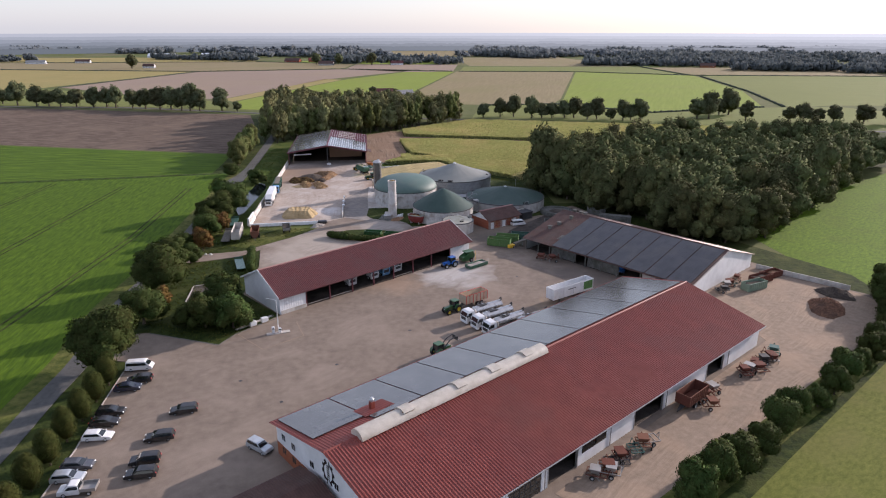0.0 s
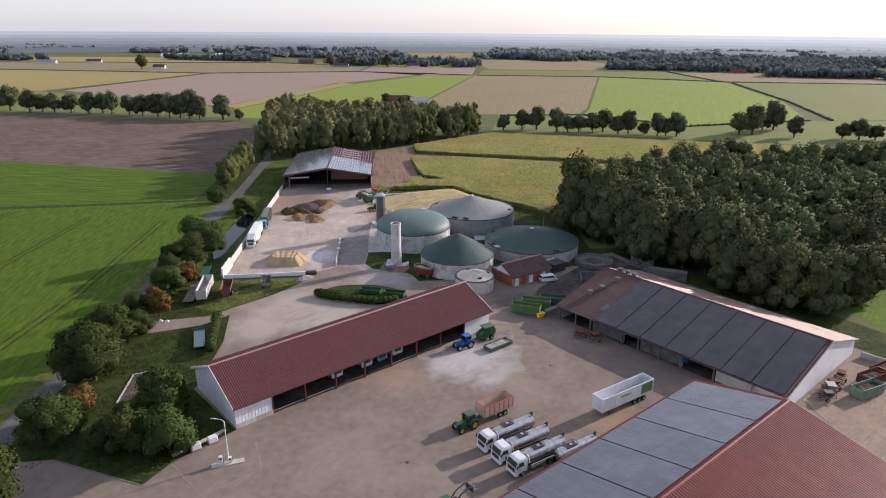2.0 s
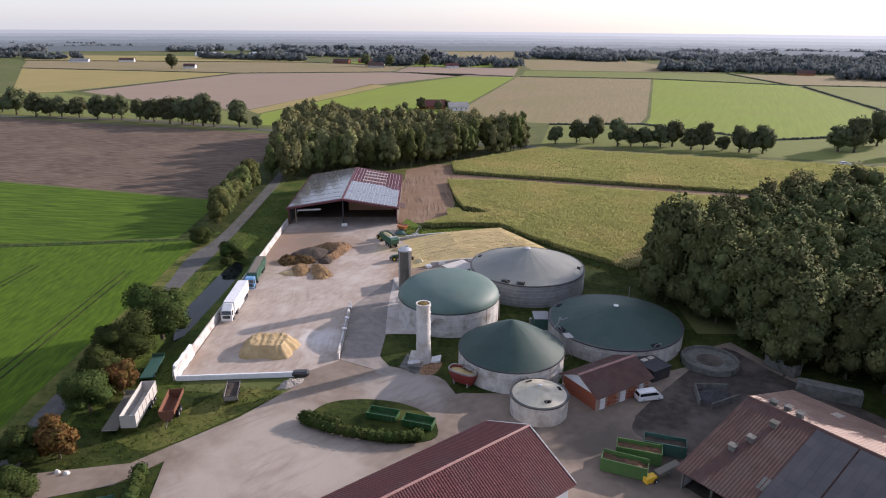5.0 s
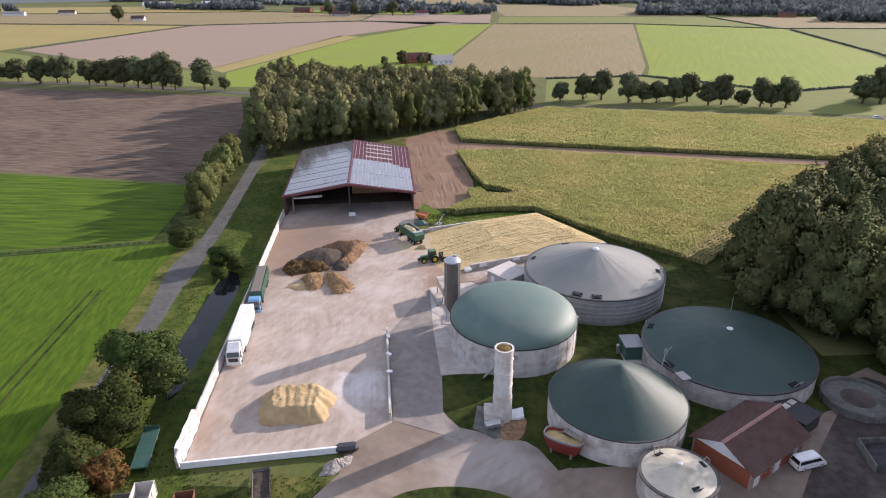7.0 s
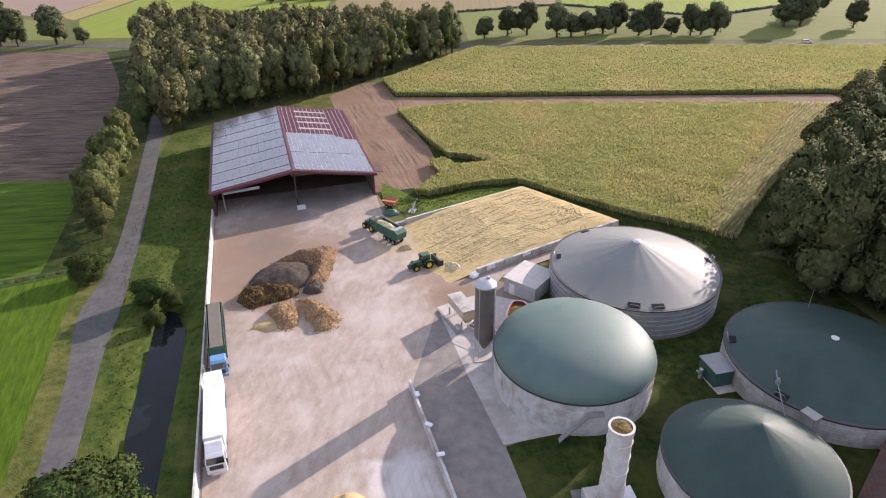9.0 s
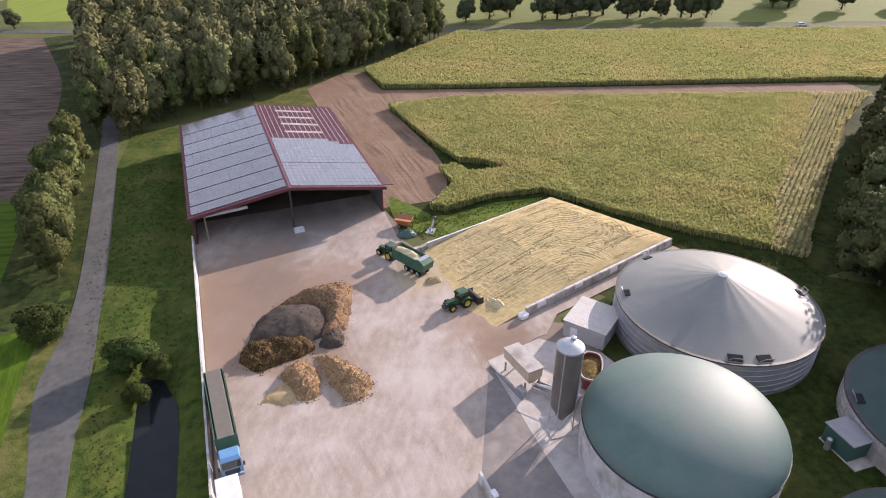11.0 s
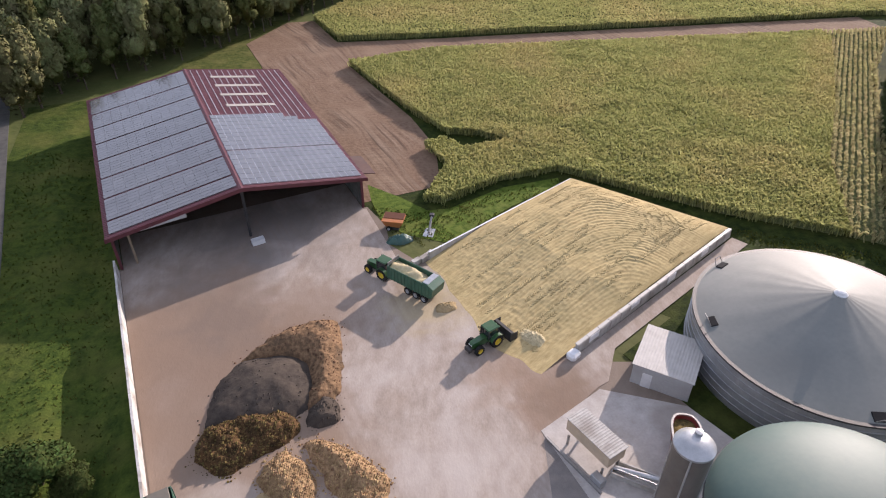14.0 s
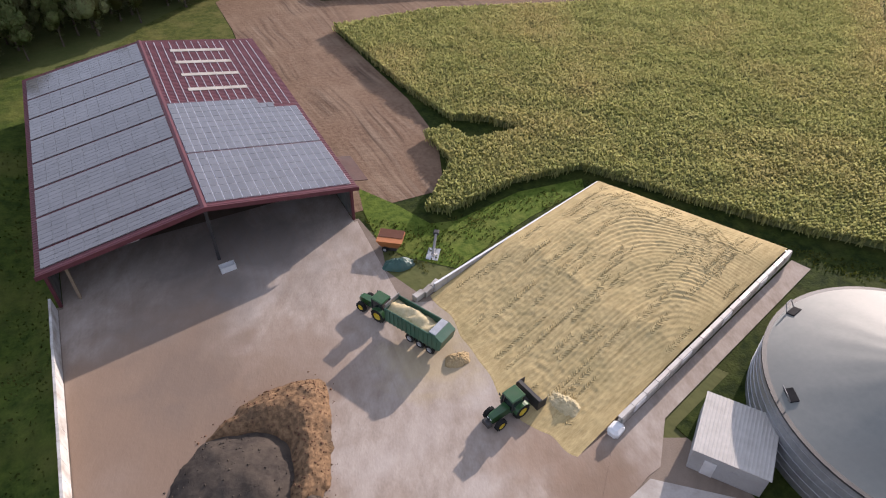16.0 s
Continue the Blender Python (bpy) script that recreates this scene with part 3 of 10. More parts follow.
def single(name, b, material, label="", category="", group="", kind="", smooth=False, at=None):
    d = b.mesh(name, material, smooth) if isinstance(b, B) else b
    ob = new(name, d)
    if at is not None:
        ob.matrix_basis = at
    return tagged(ob, label, category, group, kind)


def sheet(name, pts, z, material, label="", category="", skirt=0.12):
    """A flat piece of ground with a small edge."""
    b = B()
    n = len(pts)
    area = sum(pts[i][0] * pts[(i + 1) % n][1] - pts[(i + 1) % n][0] * pts[i][1] for i in range(n))
    if area < 0:
        pts = pts[::-1]
    b.prism(pts, z - skirt, z)
    return single(name, b, material, label, category, kind="structure")


def ribbon(name, line, width, z, material, label="", category="", parent=None):
    """A strip of ground along a line; width a number or one for each point."""
    b = B()
    ws = width if isinstance(width, (list, tuple)) else [width] * len(line)
    lt, rt = [], []
    for i, p in enumerate(line):
        a, c = Vector(line[max(0, i - 1)]), Vector(line[min(len(line) - 1, i + 1)])
        d = (c - a).normalized()
        nrm = Vector((-d.y, d.x))
        lt.append(tuple(Vector(p) + nrm * ws[i] / 2))
        rt.append(tuple(Vector(p) - nrm * ws[i] / 2))
    rings = [[(l[0], l[1], z), (r[0], r[1], z), (r[0], r[1], z - 0.1), (l[0], l[1], z - 0.1)] for l, r in zip(lt, rt)]
    b.loft(rings)
    if parent:
        return part(name, b, material, parent, label)
    return single(name, b, material, label, category, kind="structure")


def smooth_line(pts, steps=6):
    """Catmull-Rom through the points."""
    out = []
    q = [Vector(p) for p in pts]
    q = [q[0] * 2 - q[1]] + q + [q[-1] * 2 - q[-2]]
    for i in range(1, len(q) - 2):
        for k in range(steps):
            t = k / steps
            a, b_, c, d = q[i - 1], q[i], q[i + 1], q[i + 2]
            out.append(tuple(0.5 * ((2 * b_) + (c - a) * t + (2 * a - 5 * b_ + 4 * c - d) * t * t + (3 * b_ - a - 3 * c + d) * t ** 3)))
    out.append(tuple(q[-2]))
    return out


def inside(x, y, poly):
    hit = False
    for (x0, y0), (x1, y1) in zip(poly, poly[1:] + poly[:1]):
        if (y0 > y) != (y1 > y) and x < (x1 - x0) * (y - y0) / (y1 - y0) + x0:
            hit = not hit
    return hit

# ---- the ground and the fields ----
GZ = -0.12                           # grass level; paved yards lie at 0


def ground_height(x, y):
    """Flat land with a ditch and a pond basin beside the western lane."""
    if 150 < y < 372 and -100 < x < -62:
        mid = -77.0 + (y - 265) * -0.055 if y > 225 else -74.8 + (225 - y) * 0.02
        deep = 1.5 * max(0.0, 1 - abs(x - mid) / 4.2) ** 0.8
        if y > 330:
            deep *= max(0.0, (368 - y) / 38)
        if y < 215:
            deep *= max(0.0, (y - 200) / 15)
        if 286 < y < 296:
            deep *= 0.3
        return GZ - deep
    return GZ


def axis(edges, fine_lo, fine_hi, step):
    pts = list(edges) + list(np.arange(fine_lo, fine_hi + 0.01, step))
    return sorted(set(round(float(p), 3) for p in pts))


gx = axis([-9000, -4000, -2000, -900, -400, -200, -130, 0, 130, 400, 900, 2000, 4000, 9000], -96, -62, 1.0)
gy = axis([-9000, -3000, -900, -200, 0, 80, 140, 500, 800, 1500, 3000, 6000, 9000], 180, 372, 2.0)
gb = B()
gb.v = [(x, y, ground_height(x, y)) for y in gy for x in gx]
w = len(gx)
gb.f = [(j * w + i, j * w + i + 1, (j + 1) * w + i + 1, (j + 1) * w + i) for j in range(len(gy) - 1) for i in range(w - 1)]
single("ground", gb, M["country"], "flat farmland reaching to the horizon", "ground", kind="structure", smooth=True)

# verge grass round the farm
verge = sheet("lawn", [(-66, 40), (-72, 90), (-79, 150), (-81.2, 199)] + [(-40, 199), (-40, 207), (-8, 230), (60, 235), (110, 160), (110, 100), (60, 60), (20, 40)], GZ + 0.03, M["grass"], "rough grass round the farm buildings", "grass", skirt=0.05)
gb2 = B()
vx, vy = [x for x in gx if -96 <= x <= -62], [y for y in gy if 186 <= y <= 372]
gb2.v = [(x, y, ground_height(x, y) + 0.04 + 0.03 * noise.noise((x * 0.3, y * 0.3, 0))) for y in vy for x in vx]
w = len(vx)
gb2.f = [(j * w + i, j * w + i + 1, (j + 1) * w + i + 1, (j + 1) * w + i) for j in range(len(vy) - 1) for i in range(w - 1)]
single("ditch_bank", gb2, M["bank_grass"], "grassy ditch bank between lane and clamp wall", "grass", kind="structure", smooth=True)
sheet("pond", [(-82.5, 266), (-80, 269), (-76.8, 267.5), (-74.5, 262), (-71, 240), (-69.8, 226), (-73, 219), (-76, 226), (-78.8, 240), (-81, 254)], GZ - 0.55, M["water"], "still dark ditch pond beside the lane", "water", skirt=0.3)

sheet("field", [(-96.8, 284.5), (-94.2, 262), (-90, 225), (-87.6, 208), (-85.5, 194), (-82.0, 168), (-80.6, 140), (-76.5, 118), (-74.6, 97), (-72.6, 60), (-100, -50), (-400, -50), (-420, 213), (-190, 263.8), (-145, 273)], GZ + 0.10, M["beet"], "bright green beet field with tramlines", "field")
sheet("field", [(-100, 288), (-145, 277.2), (-190, 268), (-430, 215), (-430, 392), (-250, 357.5), (-108, 331), (-104, 310)], GZ + 0.02, M["beet_far"], "bright green beet field along a ditch", "field")
ribbon("field_ditch", [(-96, 286.2), (-145, 275), (-190, 265.8), (-420, 214)], 3.0, GZ + 0.10, M["leaf_hedge"], "dark overgrown ditch across the field", "ditch")
sheet("field", [(-109, 333.5), (-250, 360), (-470, 402), (-470, 565), (-367, 540), (-141, 493), (-118, 430), (-112, 370)], GZ + 0.02, M["plough"], "brown freshly ploughed field", "field")
for k, (x0, y0, x1, y1) in enumerate(((-98.6, 190, -106, 257), (-96.6, 190, -104, 257), (-97.6, 120, -98.6, 190), (-95.6, 120, -96.6, 190), (-128, 120, -134, 258), (-126, 120, -132, 258), (-160, 120, -166, 264), (-158, 120, -164, 264))):
    if k < 8:
        ribbon("tramline", [(x0, y0), (x1, y1)], 0.6, GZ + 0.13, M["grass"], "bare wheel track through the beet", "tramline")
lane_line = smooth_line([(-67.5, 60), (-68.2, 80), (-69.9, 97), (-71.2, 112), (-76, 137), (-77.4, 172), (-80.3, 188), (-83.6, 215), (-87.0, 245), (-89.2, 260), (-90.2, 270), (-90.5, 281), (-91.4, 294.5), (-94.2, 317.5), (-99.0, 352), (-103, 380), (-112, 430), (-134, 496)])
ribbon("lane", lane_line, [4.3 + 2.6 * math.exp(-((q[1] - 269) / 11) ** 2) for q in lane_line], 0.0, M["asphalt"], "narrow grey asphalt farm lane", "lane")
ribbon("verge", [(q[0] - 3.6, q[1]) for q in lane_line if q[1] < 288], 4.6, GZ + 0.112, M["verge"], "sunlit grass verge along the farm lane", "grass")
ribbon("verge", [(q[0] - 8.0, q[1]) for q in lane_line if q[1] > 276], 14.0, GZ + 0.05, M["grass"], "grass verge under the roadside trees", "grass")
ribbon("verge", [(98, 124.2), (62, 94.4), (30, 68.2)], 5.0, 0.05, M["verge"], "dry yellowish grass under the shrub row", "grass")
# outline follows the sunlit part of the grass by the clamp
sheet("lawn", [(-36.5, 311.0), (-35.8, 316.5), (-31.5, 310.5), (-28.6, 305.2), (-25, 304.6), (-14, 307.8), (-3.5, 307.6), (-4.5, 305.2), (-15.2, 301.8), (-28.5, 295.6), (-33.9, 299.8), (-36.4, 304)], GZ + 0.07, M["lit_grass"], "bright green grass strip between clamp and maize, sunlight painted in", "grass", skirt=0.05)
ribbon("country_road", [(-560, 600), (-367, 546), (-262, 540), (-135.7, 501.5), (-60, 484), (20, 466), (187, 432), (330, 402), (700, 320)], 6.0, GZ + 0.10, M["asphalt"], "pale grey country road", "road")

FAR = (("ochre", [(-737, 1053), (-380, 1006), (-448, 722), (-482, 700)], "ripe yellowish field"), ("plough2", [(-437, 736), (-378, 1003), (-173, 1070), (-41, 1062), (-158, 848), (-208, 612), (-225, 612), (-314, 650)], "pinkish-brown harrowed field"),
       ("ochre", [(-207, 606), (-158, 862), (-134, 848), (-192, 588)], "narrow yellow maize strip"), ("green1", [(-172, 530), (-189, 588), (-132, 847), (-62, 1002), (12, 1012), (-50, 575), (-135, 525)], "bright green young crop field"),
       ("tan", [(-46, 578), (15, 1013), (192, 1004), (108, 615), (95, 575), (30, 565)], "tan stubble field"), ("green1", [(110, 612), (195, 1003), (345, 926), (311, 690), (268, 555), (162, 515), (99, 574)], "bright green young crop field"),
       ("olive", [(360, 928), (620, 905), (700, 560), (330, 560), (287, 545), (318, 690)], "olive green crop field"), ("tan", [(-880, 1255), (-363, 1303), (-170, 1220), (-170, 1078), (-380, 1010), (-742, 1058)], "tan stubble field"),
       ("plough2", [(-165, 1076), (-165, 1215), (20, 1210), (10, 1020), (-60, 1008)], "grey-brown harrowed field"), ("olive", [(20, 1018), (30, 1150), (330, 1130), (345, 935), (195, 1010)], "olive green crop field"),
       ("tan", [(350, 940), (340, 1120), (640, 1130), (630, 915)], "tan stubble field"), ("green1", [(-330, 1312), (-140, 1232), (20, 1230), (10, 1330), (-120, 1480)], "green meadow"), ("tan", [(40, 1170), (20, 1500), (250, 1540), (320, 1150)], "tan stubble field"),
       ("ochre", [(-1040, 1470), (-500, 1520), (-370, 1320), (-890, 1262)], "ripe yellowish field"), ("olive", [(340, 1140), (300, 1500), (800, 1650), (790, 1350), (640, 1140)], "olive green crop field"), ("tan", [(-200, 1560), (300, 1580), (280, 2000), (-300, 1900)], "tan stubble field"),
       ("olive", [(-470, 570), (-500, 690), (-440, 716), (-312, 640), (-225, 600), (-195, 575), (-178, 528), (-262, 548), (-367, 556)], "olive green field along the road"), ("olive", [(20, 480), (30, 556), (95, 566), (162, 506), (268, 545), (330, 550), (420, 400), (187, 442)], "olive green field along the road"))
for key, pts, text in FAR:
    sheet("field", pts, GZ + 0.02, M[key], text, "field")
sheet("field", [(98, 192), (103, 151), (230, 60), (700, 300), (520, 420), (230, 310), (169, 263)], GZ + 0.02, M["beet_rt"], "green crop field beside the wood", "field")
sheet("field", [(93, 116), (108, 143), (230, 57), (120, -20), (30, 52), (40, 69)], GZ + 0.06, M["stubble_lt"], "pale green meadow beyond the shrub row", "field")
sheet("field", [(-80.5, 357), (-80, 374), (-30, 398), (18, 460), (190, 427), (330, 398), (300, 320), (60, 270), (0, 262), (-38, 308)], GZ + 0.01, M["grass"], "rough grass round the maize", "grass", skirt=0.05)
sheet("earth_track", [(-38.5, 311), (-24, 312), (-20, 326), (-20.5, 340), (-26.0, 374), (-4, 375.5), (123, 348), (125, 362.5), (-4, 386.6), (-25, 391.5), (-27.5, 412), (-35, 413), (-48, 398), (-46.2, 381), (-45.5, 362)], GZ + 0.06, M["earth"], "bare brown field track with tyre marks", "track")

sheet("verge", [(-57, 357), (-45.6, 357), (-46.4, 381), (-48.2, 398), (-35.2, 413), (-33, 416), (-39, 416), (-54, 400), (-64, 389), (-72, 376)], GZ + 0.05, M["verge"], "dry brown grass strip between wood and track", "grass", skirt=0.05)

# ---- yards ----
sheet("pavement", [(-52, 45), (-55.3, 72), (-56.5, 83), (-59, 97), (-61.2, 111), (-70, 112.5), (-73, 122), (-62.7, 123.8), (-46, 118.5), (-44, 123.7), (-36.6, 133), (-49, 145.5), (-50.5, 165), (-54, 179), (-58.7, 172.9), (-68.6, 168.5), (-75, 167), (-76, 173), (-59, 177.9), (-55, 182.6), (-47.2, 191.4), (-41, 201.5), (-40.8, 206.3),
                   (-64, 202.3), (-75.4, 305), (-37.6, 309.5), (-36.2, 303), (-37, 298), (-34.5, 293), (-12, 286), (-21.5, 267), (-8, 262), (-22, 226), (-10, 203), (20, 214), (48, 230), (62, 205), (100, 152), (110, 143), (91, 119.5), (60.5, 95.5), (28.5, 64), (13, 45)], 0.0, M["paving"], "grey-brown paved farm yard with stains and painted shade", "yard")
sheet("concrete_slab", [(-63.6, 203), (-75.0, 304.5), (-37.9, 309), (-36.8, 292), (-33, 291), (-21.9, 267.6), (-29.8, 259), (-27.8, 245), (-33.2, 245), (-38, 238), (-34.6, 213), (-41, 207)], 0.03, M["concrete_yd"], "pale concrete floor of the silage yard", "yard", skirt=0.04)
sheet("concrete_path", [(-22.6, 267.8), (-22.0, 268.1), (12.9, 282.2), (14.0, 280.0), (-16.8, 267.6), (-20.4, 263.2), (-22.0, 262.8), (-29.9, 259.2)], 0.058, M["concrete_yd"], "stained concrete path along the clamp wall", "path", skirt=0.05)
sheet("asphalt_strip", [(-38.0, 239.8), (-31.0, 259), (-29.0, 240.5), (-27.2, 226), (-26.7, 216), (-23.5, 209), (-34.4, 213.4)], 0.045, M["asphalt_dk"], "darker asphalt strip between wall and tanks", "road", skirt=0.04)
sheet("concrete_pad", [(-31, 259.5), (-29.3, 240.5), (-27.4, 226), (-19.5, 226.6), (-21, 240), (-12, 251), (-14, 257), (-22, 262.5)], 0.06, M["pad"], "pale concrete pad under the feeders", "pad", skirt=0.05)
sheet("lawn", [(-27.2, 225.6), (-26.9, 216), (-24, 212), (-14, 209), (-8, 203.5), (8, 205), (28, 214), (36, 218), (42, 232), (40, 262), (15.4, 278.6), (-16.4, 266.4), (-12, 250), (-18, 228)], 0.04, M["grass"], "dark grass between the digesters", "grass", skirt=0.06)
sheet("concrete_pad", [(-21.2, 217.4), (-15.4, 217.0), (-14.6, 211.2), (-18.6, 209.4), (-22, 211.8)], 0.065, M["weathered_shaded_block"], "worn concrete base of the old silo", "pad", skirt=0.05)
# muck colour laid wide and dark here, the wood's shade included
sheet("muck_yard", smooth_line([(22, 199), (21, 194), (27, 189.5), (33, 191.5), (45, 201.5), (62, 196.5), (72, 188), (66, 202), (54, 215), (46, 227), (38, 219), (32, 212), (26, 204.5), (22, 199)], 4)[:-1], 0.03, M["dark_earth"], "muck yard behind the barn, darkened with the wood's shade", "yard", skirt=0.04)
sheet("sandy_yard", [(28, 64), (17, 73.5), (69, 121), (66, 147), (86, 165), (91, 158), (103, 148.5), (107, 141), (92, 119), (62, 95)], 0.03, M["sandy"], "sandy brown yard along the workshop", "yard", skirt=0.04)
sheet("verge", smooth_line([(-64.6, 183), (-57, 181.6), (-46, 194.5), (-42.6, 200.6), (-52, 199.8), (-58, 192), (-64.6, 183)], 4)[:-1], GZ + 0.075, M["verge"], "yellow-green grass round the parked trailers, sunshine in its tone", "grass", skirt=0.04)
isl = sheet("lawn", smooth_line([(-36, 192), (-33, 197.3), (-27, 199.4), (-20, 198.9), (-14.5, 196), (-12.3, 192), (-13, 188.5), (-20, 187), (-33, 190), (-36, 192)], 4)[:-1], 0.09, M["grass"], "mown grass island with a low hedge", "grass", skirt=0.12)
ribbon("kerb", [(-61.0, 111), (-59, 97), (-56.5, 83), (-55.3, 72), (-53.5, 55)], 0.2, 0.08, M["kerb"], "pale kerb along the parking strip", "kerb")
ribbon("kerb", [(-62.7, 123.6), (-46, 118.3), (-43.9, 123.5), (-37.5, 131)], 0.2, 0.06, M["weathered_shaded_block"], "low kerb round the shrub bed", "kerb")
ribbon("gutter", [(-43.9, 123.7), (-36.2, 116.4), (-29.2, 122.8), (-32.2, 129.6)], 0.22, 0.02, M["sandy"], "worn pale drain edge round the fuel place", "gutter")
ribbon("kerb", [(-44.5, 125.5), (-38.5, 133)], 0.8, 0.05, M["kerb"], "concrete edging by the shed", "kerb")

sheet("basin", [(-63.0, 150.2), (-58.7, 152.4), (-56.2, 143.4), (-61.2, 140.4)], GZ + 0.07, M["dark_earth"], "shallow dark soakaway basin in the grass", "basin", skirt=0.05)
ribbon("kerb", [(-61.3, 140.2), (-63.2, 150.4), (-58.6, 152.6)], 0.35, 0.08, M["kerb"], "pale concrete edge of the soakaway basin", "kerb")

# ---- buildings ----


def solar_field(parent, x0, x1, a, b, nx, ny, lift, gap, material, back, each=False, label="", skip=()):
    """Panels on a slope from a = (y, z) at the eave to b at the ridge, between x0 and x1."""
    ln = math.hypot(b[0] - a[0], b[1] - a[1])
    ey, ez = (b[0] - a[0]) / ln, (b[1] - a[1]) / ln
    ny_, nz_ = (-ez, ey) if ey > 0 else (ez, -ey)
    w, h = (x1 - x0) / nx, ln / ny
    base = B()

    def quad(bb, xa, xb, sa, sb, lo, hi):
        ring = []
        for d in (lo, hi):
            ring.append([(xa, a[0] + ey * sa + ny_ * d, a[1] + ez * sa + nz_ * d), (xb, a[0] + ey * sa + ny_ * d, a[1] + ez * sa + nz_ * d), (xb, a[0] + ey * sb + ny_ * d, a[1] + ez * sb + nz_ * d), (xa, a[0] + ey * sb + ny_ * d, a[1] + ez * sb + nz_ * d)])
        bb.loft(ring if ey > 0 else [r[::-1] for r in ring])
    quad(base, x0, x1, 0, ln, lift - 0.05, lift)
    block = part("panel_frame", base, back, parent)
    if each:
        one = B()
        quad(one, gap / 2, w - gap / 2, gap / 2, h - gap / 2, lift, lift + 0.035)
        one.v = [(p[0], p[1] - a[0], p[2] - a[1]) for p in one.v]
        d = one.mesh("panel", material)
    joined = B()
    for i in range(nx):
        for j in range(ny):
            if (i, j) in skip:
                continue
            if each:
                o = new("panel", d)
                o.parent = block
                o.matrix_basis = Matrix.Translation((x0 + i * w, a[0] + ey * j * h, a[1] + ez * j * h))
            else:
                quad(joined, x0 + i * w + gap / 2, x0 + (i + 1) * w - gap / 2, j * h + gap / 2, (j + 1) * h - gap / 2, lift, lift + 0.035)
    if not each:
        o = part("solar_array", joined, material, block, label or "rows of dark solar panels")
        o["kind"] = "stuff"
    return block


def ridge_cap(parent, x0, x1, y, z, r=0.35, material=None):
    b = B()
    ring = [[(x, y - r, z - r * 0.42), (x, y - r * 0.5, z + 0.03), (x, y, z + 0.12), (x, y + r * 0.5, z + 0.03), (x, y + r, z - r * 0.42)] for x in (x0, x1)]
    b.loft(ring)
    part("ridge_cap", b, material or M["ridge"], parent)


def wall_rib(parent, name, x0, x1, y, z0, z1, material, thick=0.16, pitch=0.6):
    """A ribbed sheet wall along x at y, ribs towards -y."""
    b = B()
    n = max(1, round((x1 - x0) / pitch))
    w = (x1 - x0) / n
    pr = []
    for i in range(n):
        pr += [(x0 + i * w, y), (x0 + (i + 0.6) * w, y), (x0 + (i + 0.68) * w, y - 0.025), (x0 + (i + 0.92) * w, y - 0.025)]
    pr += [(x1, y), (x1, y + thick), (x0, y + thick)]
    b.prism(pr, z0, z1)
    return part(name, b, material, parent)


def gable(parent, name, x, y0, y1, yr, ze0, ze1, zr, material, thick=0.2, z0=0.0):
    b = B()
    pts = [(y0, z0), (y1, z0), (y1, ze1), (yr, zr), (y0, ze0)]
    b.loft([[(x, y, z) for y, z in pts], [(x + thick, y, z) for y, z in pts]])
    return part(name, b, material, parent)


# open machine shed
shed = thing("machine_shed", -36.6, 133.2, 0, 43.0, "long open-fronted machine shed with maroon roof and white walls", "shed")
SL, SW, SE, SR = 61.0, 17.6, 4.7, 8.7
gable(shed, "gable_wall", 0.0, 0.1, SW - 0.1, SW / 2, SE - 0.15, SE - 0.15, SR - 0.2, M["white_wall"])
gable(shed, "gable_wall", SL - 0.2, 0.1, SW - 0.1, SW / 2, SE - 0.15, SE - 0.15, SR - 0.2, M["white_wall"])
wall_rib(shed, "front_wall", 0.2, 6.9, 0.12, 0, SE - 0.2, M["white_wall"])
wall_rib(shed, "front_wall", 53.6, SL - 0.2, 0.12, 0, SE - 0.2, M["white_wall"])
part("plinth", B().box(0.2, -0.02, 0, 6.9, 0.06, 0.9), M["concrete"], shed)
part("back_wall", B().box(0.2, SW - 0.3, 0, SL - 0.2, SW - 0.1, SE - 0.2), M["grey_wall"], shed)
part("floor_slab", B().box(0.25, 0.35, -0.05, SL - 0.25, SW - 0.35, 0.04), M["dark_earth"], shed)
for x in (6.95, 13.5, 20.1, 26.7, 33.2, 39.8, 46.4, 53.4):
    part("post", B().box(x - 0.15, 0.0, 0, x + 0.15, 0.3, SE - 0.3, 0.03), M["red_steel"], shed)
    part("rafter", B().loft([[(x - 0.1, 0.3, SE - 0.6), (x + 0.1, 0.3, SE - 0.6), (x + 0.1, 0.3, SE - 0.25), (x - 0.1, 0.3, SE - 0.25)], [(x - 0.1, SW / 2, SR - 0.6), (x + 0.1, SW / 2, SR - 0.6), (x + 0.1, SW / 2, SR - 0.25), (x - 0.1, SW / 2, SR - 0.25)]]), M["red_steel"], shed)
part("eave_beam", B().box(6.9, 0.02, SE - 0.55, 53.6, 0.26, SE - 0.3), M["red_steel"], shed)
for x0, x1 in ((6.95, 13.5), (13.5, 20.1), (33.2, 39.8)):
    part("rail", B().box(x0 + 0.2, 0.35, 0.35, x1 - 0.2, 0.42, 0.5), M["bare_steel"], shed)
part("roof_sheet", B().ribbed(-0.5, SL + 0.5, (-0.7, SE - 0.35), (SW / 2, SR), 0.42, 0.07), M["roof_maroon"], shed)
part("roof_sheet", B().ribbed(-0.5, SL + 0.5, (SW + 0.6, SE - 0.3), (SW / 2, SR), 0.42, 0.07), M["roof_maroon"], shed)
ridge_cap(shed, -0.5, SL + 0.5, SW / 2, SR + 0.06, 0.24, M["ridge"])
part("gutter", B().box(-0.5, -0.86, SE - 0.52, SL + 0.5, -0.70, SE - 0.38), M["roof_maroon"], shed)
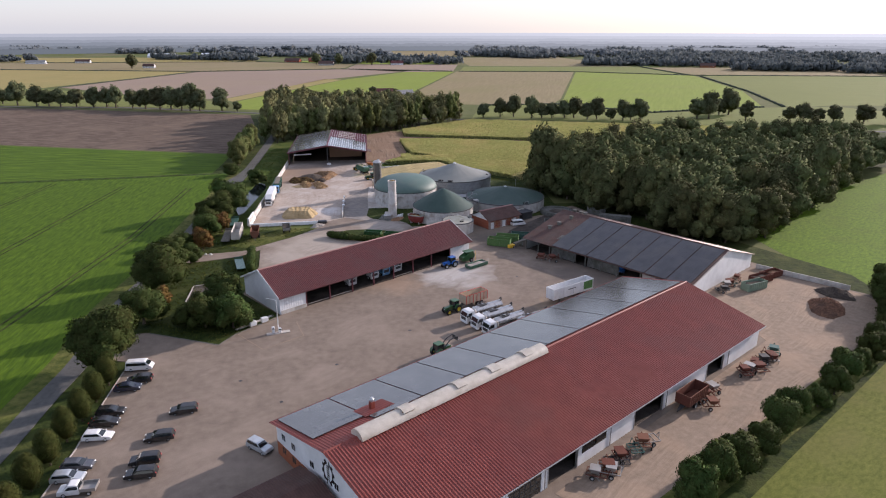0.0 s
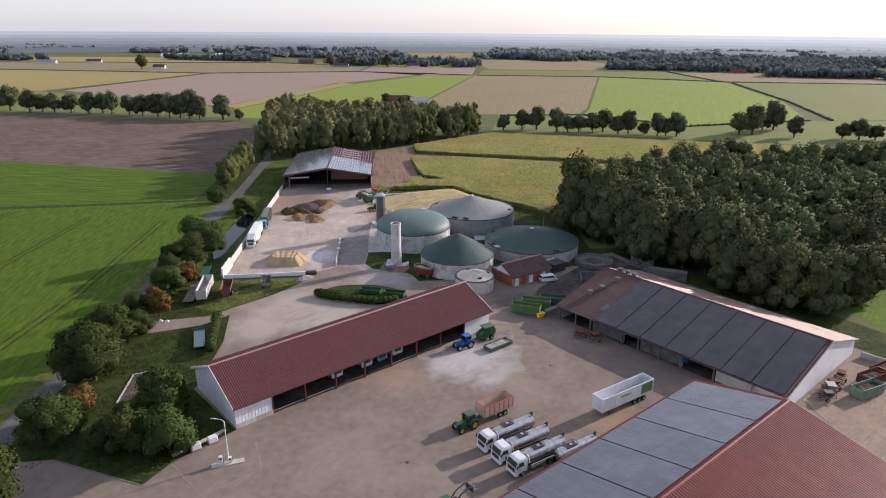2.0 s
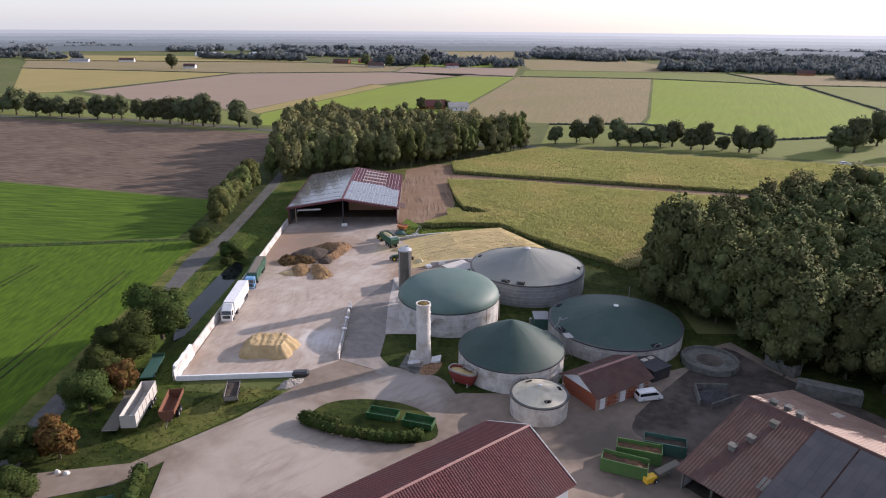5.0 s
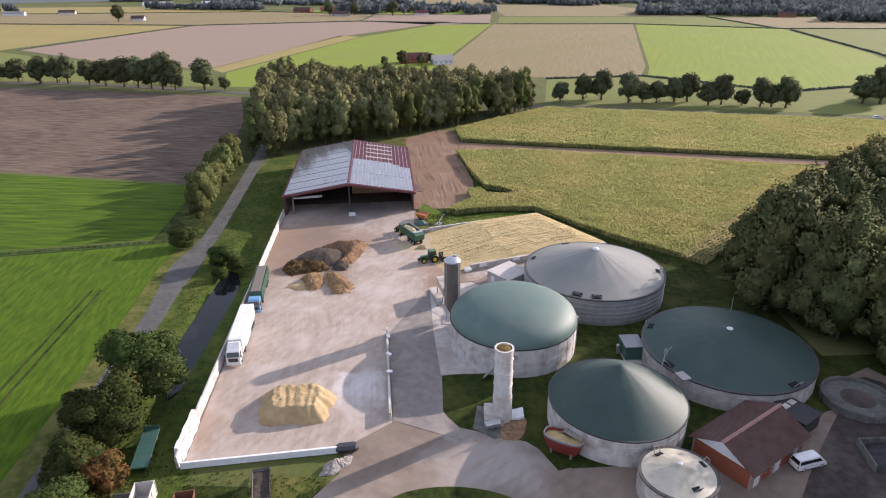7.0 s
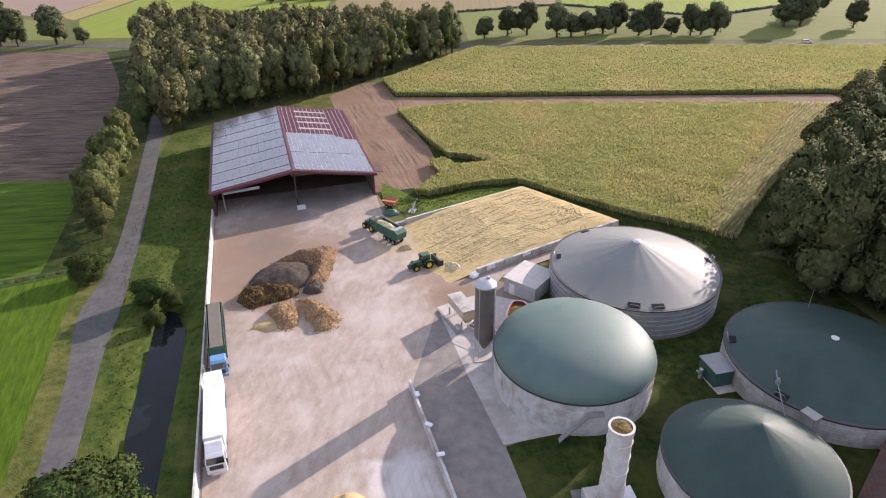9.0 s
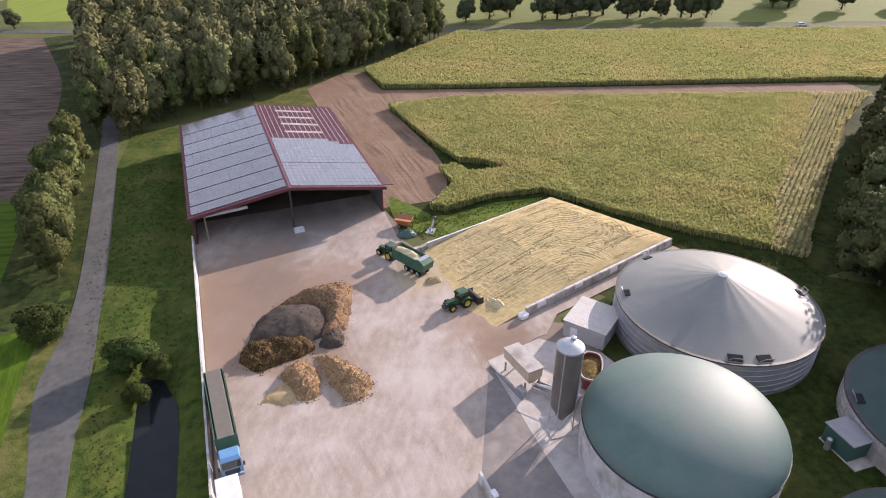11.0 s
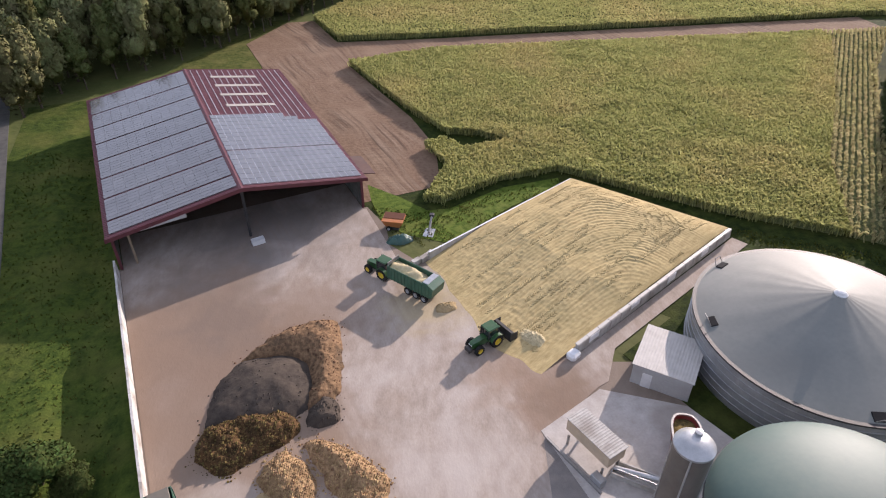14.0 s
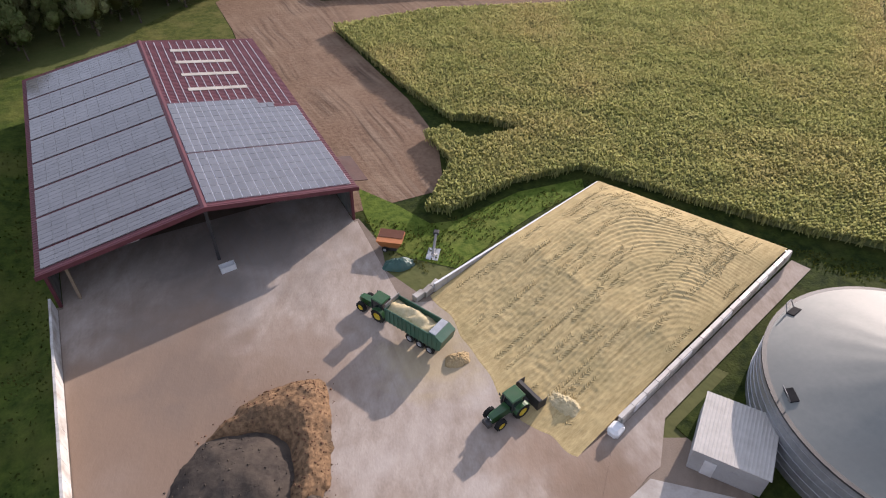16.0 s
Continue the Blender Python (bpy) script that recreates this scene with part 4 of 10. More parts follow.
for xg in (-0.58, SL + 0.5):
    part("verge_board", B().loft([[(xg, -0.7, SE - 0.6), (xg + 0.08, -0.7, SE - 0.6), (xg + 0.08, -0.7, SE - 0.2), (xg, -0.7, SE - 0.2)], [(xg, SW / 2, SR - 0.2), (xg + 0.08, SW / 2, SR - 0.2), (xg + 0.08, SW / 2, SR + 0.18), (xg, SW / 2, SR + 0.18)], [(xg, SW + 0.6, SE - 0.6), (xg + 0.08, SW + 0.6, SE - 0.6), (xg + 0.08, SW + 0.6, SE - 0.2), (xg, SW + 0.6, SE - 0.2)]]), M["white_wall"], shed)

# barn with the dark solar roof
barn = thing("barn", 24.2, 180.05, 0, -47.2, "large barn with dark solar roof and open front bays", "barn")
BL, BW, BR = 52.2, 35.6, 18.9
BE, BZ, BK = 3.55, 8.65, 3.9
slope = (BZ - BE) / BR
gable(barn, "gable_wall", BL - 0.3, 1.4, BW - 0.3, BR, BE + 0.2, BK - 0.2, BZ - 0.25, M["white_wall"])
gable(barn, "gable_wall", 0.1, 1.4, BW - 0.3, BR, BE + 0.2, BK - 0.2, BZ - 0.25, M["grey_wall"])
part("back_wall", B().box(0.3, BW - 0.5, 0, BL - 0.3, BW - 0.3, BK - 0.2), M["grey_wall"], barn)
# front walls and posts in dark greys that hold the shade under the eaves
for x0, x1, z0, z1 in ((9.0, 17.5, 0.0, 2.6), (21.5, 31.5, 0.0, 2.9), (38.5, BL - 0.3, 0.0, BE - 0.1)):
    wall_rib(barn, "front_wall", x0, x1, 2.2, z0, z1, M["grey_wall"] if x0 > 38 else M["weathered_shaded_block"])
for x in (0.3, 4.8, 9.0, 13.3, 17.5, 21.5, 26.5, 31.5, 38.5, 46.0):
    part("post", B().box(x - 0.14, 1.1, 0, x + 0.14, 1.4, BE + 0.1, 0.02), M["weathered_shaded_block"], barn)
part("eave_beam", B().box(0.2, 1.05, BE - 0.15, BL - 0.3, 1.35, BE + 0.15), M["wood"], barn)
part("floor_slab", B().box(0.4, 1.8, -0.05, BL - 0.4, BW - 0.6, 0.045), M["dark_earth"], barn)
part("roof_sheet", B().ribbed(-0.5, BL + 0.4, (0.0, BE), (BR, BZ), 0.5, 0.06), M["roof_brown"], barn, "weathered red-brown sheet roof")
part("roof_sheet", B().ribbed(-0.5, BL + 0.4, (BW + 0.3, BK - 0.3), (BR, BZ), 0.5, 0.06), M["roof_brown_lit"], barn, "rear roof in paler brown with sunlight painted in")
ridge_cap(barn, -0.5, BL + 0.4, BR, BZ + 0.08, 0.45, M["roof_brown"])
xs = [10.35 + 5.93 * i for i in range(8)]
for i in range(7):
    solar_field(barn, xs[i] + 0.13, xs[i + 1] - 0.13, (0.35, BE + slope * 0.35), (BR - 0.6, BZ - slope * 0.6), 5, 10, 0.16, 0.012, M["solar"], M["black_gap"], each=True)
for k, (x, y) in enumerate(((3.5, 8.0), (4.6, 11.0), (5.6, 15.5), (3.0, 20.5), (5.0, 21.0), (7.2, 20.2))):
    zz = BE + slope * y if y < BR else BZ - (y - BR) * (BZ - BK) / (BW - BR)
    vent = part("roof_vent", B().box(x - 0.45, y - 0.45, zz - 0.2, x + 0.45, y + 0.45, zz + 0.75, 0.05), M["weathered_shaded_block"], barn)
    part("vent_cap", B().box(x - 0.62, y - 0.62, zz + 0.75, x + 0.62, y + 0.62, zz + 0.87, 0.04), M["weathered_shaded_block"], vent)
for k in range(4):
    part("rooflight", B().ribbed(9.3 + k * 0.62, 9.75 + k * 0.62, (4.0, BE + slope * 4.0 + 0.07), (6.4, BE + slope * 6.4 + 0.07), 0.45, 0.02), M["weathered_shaded_block"], barn)
for k in range(6):
    part("rooflight", B().ribbed(8.0 + k * 7.6, 9.4 + k * 7.6, (BW - 5.5, BZ - (BW - 5.5 - BR) * (BZ - BK + 0.3) / (BW + 0.3 - BR) + 0.08), (BW - 2.7, BZ - (BW - 2.7 - BR) * (BZ - BK + 0.3) / (BW + 0.3 - BR) + 0.08), 0.45, 0.02), M["acrylic"], barn)
part("verge_board", B().loft([[(BL + 0.4, -0.1, BE - 0.2), (BL + 0.48, -0.1, BE - 0.2), (BL + 0.48, -0.1, BE + 0.1), (BL + 0.4, -0.1, BE + 0.1)], [(BL + 0.4, BR, BZ - 0.2), (BL + 0.48, BR, BZ - 0.2), (BL + 0.48, BR, BZ + 0.15), (BL + 0.4, BR, BZ + 0.15)]]), M["kerb"], barn)

# workshop with red roof
shop = thing("workshop", -24.9, 82.6, 0, 41.4, "long workshop with red ribbed roof, solar slope and white walls", "workshop")
CL, CR, CW = 92.5, -15.6, -33.2
ZE, ZR, ZK = 5.5, 8.9, 4.7
gable(shop, "gable_wall", 0.3, -0.3, CW + 0.3, CR, ZE - 0.2, ZK - 0.2, ZR - 0.25, M["white_wall"], 0.25)
gable(shop, "gable_wall", CL - 0.5, -0.3, CW + 0.3, CR, ZE - 0.2, ZK - 0.2, ZR - 0.25, M["white_wall"], 0.25)
part("north_wall", B().box(0.5, -0.55, 0, CL - 0.5, -0.3, ZE - 0.2), M["white_wall"], shop)
part("brick_plinth", B().box(0.22, -15.0, 0, 0.3, -0.4, 2.3), M["brick"], shop, "brown brick plinth")
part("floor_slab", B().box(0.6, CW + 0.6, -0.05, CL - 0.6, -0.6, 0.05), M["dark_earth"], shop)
openings = [(8, 15, 3.9, "gate"), (17.4, 24.2, 3.9, "gate"), (25.6, 32.4, 4.0, ""), (47.3, 55.9, 4.0, ""), (71.0, 77.4, 4.0, "")]
edge = 0.5
for x0, x1, h, kind_ in openings + [(CL - 0.5, CL - 0.5, 0, "end")]:
    if x0 > edge:
        part("south_wall", B().box(edge, CW + 0.3, 0, x0, CW + 0.55, ZK - 0.2), M["white_wall"], shop)
    if kind_ == "end":
        break
    part("lintel", B().box(x0, CW + 0.3, h, x1, CW + 0.55, ZK - 0.2), M["white_wall"], shop)
    if kind_ == "gate":
        gate = part("sectional_gate", B().box(x0, CW + 0.38, 0.02, x1, CW + 0.46, h), M["plastic_dark"], shop, "dark sectional gate with small panes")
        for i in range(6):
            for j in range(4):
                wx, hz = (x1 - x0) / 6, h / 4
                part("pane", B().box(x0 + i * wx + 0.1, CW + 0.35, 0.1 + j * hz, x0 + (i + 1) * wx - 0.1, CW + 0.38, (j + 1) * hz - 0.12), M["glass"], gate)
    else:
        for x in (x0, x1):
            part("door_frame", B().box(x - 0.1, CW + 0.24, 0, x + 0.1, CW + 0.6, h), M["galv"], shop)
    edge = x1
part("strip_window", B().box(33.4, CW + 0.22, 2.0, 39.4, CW + 0.3, 3.6), M["glass"], shop, "dark strip window")
for x in (16.2, 24.9, 40.6, 57.0, 79.2):
    part("downpipe", B().tube((x, CW + 0.2, 0), (x, CW + 0.2, ZK - 0.3), 0.07), M["bare_steel"], shop)
for y, zs in ((-2.6, (1.0, 3.4)), (-5.6, (1.0, 3.4)), (-11.0, (3.4,)), (-17.5, (3.6,)), (-20.0, (1.0,))):
    for z in zs:
        win = part("window", B().box(0.24, y - 0.55, z, 0.3, y + 0.55, z + 1.25), M["paint_white"], shop, "white window frame")
        for s in (-0.28, 0.28):
            part("pane", B().box(0.2, y + s - 0.2, z + 0.12, 0.24, y + s + 0.2, z + 1.13), M["glass"], win)
# painted cog mark on the gable
cog = B()
for k in range(40):
    a0, a1 = 2 * math.pi * k / 40, 2 * math.pi * (k + 1) / 40
    r1 = 2.0 if (k // 2) % 2 else 1.65
    if 9 <= k % 20 <= 10:
        continue
    q = [(math.cos(a0) * 1.3, math.sin(a0) * 1.3), (math.cos(a0) * r1, math.sin(a0) * r1), (math.cos(a1) * r1, math.sin(a1) * r1), (math.cos(a1) * 1.3, math.sin(a1) * 1.3)]
    cog.loft([[(0.27, CR + 0.2 + p[0] * 0.8, 5.2 + p[1]) for p in q], [(0.30, CR + 0.2 + p[0] * 0.8, 5.2 + p[1]) for p in q]])
for z in range(7):
    cog.box(0.27, CR - 0.15, 4.0 + z * 0.36, 0.3, CR + 0.55, 4.2 + z * 0.36)
part("cog_sign", cog, M["paint_black"], shop, "black painted cog wheel mark")
sl = (ZR - ZE) / -CR
part("roof_sheet", B().ribbed(-0.4, CL + 0.4, (0.5, ZE - 0.1), (CR, ZR), 0.5, 0.07), M["roof_red"], shop)
part("roof_sheet", B().ribbed(-0.4, CL + 0.4, (CW - 0.5, ZK - 0.12), (CR, ZR), 0.5, 0.09), M["roof_red"], shop)
ridge_cap(shop, 44.0, CL + 0.4, CR, ZR + 0.05, 0.26, M["roof_red"])
ridge_cap(shop, -0.4, 5.0, CR, ZR + 0.05, 0.26, M["roof_red"])
part("gutter", B().box(-0.4, CW - 0.66, ZK - 0.30, CL + 0.4, CW - 0.52, ZK - 0.18), M["galv"], shop)
part("gutter", B().box(-0.4, 0.52, ZE - 0.3, CL + 0.4, 0.66, ZE - 0.16), M["plastic_dark"], shop)
xs = [0.6 + 9.12 * i for i in range(11)]
for i in range(10):
    top = CR + 0.6 if i > 3 else CR + 2.6
    if i == 0:
        top = CR + 4.6
    solar_field(shop, xs[i] + 0.12, xs[i + 1] - 0.12, (-0.1, ZE - 0.02 + sl * 0.0), (top, ZR - (top - CR) * sl), 9, 9 if i > 0 else 7, 0.2, 0.014, M["solar_md"], M["black_gap"], each=i < 4)
part("roof_hatch", B().ribbed(9.2, 14.5, (-8.2, ZE + sl * 8.2 + 0.26), (-11.6, ZE + sl * 11.6 + 0.26), 0.4, 0.05), M["roof_red"], shop, "red sheet field round the flue")
flue = part("flue", B().box(11.2, -10.2, ZE + sl * 9.0, 11.9, -9.5, ZE + sl * 9.6 + 1.5, 0.04), M["brick"], shop)
part("flue_cap", B().lathe([(0.3, 0), (0.3, 0.5), (0.42, 0.5), (0.2, 0.8)], 12, centre=(11.55, -9.85, ZE + sl * 9.6 + 1.4)), M["galv"], flue)
# arched rooflight along the ridge
arch = B()
rings = []
for x in np.linspace(5.0, 44.0, 40):
    rings.append([(float(x), CR + 1.45 * math.cos(a), ZR - 0.05 + 1.15 * math.sin(a)) for a in np.linspace(0, math.pi, 11)] + [(float(x), CR - 1.3, ZR - 0.2), (float(x), CR + 1.3, ZR - 0.2)])
arch.loft(rings)
light_band = part("ridge_rooflight", arch, M["acrylic"], shop, "milky arched rooflight along the ridge", smooth=True)
for x in (12.5, 23.0, 30.5, 38.5):
    hatch = B()
    hatch.loft([[(xx, CR + 1.62 * math.cos(a), ZR - 0.05 + 1.38 * math.sin(a)) for a in np.linspace(0.55, 2.3, 9)] + [(xx, CR + 1.5 * math.cos(a), ZR - 0.05 + 1.2 * math.sin(a)) for a in np.linspace(2.3, 0.55, 9)] for xx in (x, x + 2.0)])
    part("smoke_hatch", hatch, M["acrylic"], light_band, "raised translucent smoke hatch", smooth=True)
# low porch before the gable
porch = thing("porch", -22.2, 69.2, 0, 41.4, "low annex with a brown sheet roof before the gable", "annex")
part("wall", B().box(-6.0, -7.0, 0, 5.5, 3.0, 2.5), M["brick"], porch)
part("roof_sheet", B().ribbed(-6.5, 6.6, (-7.5, 2.6), (-2.0, 3.8), 0.4, 0.05), M["roof_brown"], porch)
part("roof_sheet", B().ribbed(-6.5, 6.6, (3.5, 2.6), (-2.0, 3.8), 0.4, 0.05), M["roof_brown"], porch)

# storage hall at the back of the yard
hall = thing("storage_hall", -74.9, 304.6, 0, 7.0, "big open storage hall with oxide-red frame and solar roof", "hall")
HW, HL, HE, HR = 37.2, 51.5, 5.9, 9.0
for x in (0.0, HW / 2 - 0.2, HW - 0.4):
    part("post", B().box(x, 0.3, 0, x + 0.4, 0.7, HE - 0.2 if x != HW / 2 - 0.2 else HR - 0.4, 0.03), M["red_steel"] if x != HW / 2 - 0.2 else M["chassis"], hall)
part("brace", B().loft([[(2.2, 0.8, 0), (2.5, 0.8, 0), (2.5, 1.2, 0), (2.2, 1.2, 0)], [(2.2, 0.8, HE), (2.5, 0.8, HE), (2.5, 1.2, HE), (2.2, 1.2, HE)]]), M["wood"], hall)
# dark colour of these walls stands for the hall's inner shade
part("side_wall", B().box(0.05, 0.7, 0, 0.3, HL - 0.3, HE - 0.2), M["weathered_shaded_block"], hall)
part("side_wall", B().box(HW - 0.3, 0.7, 0, HW - 0.05, HL - 0.3, HE - 0.2), M["weathered_shaded_block"], hall)
part("back_wall", B().loft([[(0.3, yy, 0), (HW - 0.3, yy, 0), (HW - 0.3, yy, HE - 0.2), (HW / 2, yy, HR - 0.3), (0.3, yy, HE - 0.2)] for yy in (HL - 0.5, HL - 0.3)]), M["weathered_shaded_block"], hall)
part("partition", B().box(HW / 2 - 0.1, 18.0, 0, HW / 2 + 16.5, 18.4, HE - 0.6), M["trailer_brown"], hall, "brown timber bay wall")
part("air_duct", B().tube((2.4, 3.0, 4.2), (10.5, 3.6, 4.4), 0.35, 10), M["paint_white"], hall, "white hanging air duct")
part("floor_slab", B().box(0.4, -0.3, -0.05, HW - 0.4, HL - 0.6, 0.036), M["concrete_yd"], hall)
# inner floor starts where the painted shade begins
part("inner_floor", B().box(0.45, 9.0, 0.036, HW - 0.45, HL - 0.7, 0.044), M["hall_gloom"], hall, "inner hall floor, its shade painted in dark brown")
for s, xa in ((1, 0.0), (-1, HW)):
    rx = [(xa, HE - 0.35), (xa, HE), (HW / 2, HR), (HW / 2, HR - 0.45)]
    part("portal_beam", B().loft([[(x, yy, z) for x, z in rx] for yy in (0.2, 0.5)]), M["red_steel"], hall)
for yy in (10, 20, 30, 40):
    for xa in (0.0, HW):
        part("rafter", B().loft([[(x, y2, z) for x, z in ((xa, HE - 0.6), (xa, HE - 0.2), (HW / 2, HR - 0.2), (HW / 2, HR - 0.7))] for y2 in (yy, yy + 0.25)]), M["red_steel"], hall)


def hall_sheet(xa, za, xb, zb, name, material, label=""):
    """Roof sheets whose ribs run down the slope: a ribbed sheet laid along y."""
    b = B().at(Matrix(((0, 1, 0, 0), (1, 0, 0, 0), (0, 0, 1, 0), (0, 0, 0, 1))))
    b.ribbed(-0.5, HL + 0.5, (xa, za), (xb, zb), 0.5, 0.06)
    return part(name, b, material, hall, label)


hall_sheet(-0.5, HE - 0.08, HW / 2, HR, "roof_sheet", M["red_steel"])
hall_sheet(HW + 0.5, HE - 0.08, HW / 2, HR, "roof_sheet", M["red_steel"])
part("barge_board", B().loft([[(x, yy, z) for x, z in ((-0.6, HE - 0.55), (-0.6, HE + 0.05), (HW / 2, HR + 0.12), (HW + 0.6, HE + 0.05), (HW + 0.6, HE - 0.55), (HW / 2, HR - 0.5))] for yy in (-0.62, -0.5)]), M["red_steel"], hall, "oxide-red barge board")
cap = B()
cap.loft([[(HW / 2 - 0.35, y, HR + 0.02), (HW / 2, y, HR + 0.13), (HW / 2 + 0.35, y, HR + 0.02), (HW / 2, y, HR - 0.05)] for y in (-0.5, HL + 0.5)])
part("ridge_cap", cap, M["red_steel"], hall)
part("canopy", B().at(pose(HW + 0.4, 1.2, HE - 0.2, 0, 12, 0)).box(0, 0, 0, 2.2, 6.5, 0.1), M["roof_brown"], hall, "small side canopy")


def hall_solar(y0, y1, side, n_along, n_slope, gap, material, back, each, skip=()):
    xe, xr = (0.15, HW / 2 - 0.45) if side < 0 else (HW - 0.15, HW / 2 + 0.45)
    z_of = lambda x: HR - abs(x - HW / 2) * (HR - HE) / (HW / 2)
    base = B()
    lift = 0.14
    def piece(bb, sa, sb, ya, yb, lo, hi):
        xa_, xb_ = xe + (xr - xe) * sa, xe + (xr - xe) * sb
        r = [[(xa_, ya, z_of(xa_) + d), (xb_, ya, z_of(xb_) + d), (xb_, yb, z_of(xb_) + d), (xa_, yb, z_of(xa_) + d)] for d in (lo, hi)]
        bb.loft(r if xb_ > xa_ else [q[::-1] for q in r])
    if not skip:
        piece(base, 0, 1, y0, y1, lift - 0.06, lift)
    else:
        top = sorted(set(j for _, j in skip))[0]
        piece(base, 0, 1, y0, y0 + (y1 - y0) * top / n_along, lift - 0.06, lift)
        piece(base, max(i for i, _ in skip) / n_slope + 1 / n_slope, 1, y0 + (y1 - y0) * top / n_along, y1, lift - 0.06, lift)
    block = part("panel_frame", base, back, hall)
    joined = B()
    for i in range(n_slope):
        for j in range(n_along):
            if (i, j) in skip:
                continue
            g1, g2 = gap / abs(xr - xe) / 2, gap / 2
            ya, yb = y0 + (y1 - y0) * j / n_along + g2, y0 + (y1 - y0) * (j + 1) / n_along - g2
            bb = B() if each else joined
            piece(bb, i / n_slope + g1, (i + 1) / n_slope - g1, ya, yb, lift, lift + 0.035)
            if each:
                part("panel", bb, material, block)
    if not each:
        o = part("solar_array", joined, material, block, "dark grey solar panels in rows")
        o["kind"] = "stuff"


marks = [0.3, 4.0, 10.6, 17.2, 23.8, 30.4, 37.0, 43.6, HL - 0.4]
for y0, y1 in zip(marks, marks[1:]):
    hall_solar(y0 + 0.22, y1 - 0.22, -1, max(2, round((y1 - y0) / 1.0)), 11, 0.045, M["solar_lt"], M["bare_steel"], y0 < 23)
hall_solar(0.4, 12.1, 1, 7, 17, 0.1, M["solar_lt"], M["alu"], True)
hall_solar(12.4, 27.0, 1, 9, 17, 0.1, M["solar_lt"], M["alu"], True, skip=[(i, 8) for i in range(5)] + [(i, 7) for i in range(3)])
for k in range(15):
    x = HW / 2 + 1.0 + k * 1.2
    z = HR - (x - HW / 2) * (HR - HE) / (HW / 2)
    part("mounting_rail", B().box(x - 0.05, 27.2 if k < 11 else 24.8, z + 0.06, x + 0.05, HL - 0.5, z + 0.13), M["alu"], hall)
for y in (31.0, 36.5, 41.5, 46.5):
    b = B().at(Matrix(((0, 1, 0, 0), (1, 0, 0, 0), (0, 0, 1, 0), (0, 0, 0, 1))))
    za = HR - 4.2 * (HR - HE) / (HW / 2) + 0.16
    zb = HR - 13.0 * (HR - HE) / (HW / 2) + 0.16
    b.ribbed(y, y + 1.0, (HW / 2 + 13.0, zb), (HW / 2 + 4.2, za), 0.5, 0.03)
    part("rooflight", b, M["acrylic"], hall, "white translucent roof strip")

# brick pump house
pump = thing("pump_house", 15.3, 199.9, 0, 36.5, "red brick pump house with brown tiled roof and white doors", "house")
PL, PD = 13.4, 9.2
for nm, bx in (("wall", (0, 0, 0, PL, 0.3, 3.0)), ("wall", (0, PD - 0.3, 0, PL, PD, 3.0))):
    part(nm, B().box(*bx), M["mortar"], pump)
for x in (0.0, PL - 0.3):
    gable(pump, "gable_wall", x, 0.3, PD - 0.3, PD / 2, 3.0, 3.0, 5.0, M["white_wall"] if x == 0 else M["mortar"], 0.3)
part("wall", B().box(-0.03, 0.3, 0, 0.0, PD - 0.3, 2.9), M["brick"], pump)
for a, b_ in (((-0.6, 2.8), (PD / 2, 5.3)), ((PD + 0.6, 2.8), (PD / 2, 5.3))):
    part("roof_sheet", B().ribbed(-0.6, PL + 0.6, a, b_, 0.35, 0.05), M["roof_brown"], pump)
ridge_cap(pump, -0.6, PL + 0.6, PD / 2, 5.36, 0.3)
brick_d = B().box(0, -0.03, 0, 0.95, 0.0, 0.28).mesh("brick", M["brick"])
for r in range(9):
    for k in range(14):
        x = k * 1.0 + (0.5 if r % 2 else 0.0) - 0.3
        z = 0.05 + r * 0.325
        if x < 0 or x + 0.95 > PL or any(d0 < x + 0.95 and x < d1 for d0, d1 in ((0.7, 2.1), (5.6, 7.2), (10.6, 11.8))) and z < 2.3:
            continue
        o = new("brick", brick_d)
        o.parent = pump.children[0]
        o.matrix_basis = Matrix.Translation((x, 0, z))
for x, wd in ((0.8, 1.2), (5.8, 1.3), (10.7, 1.0)):
    dr = part("door", B().box(x, -0.06, 0, x + wd, 0.0, 2.15), M["paint_white"], pump, "white metal door")
    part("handle", B().box(x + 0.1, -0.1, 1.0, x + 0.22, -0.06, 1.06), M["bare_steel"], dr)
annex = thing("lean_to", 27.8, 210.4, 0, 36.5, "black flat-roofed lean-to with two pale rooflights", "shed")
part("wall", B().box(0, 0.5, 0, 4.6, 6.0, 2.4), M["plastic_dark"], annex)
rf = part("flat_roof", B().box(-0.2, 0.3, 2.4, 4.8, 6.2, 2.55, 0.03), M["black_gap"], annex)
for x in (1.0, 2.8):
    part("rooflight", B().box(x, 4.0, 2.55, x + 1.3, 5.0, 2.72, 0.04), M["acrylic"], rf)
# small plant room by the clamp
room = thing("plant_room", -18.1, 262.4, 0.0, -48.0, "small white flat-roofed plant room with a door", "hut")
part("wall", B().box(0, 0, 0, 6.6, 7.0, 3.0, 0.03), M["grey_wall"], room)
part("flat_roof", B().ribbed(-0.15, 6.75, (-0.15, 3.06), (7.15, 3.2), 0.35, 0.03), M["tarp_white"], room)
part("door", B().box(1.2, -0.05, 0, 2.3, 0.0, 2.1), M["paint_white"], room)
part("vent_grille", B().box(3.6, -0.05, 0.9, 4.4, 0.0, 2.0), M["grey_wall"], room)

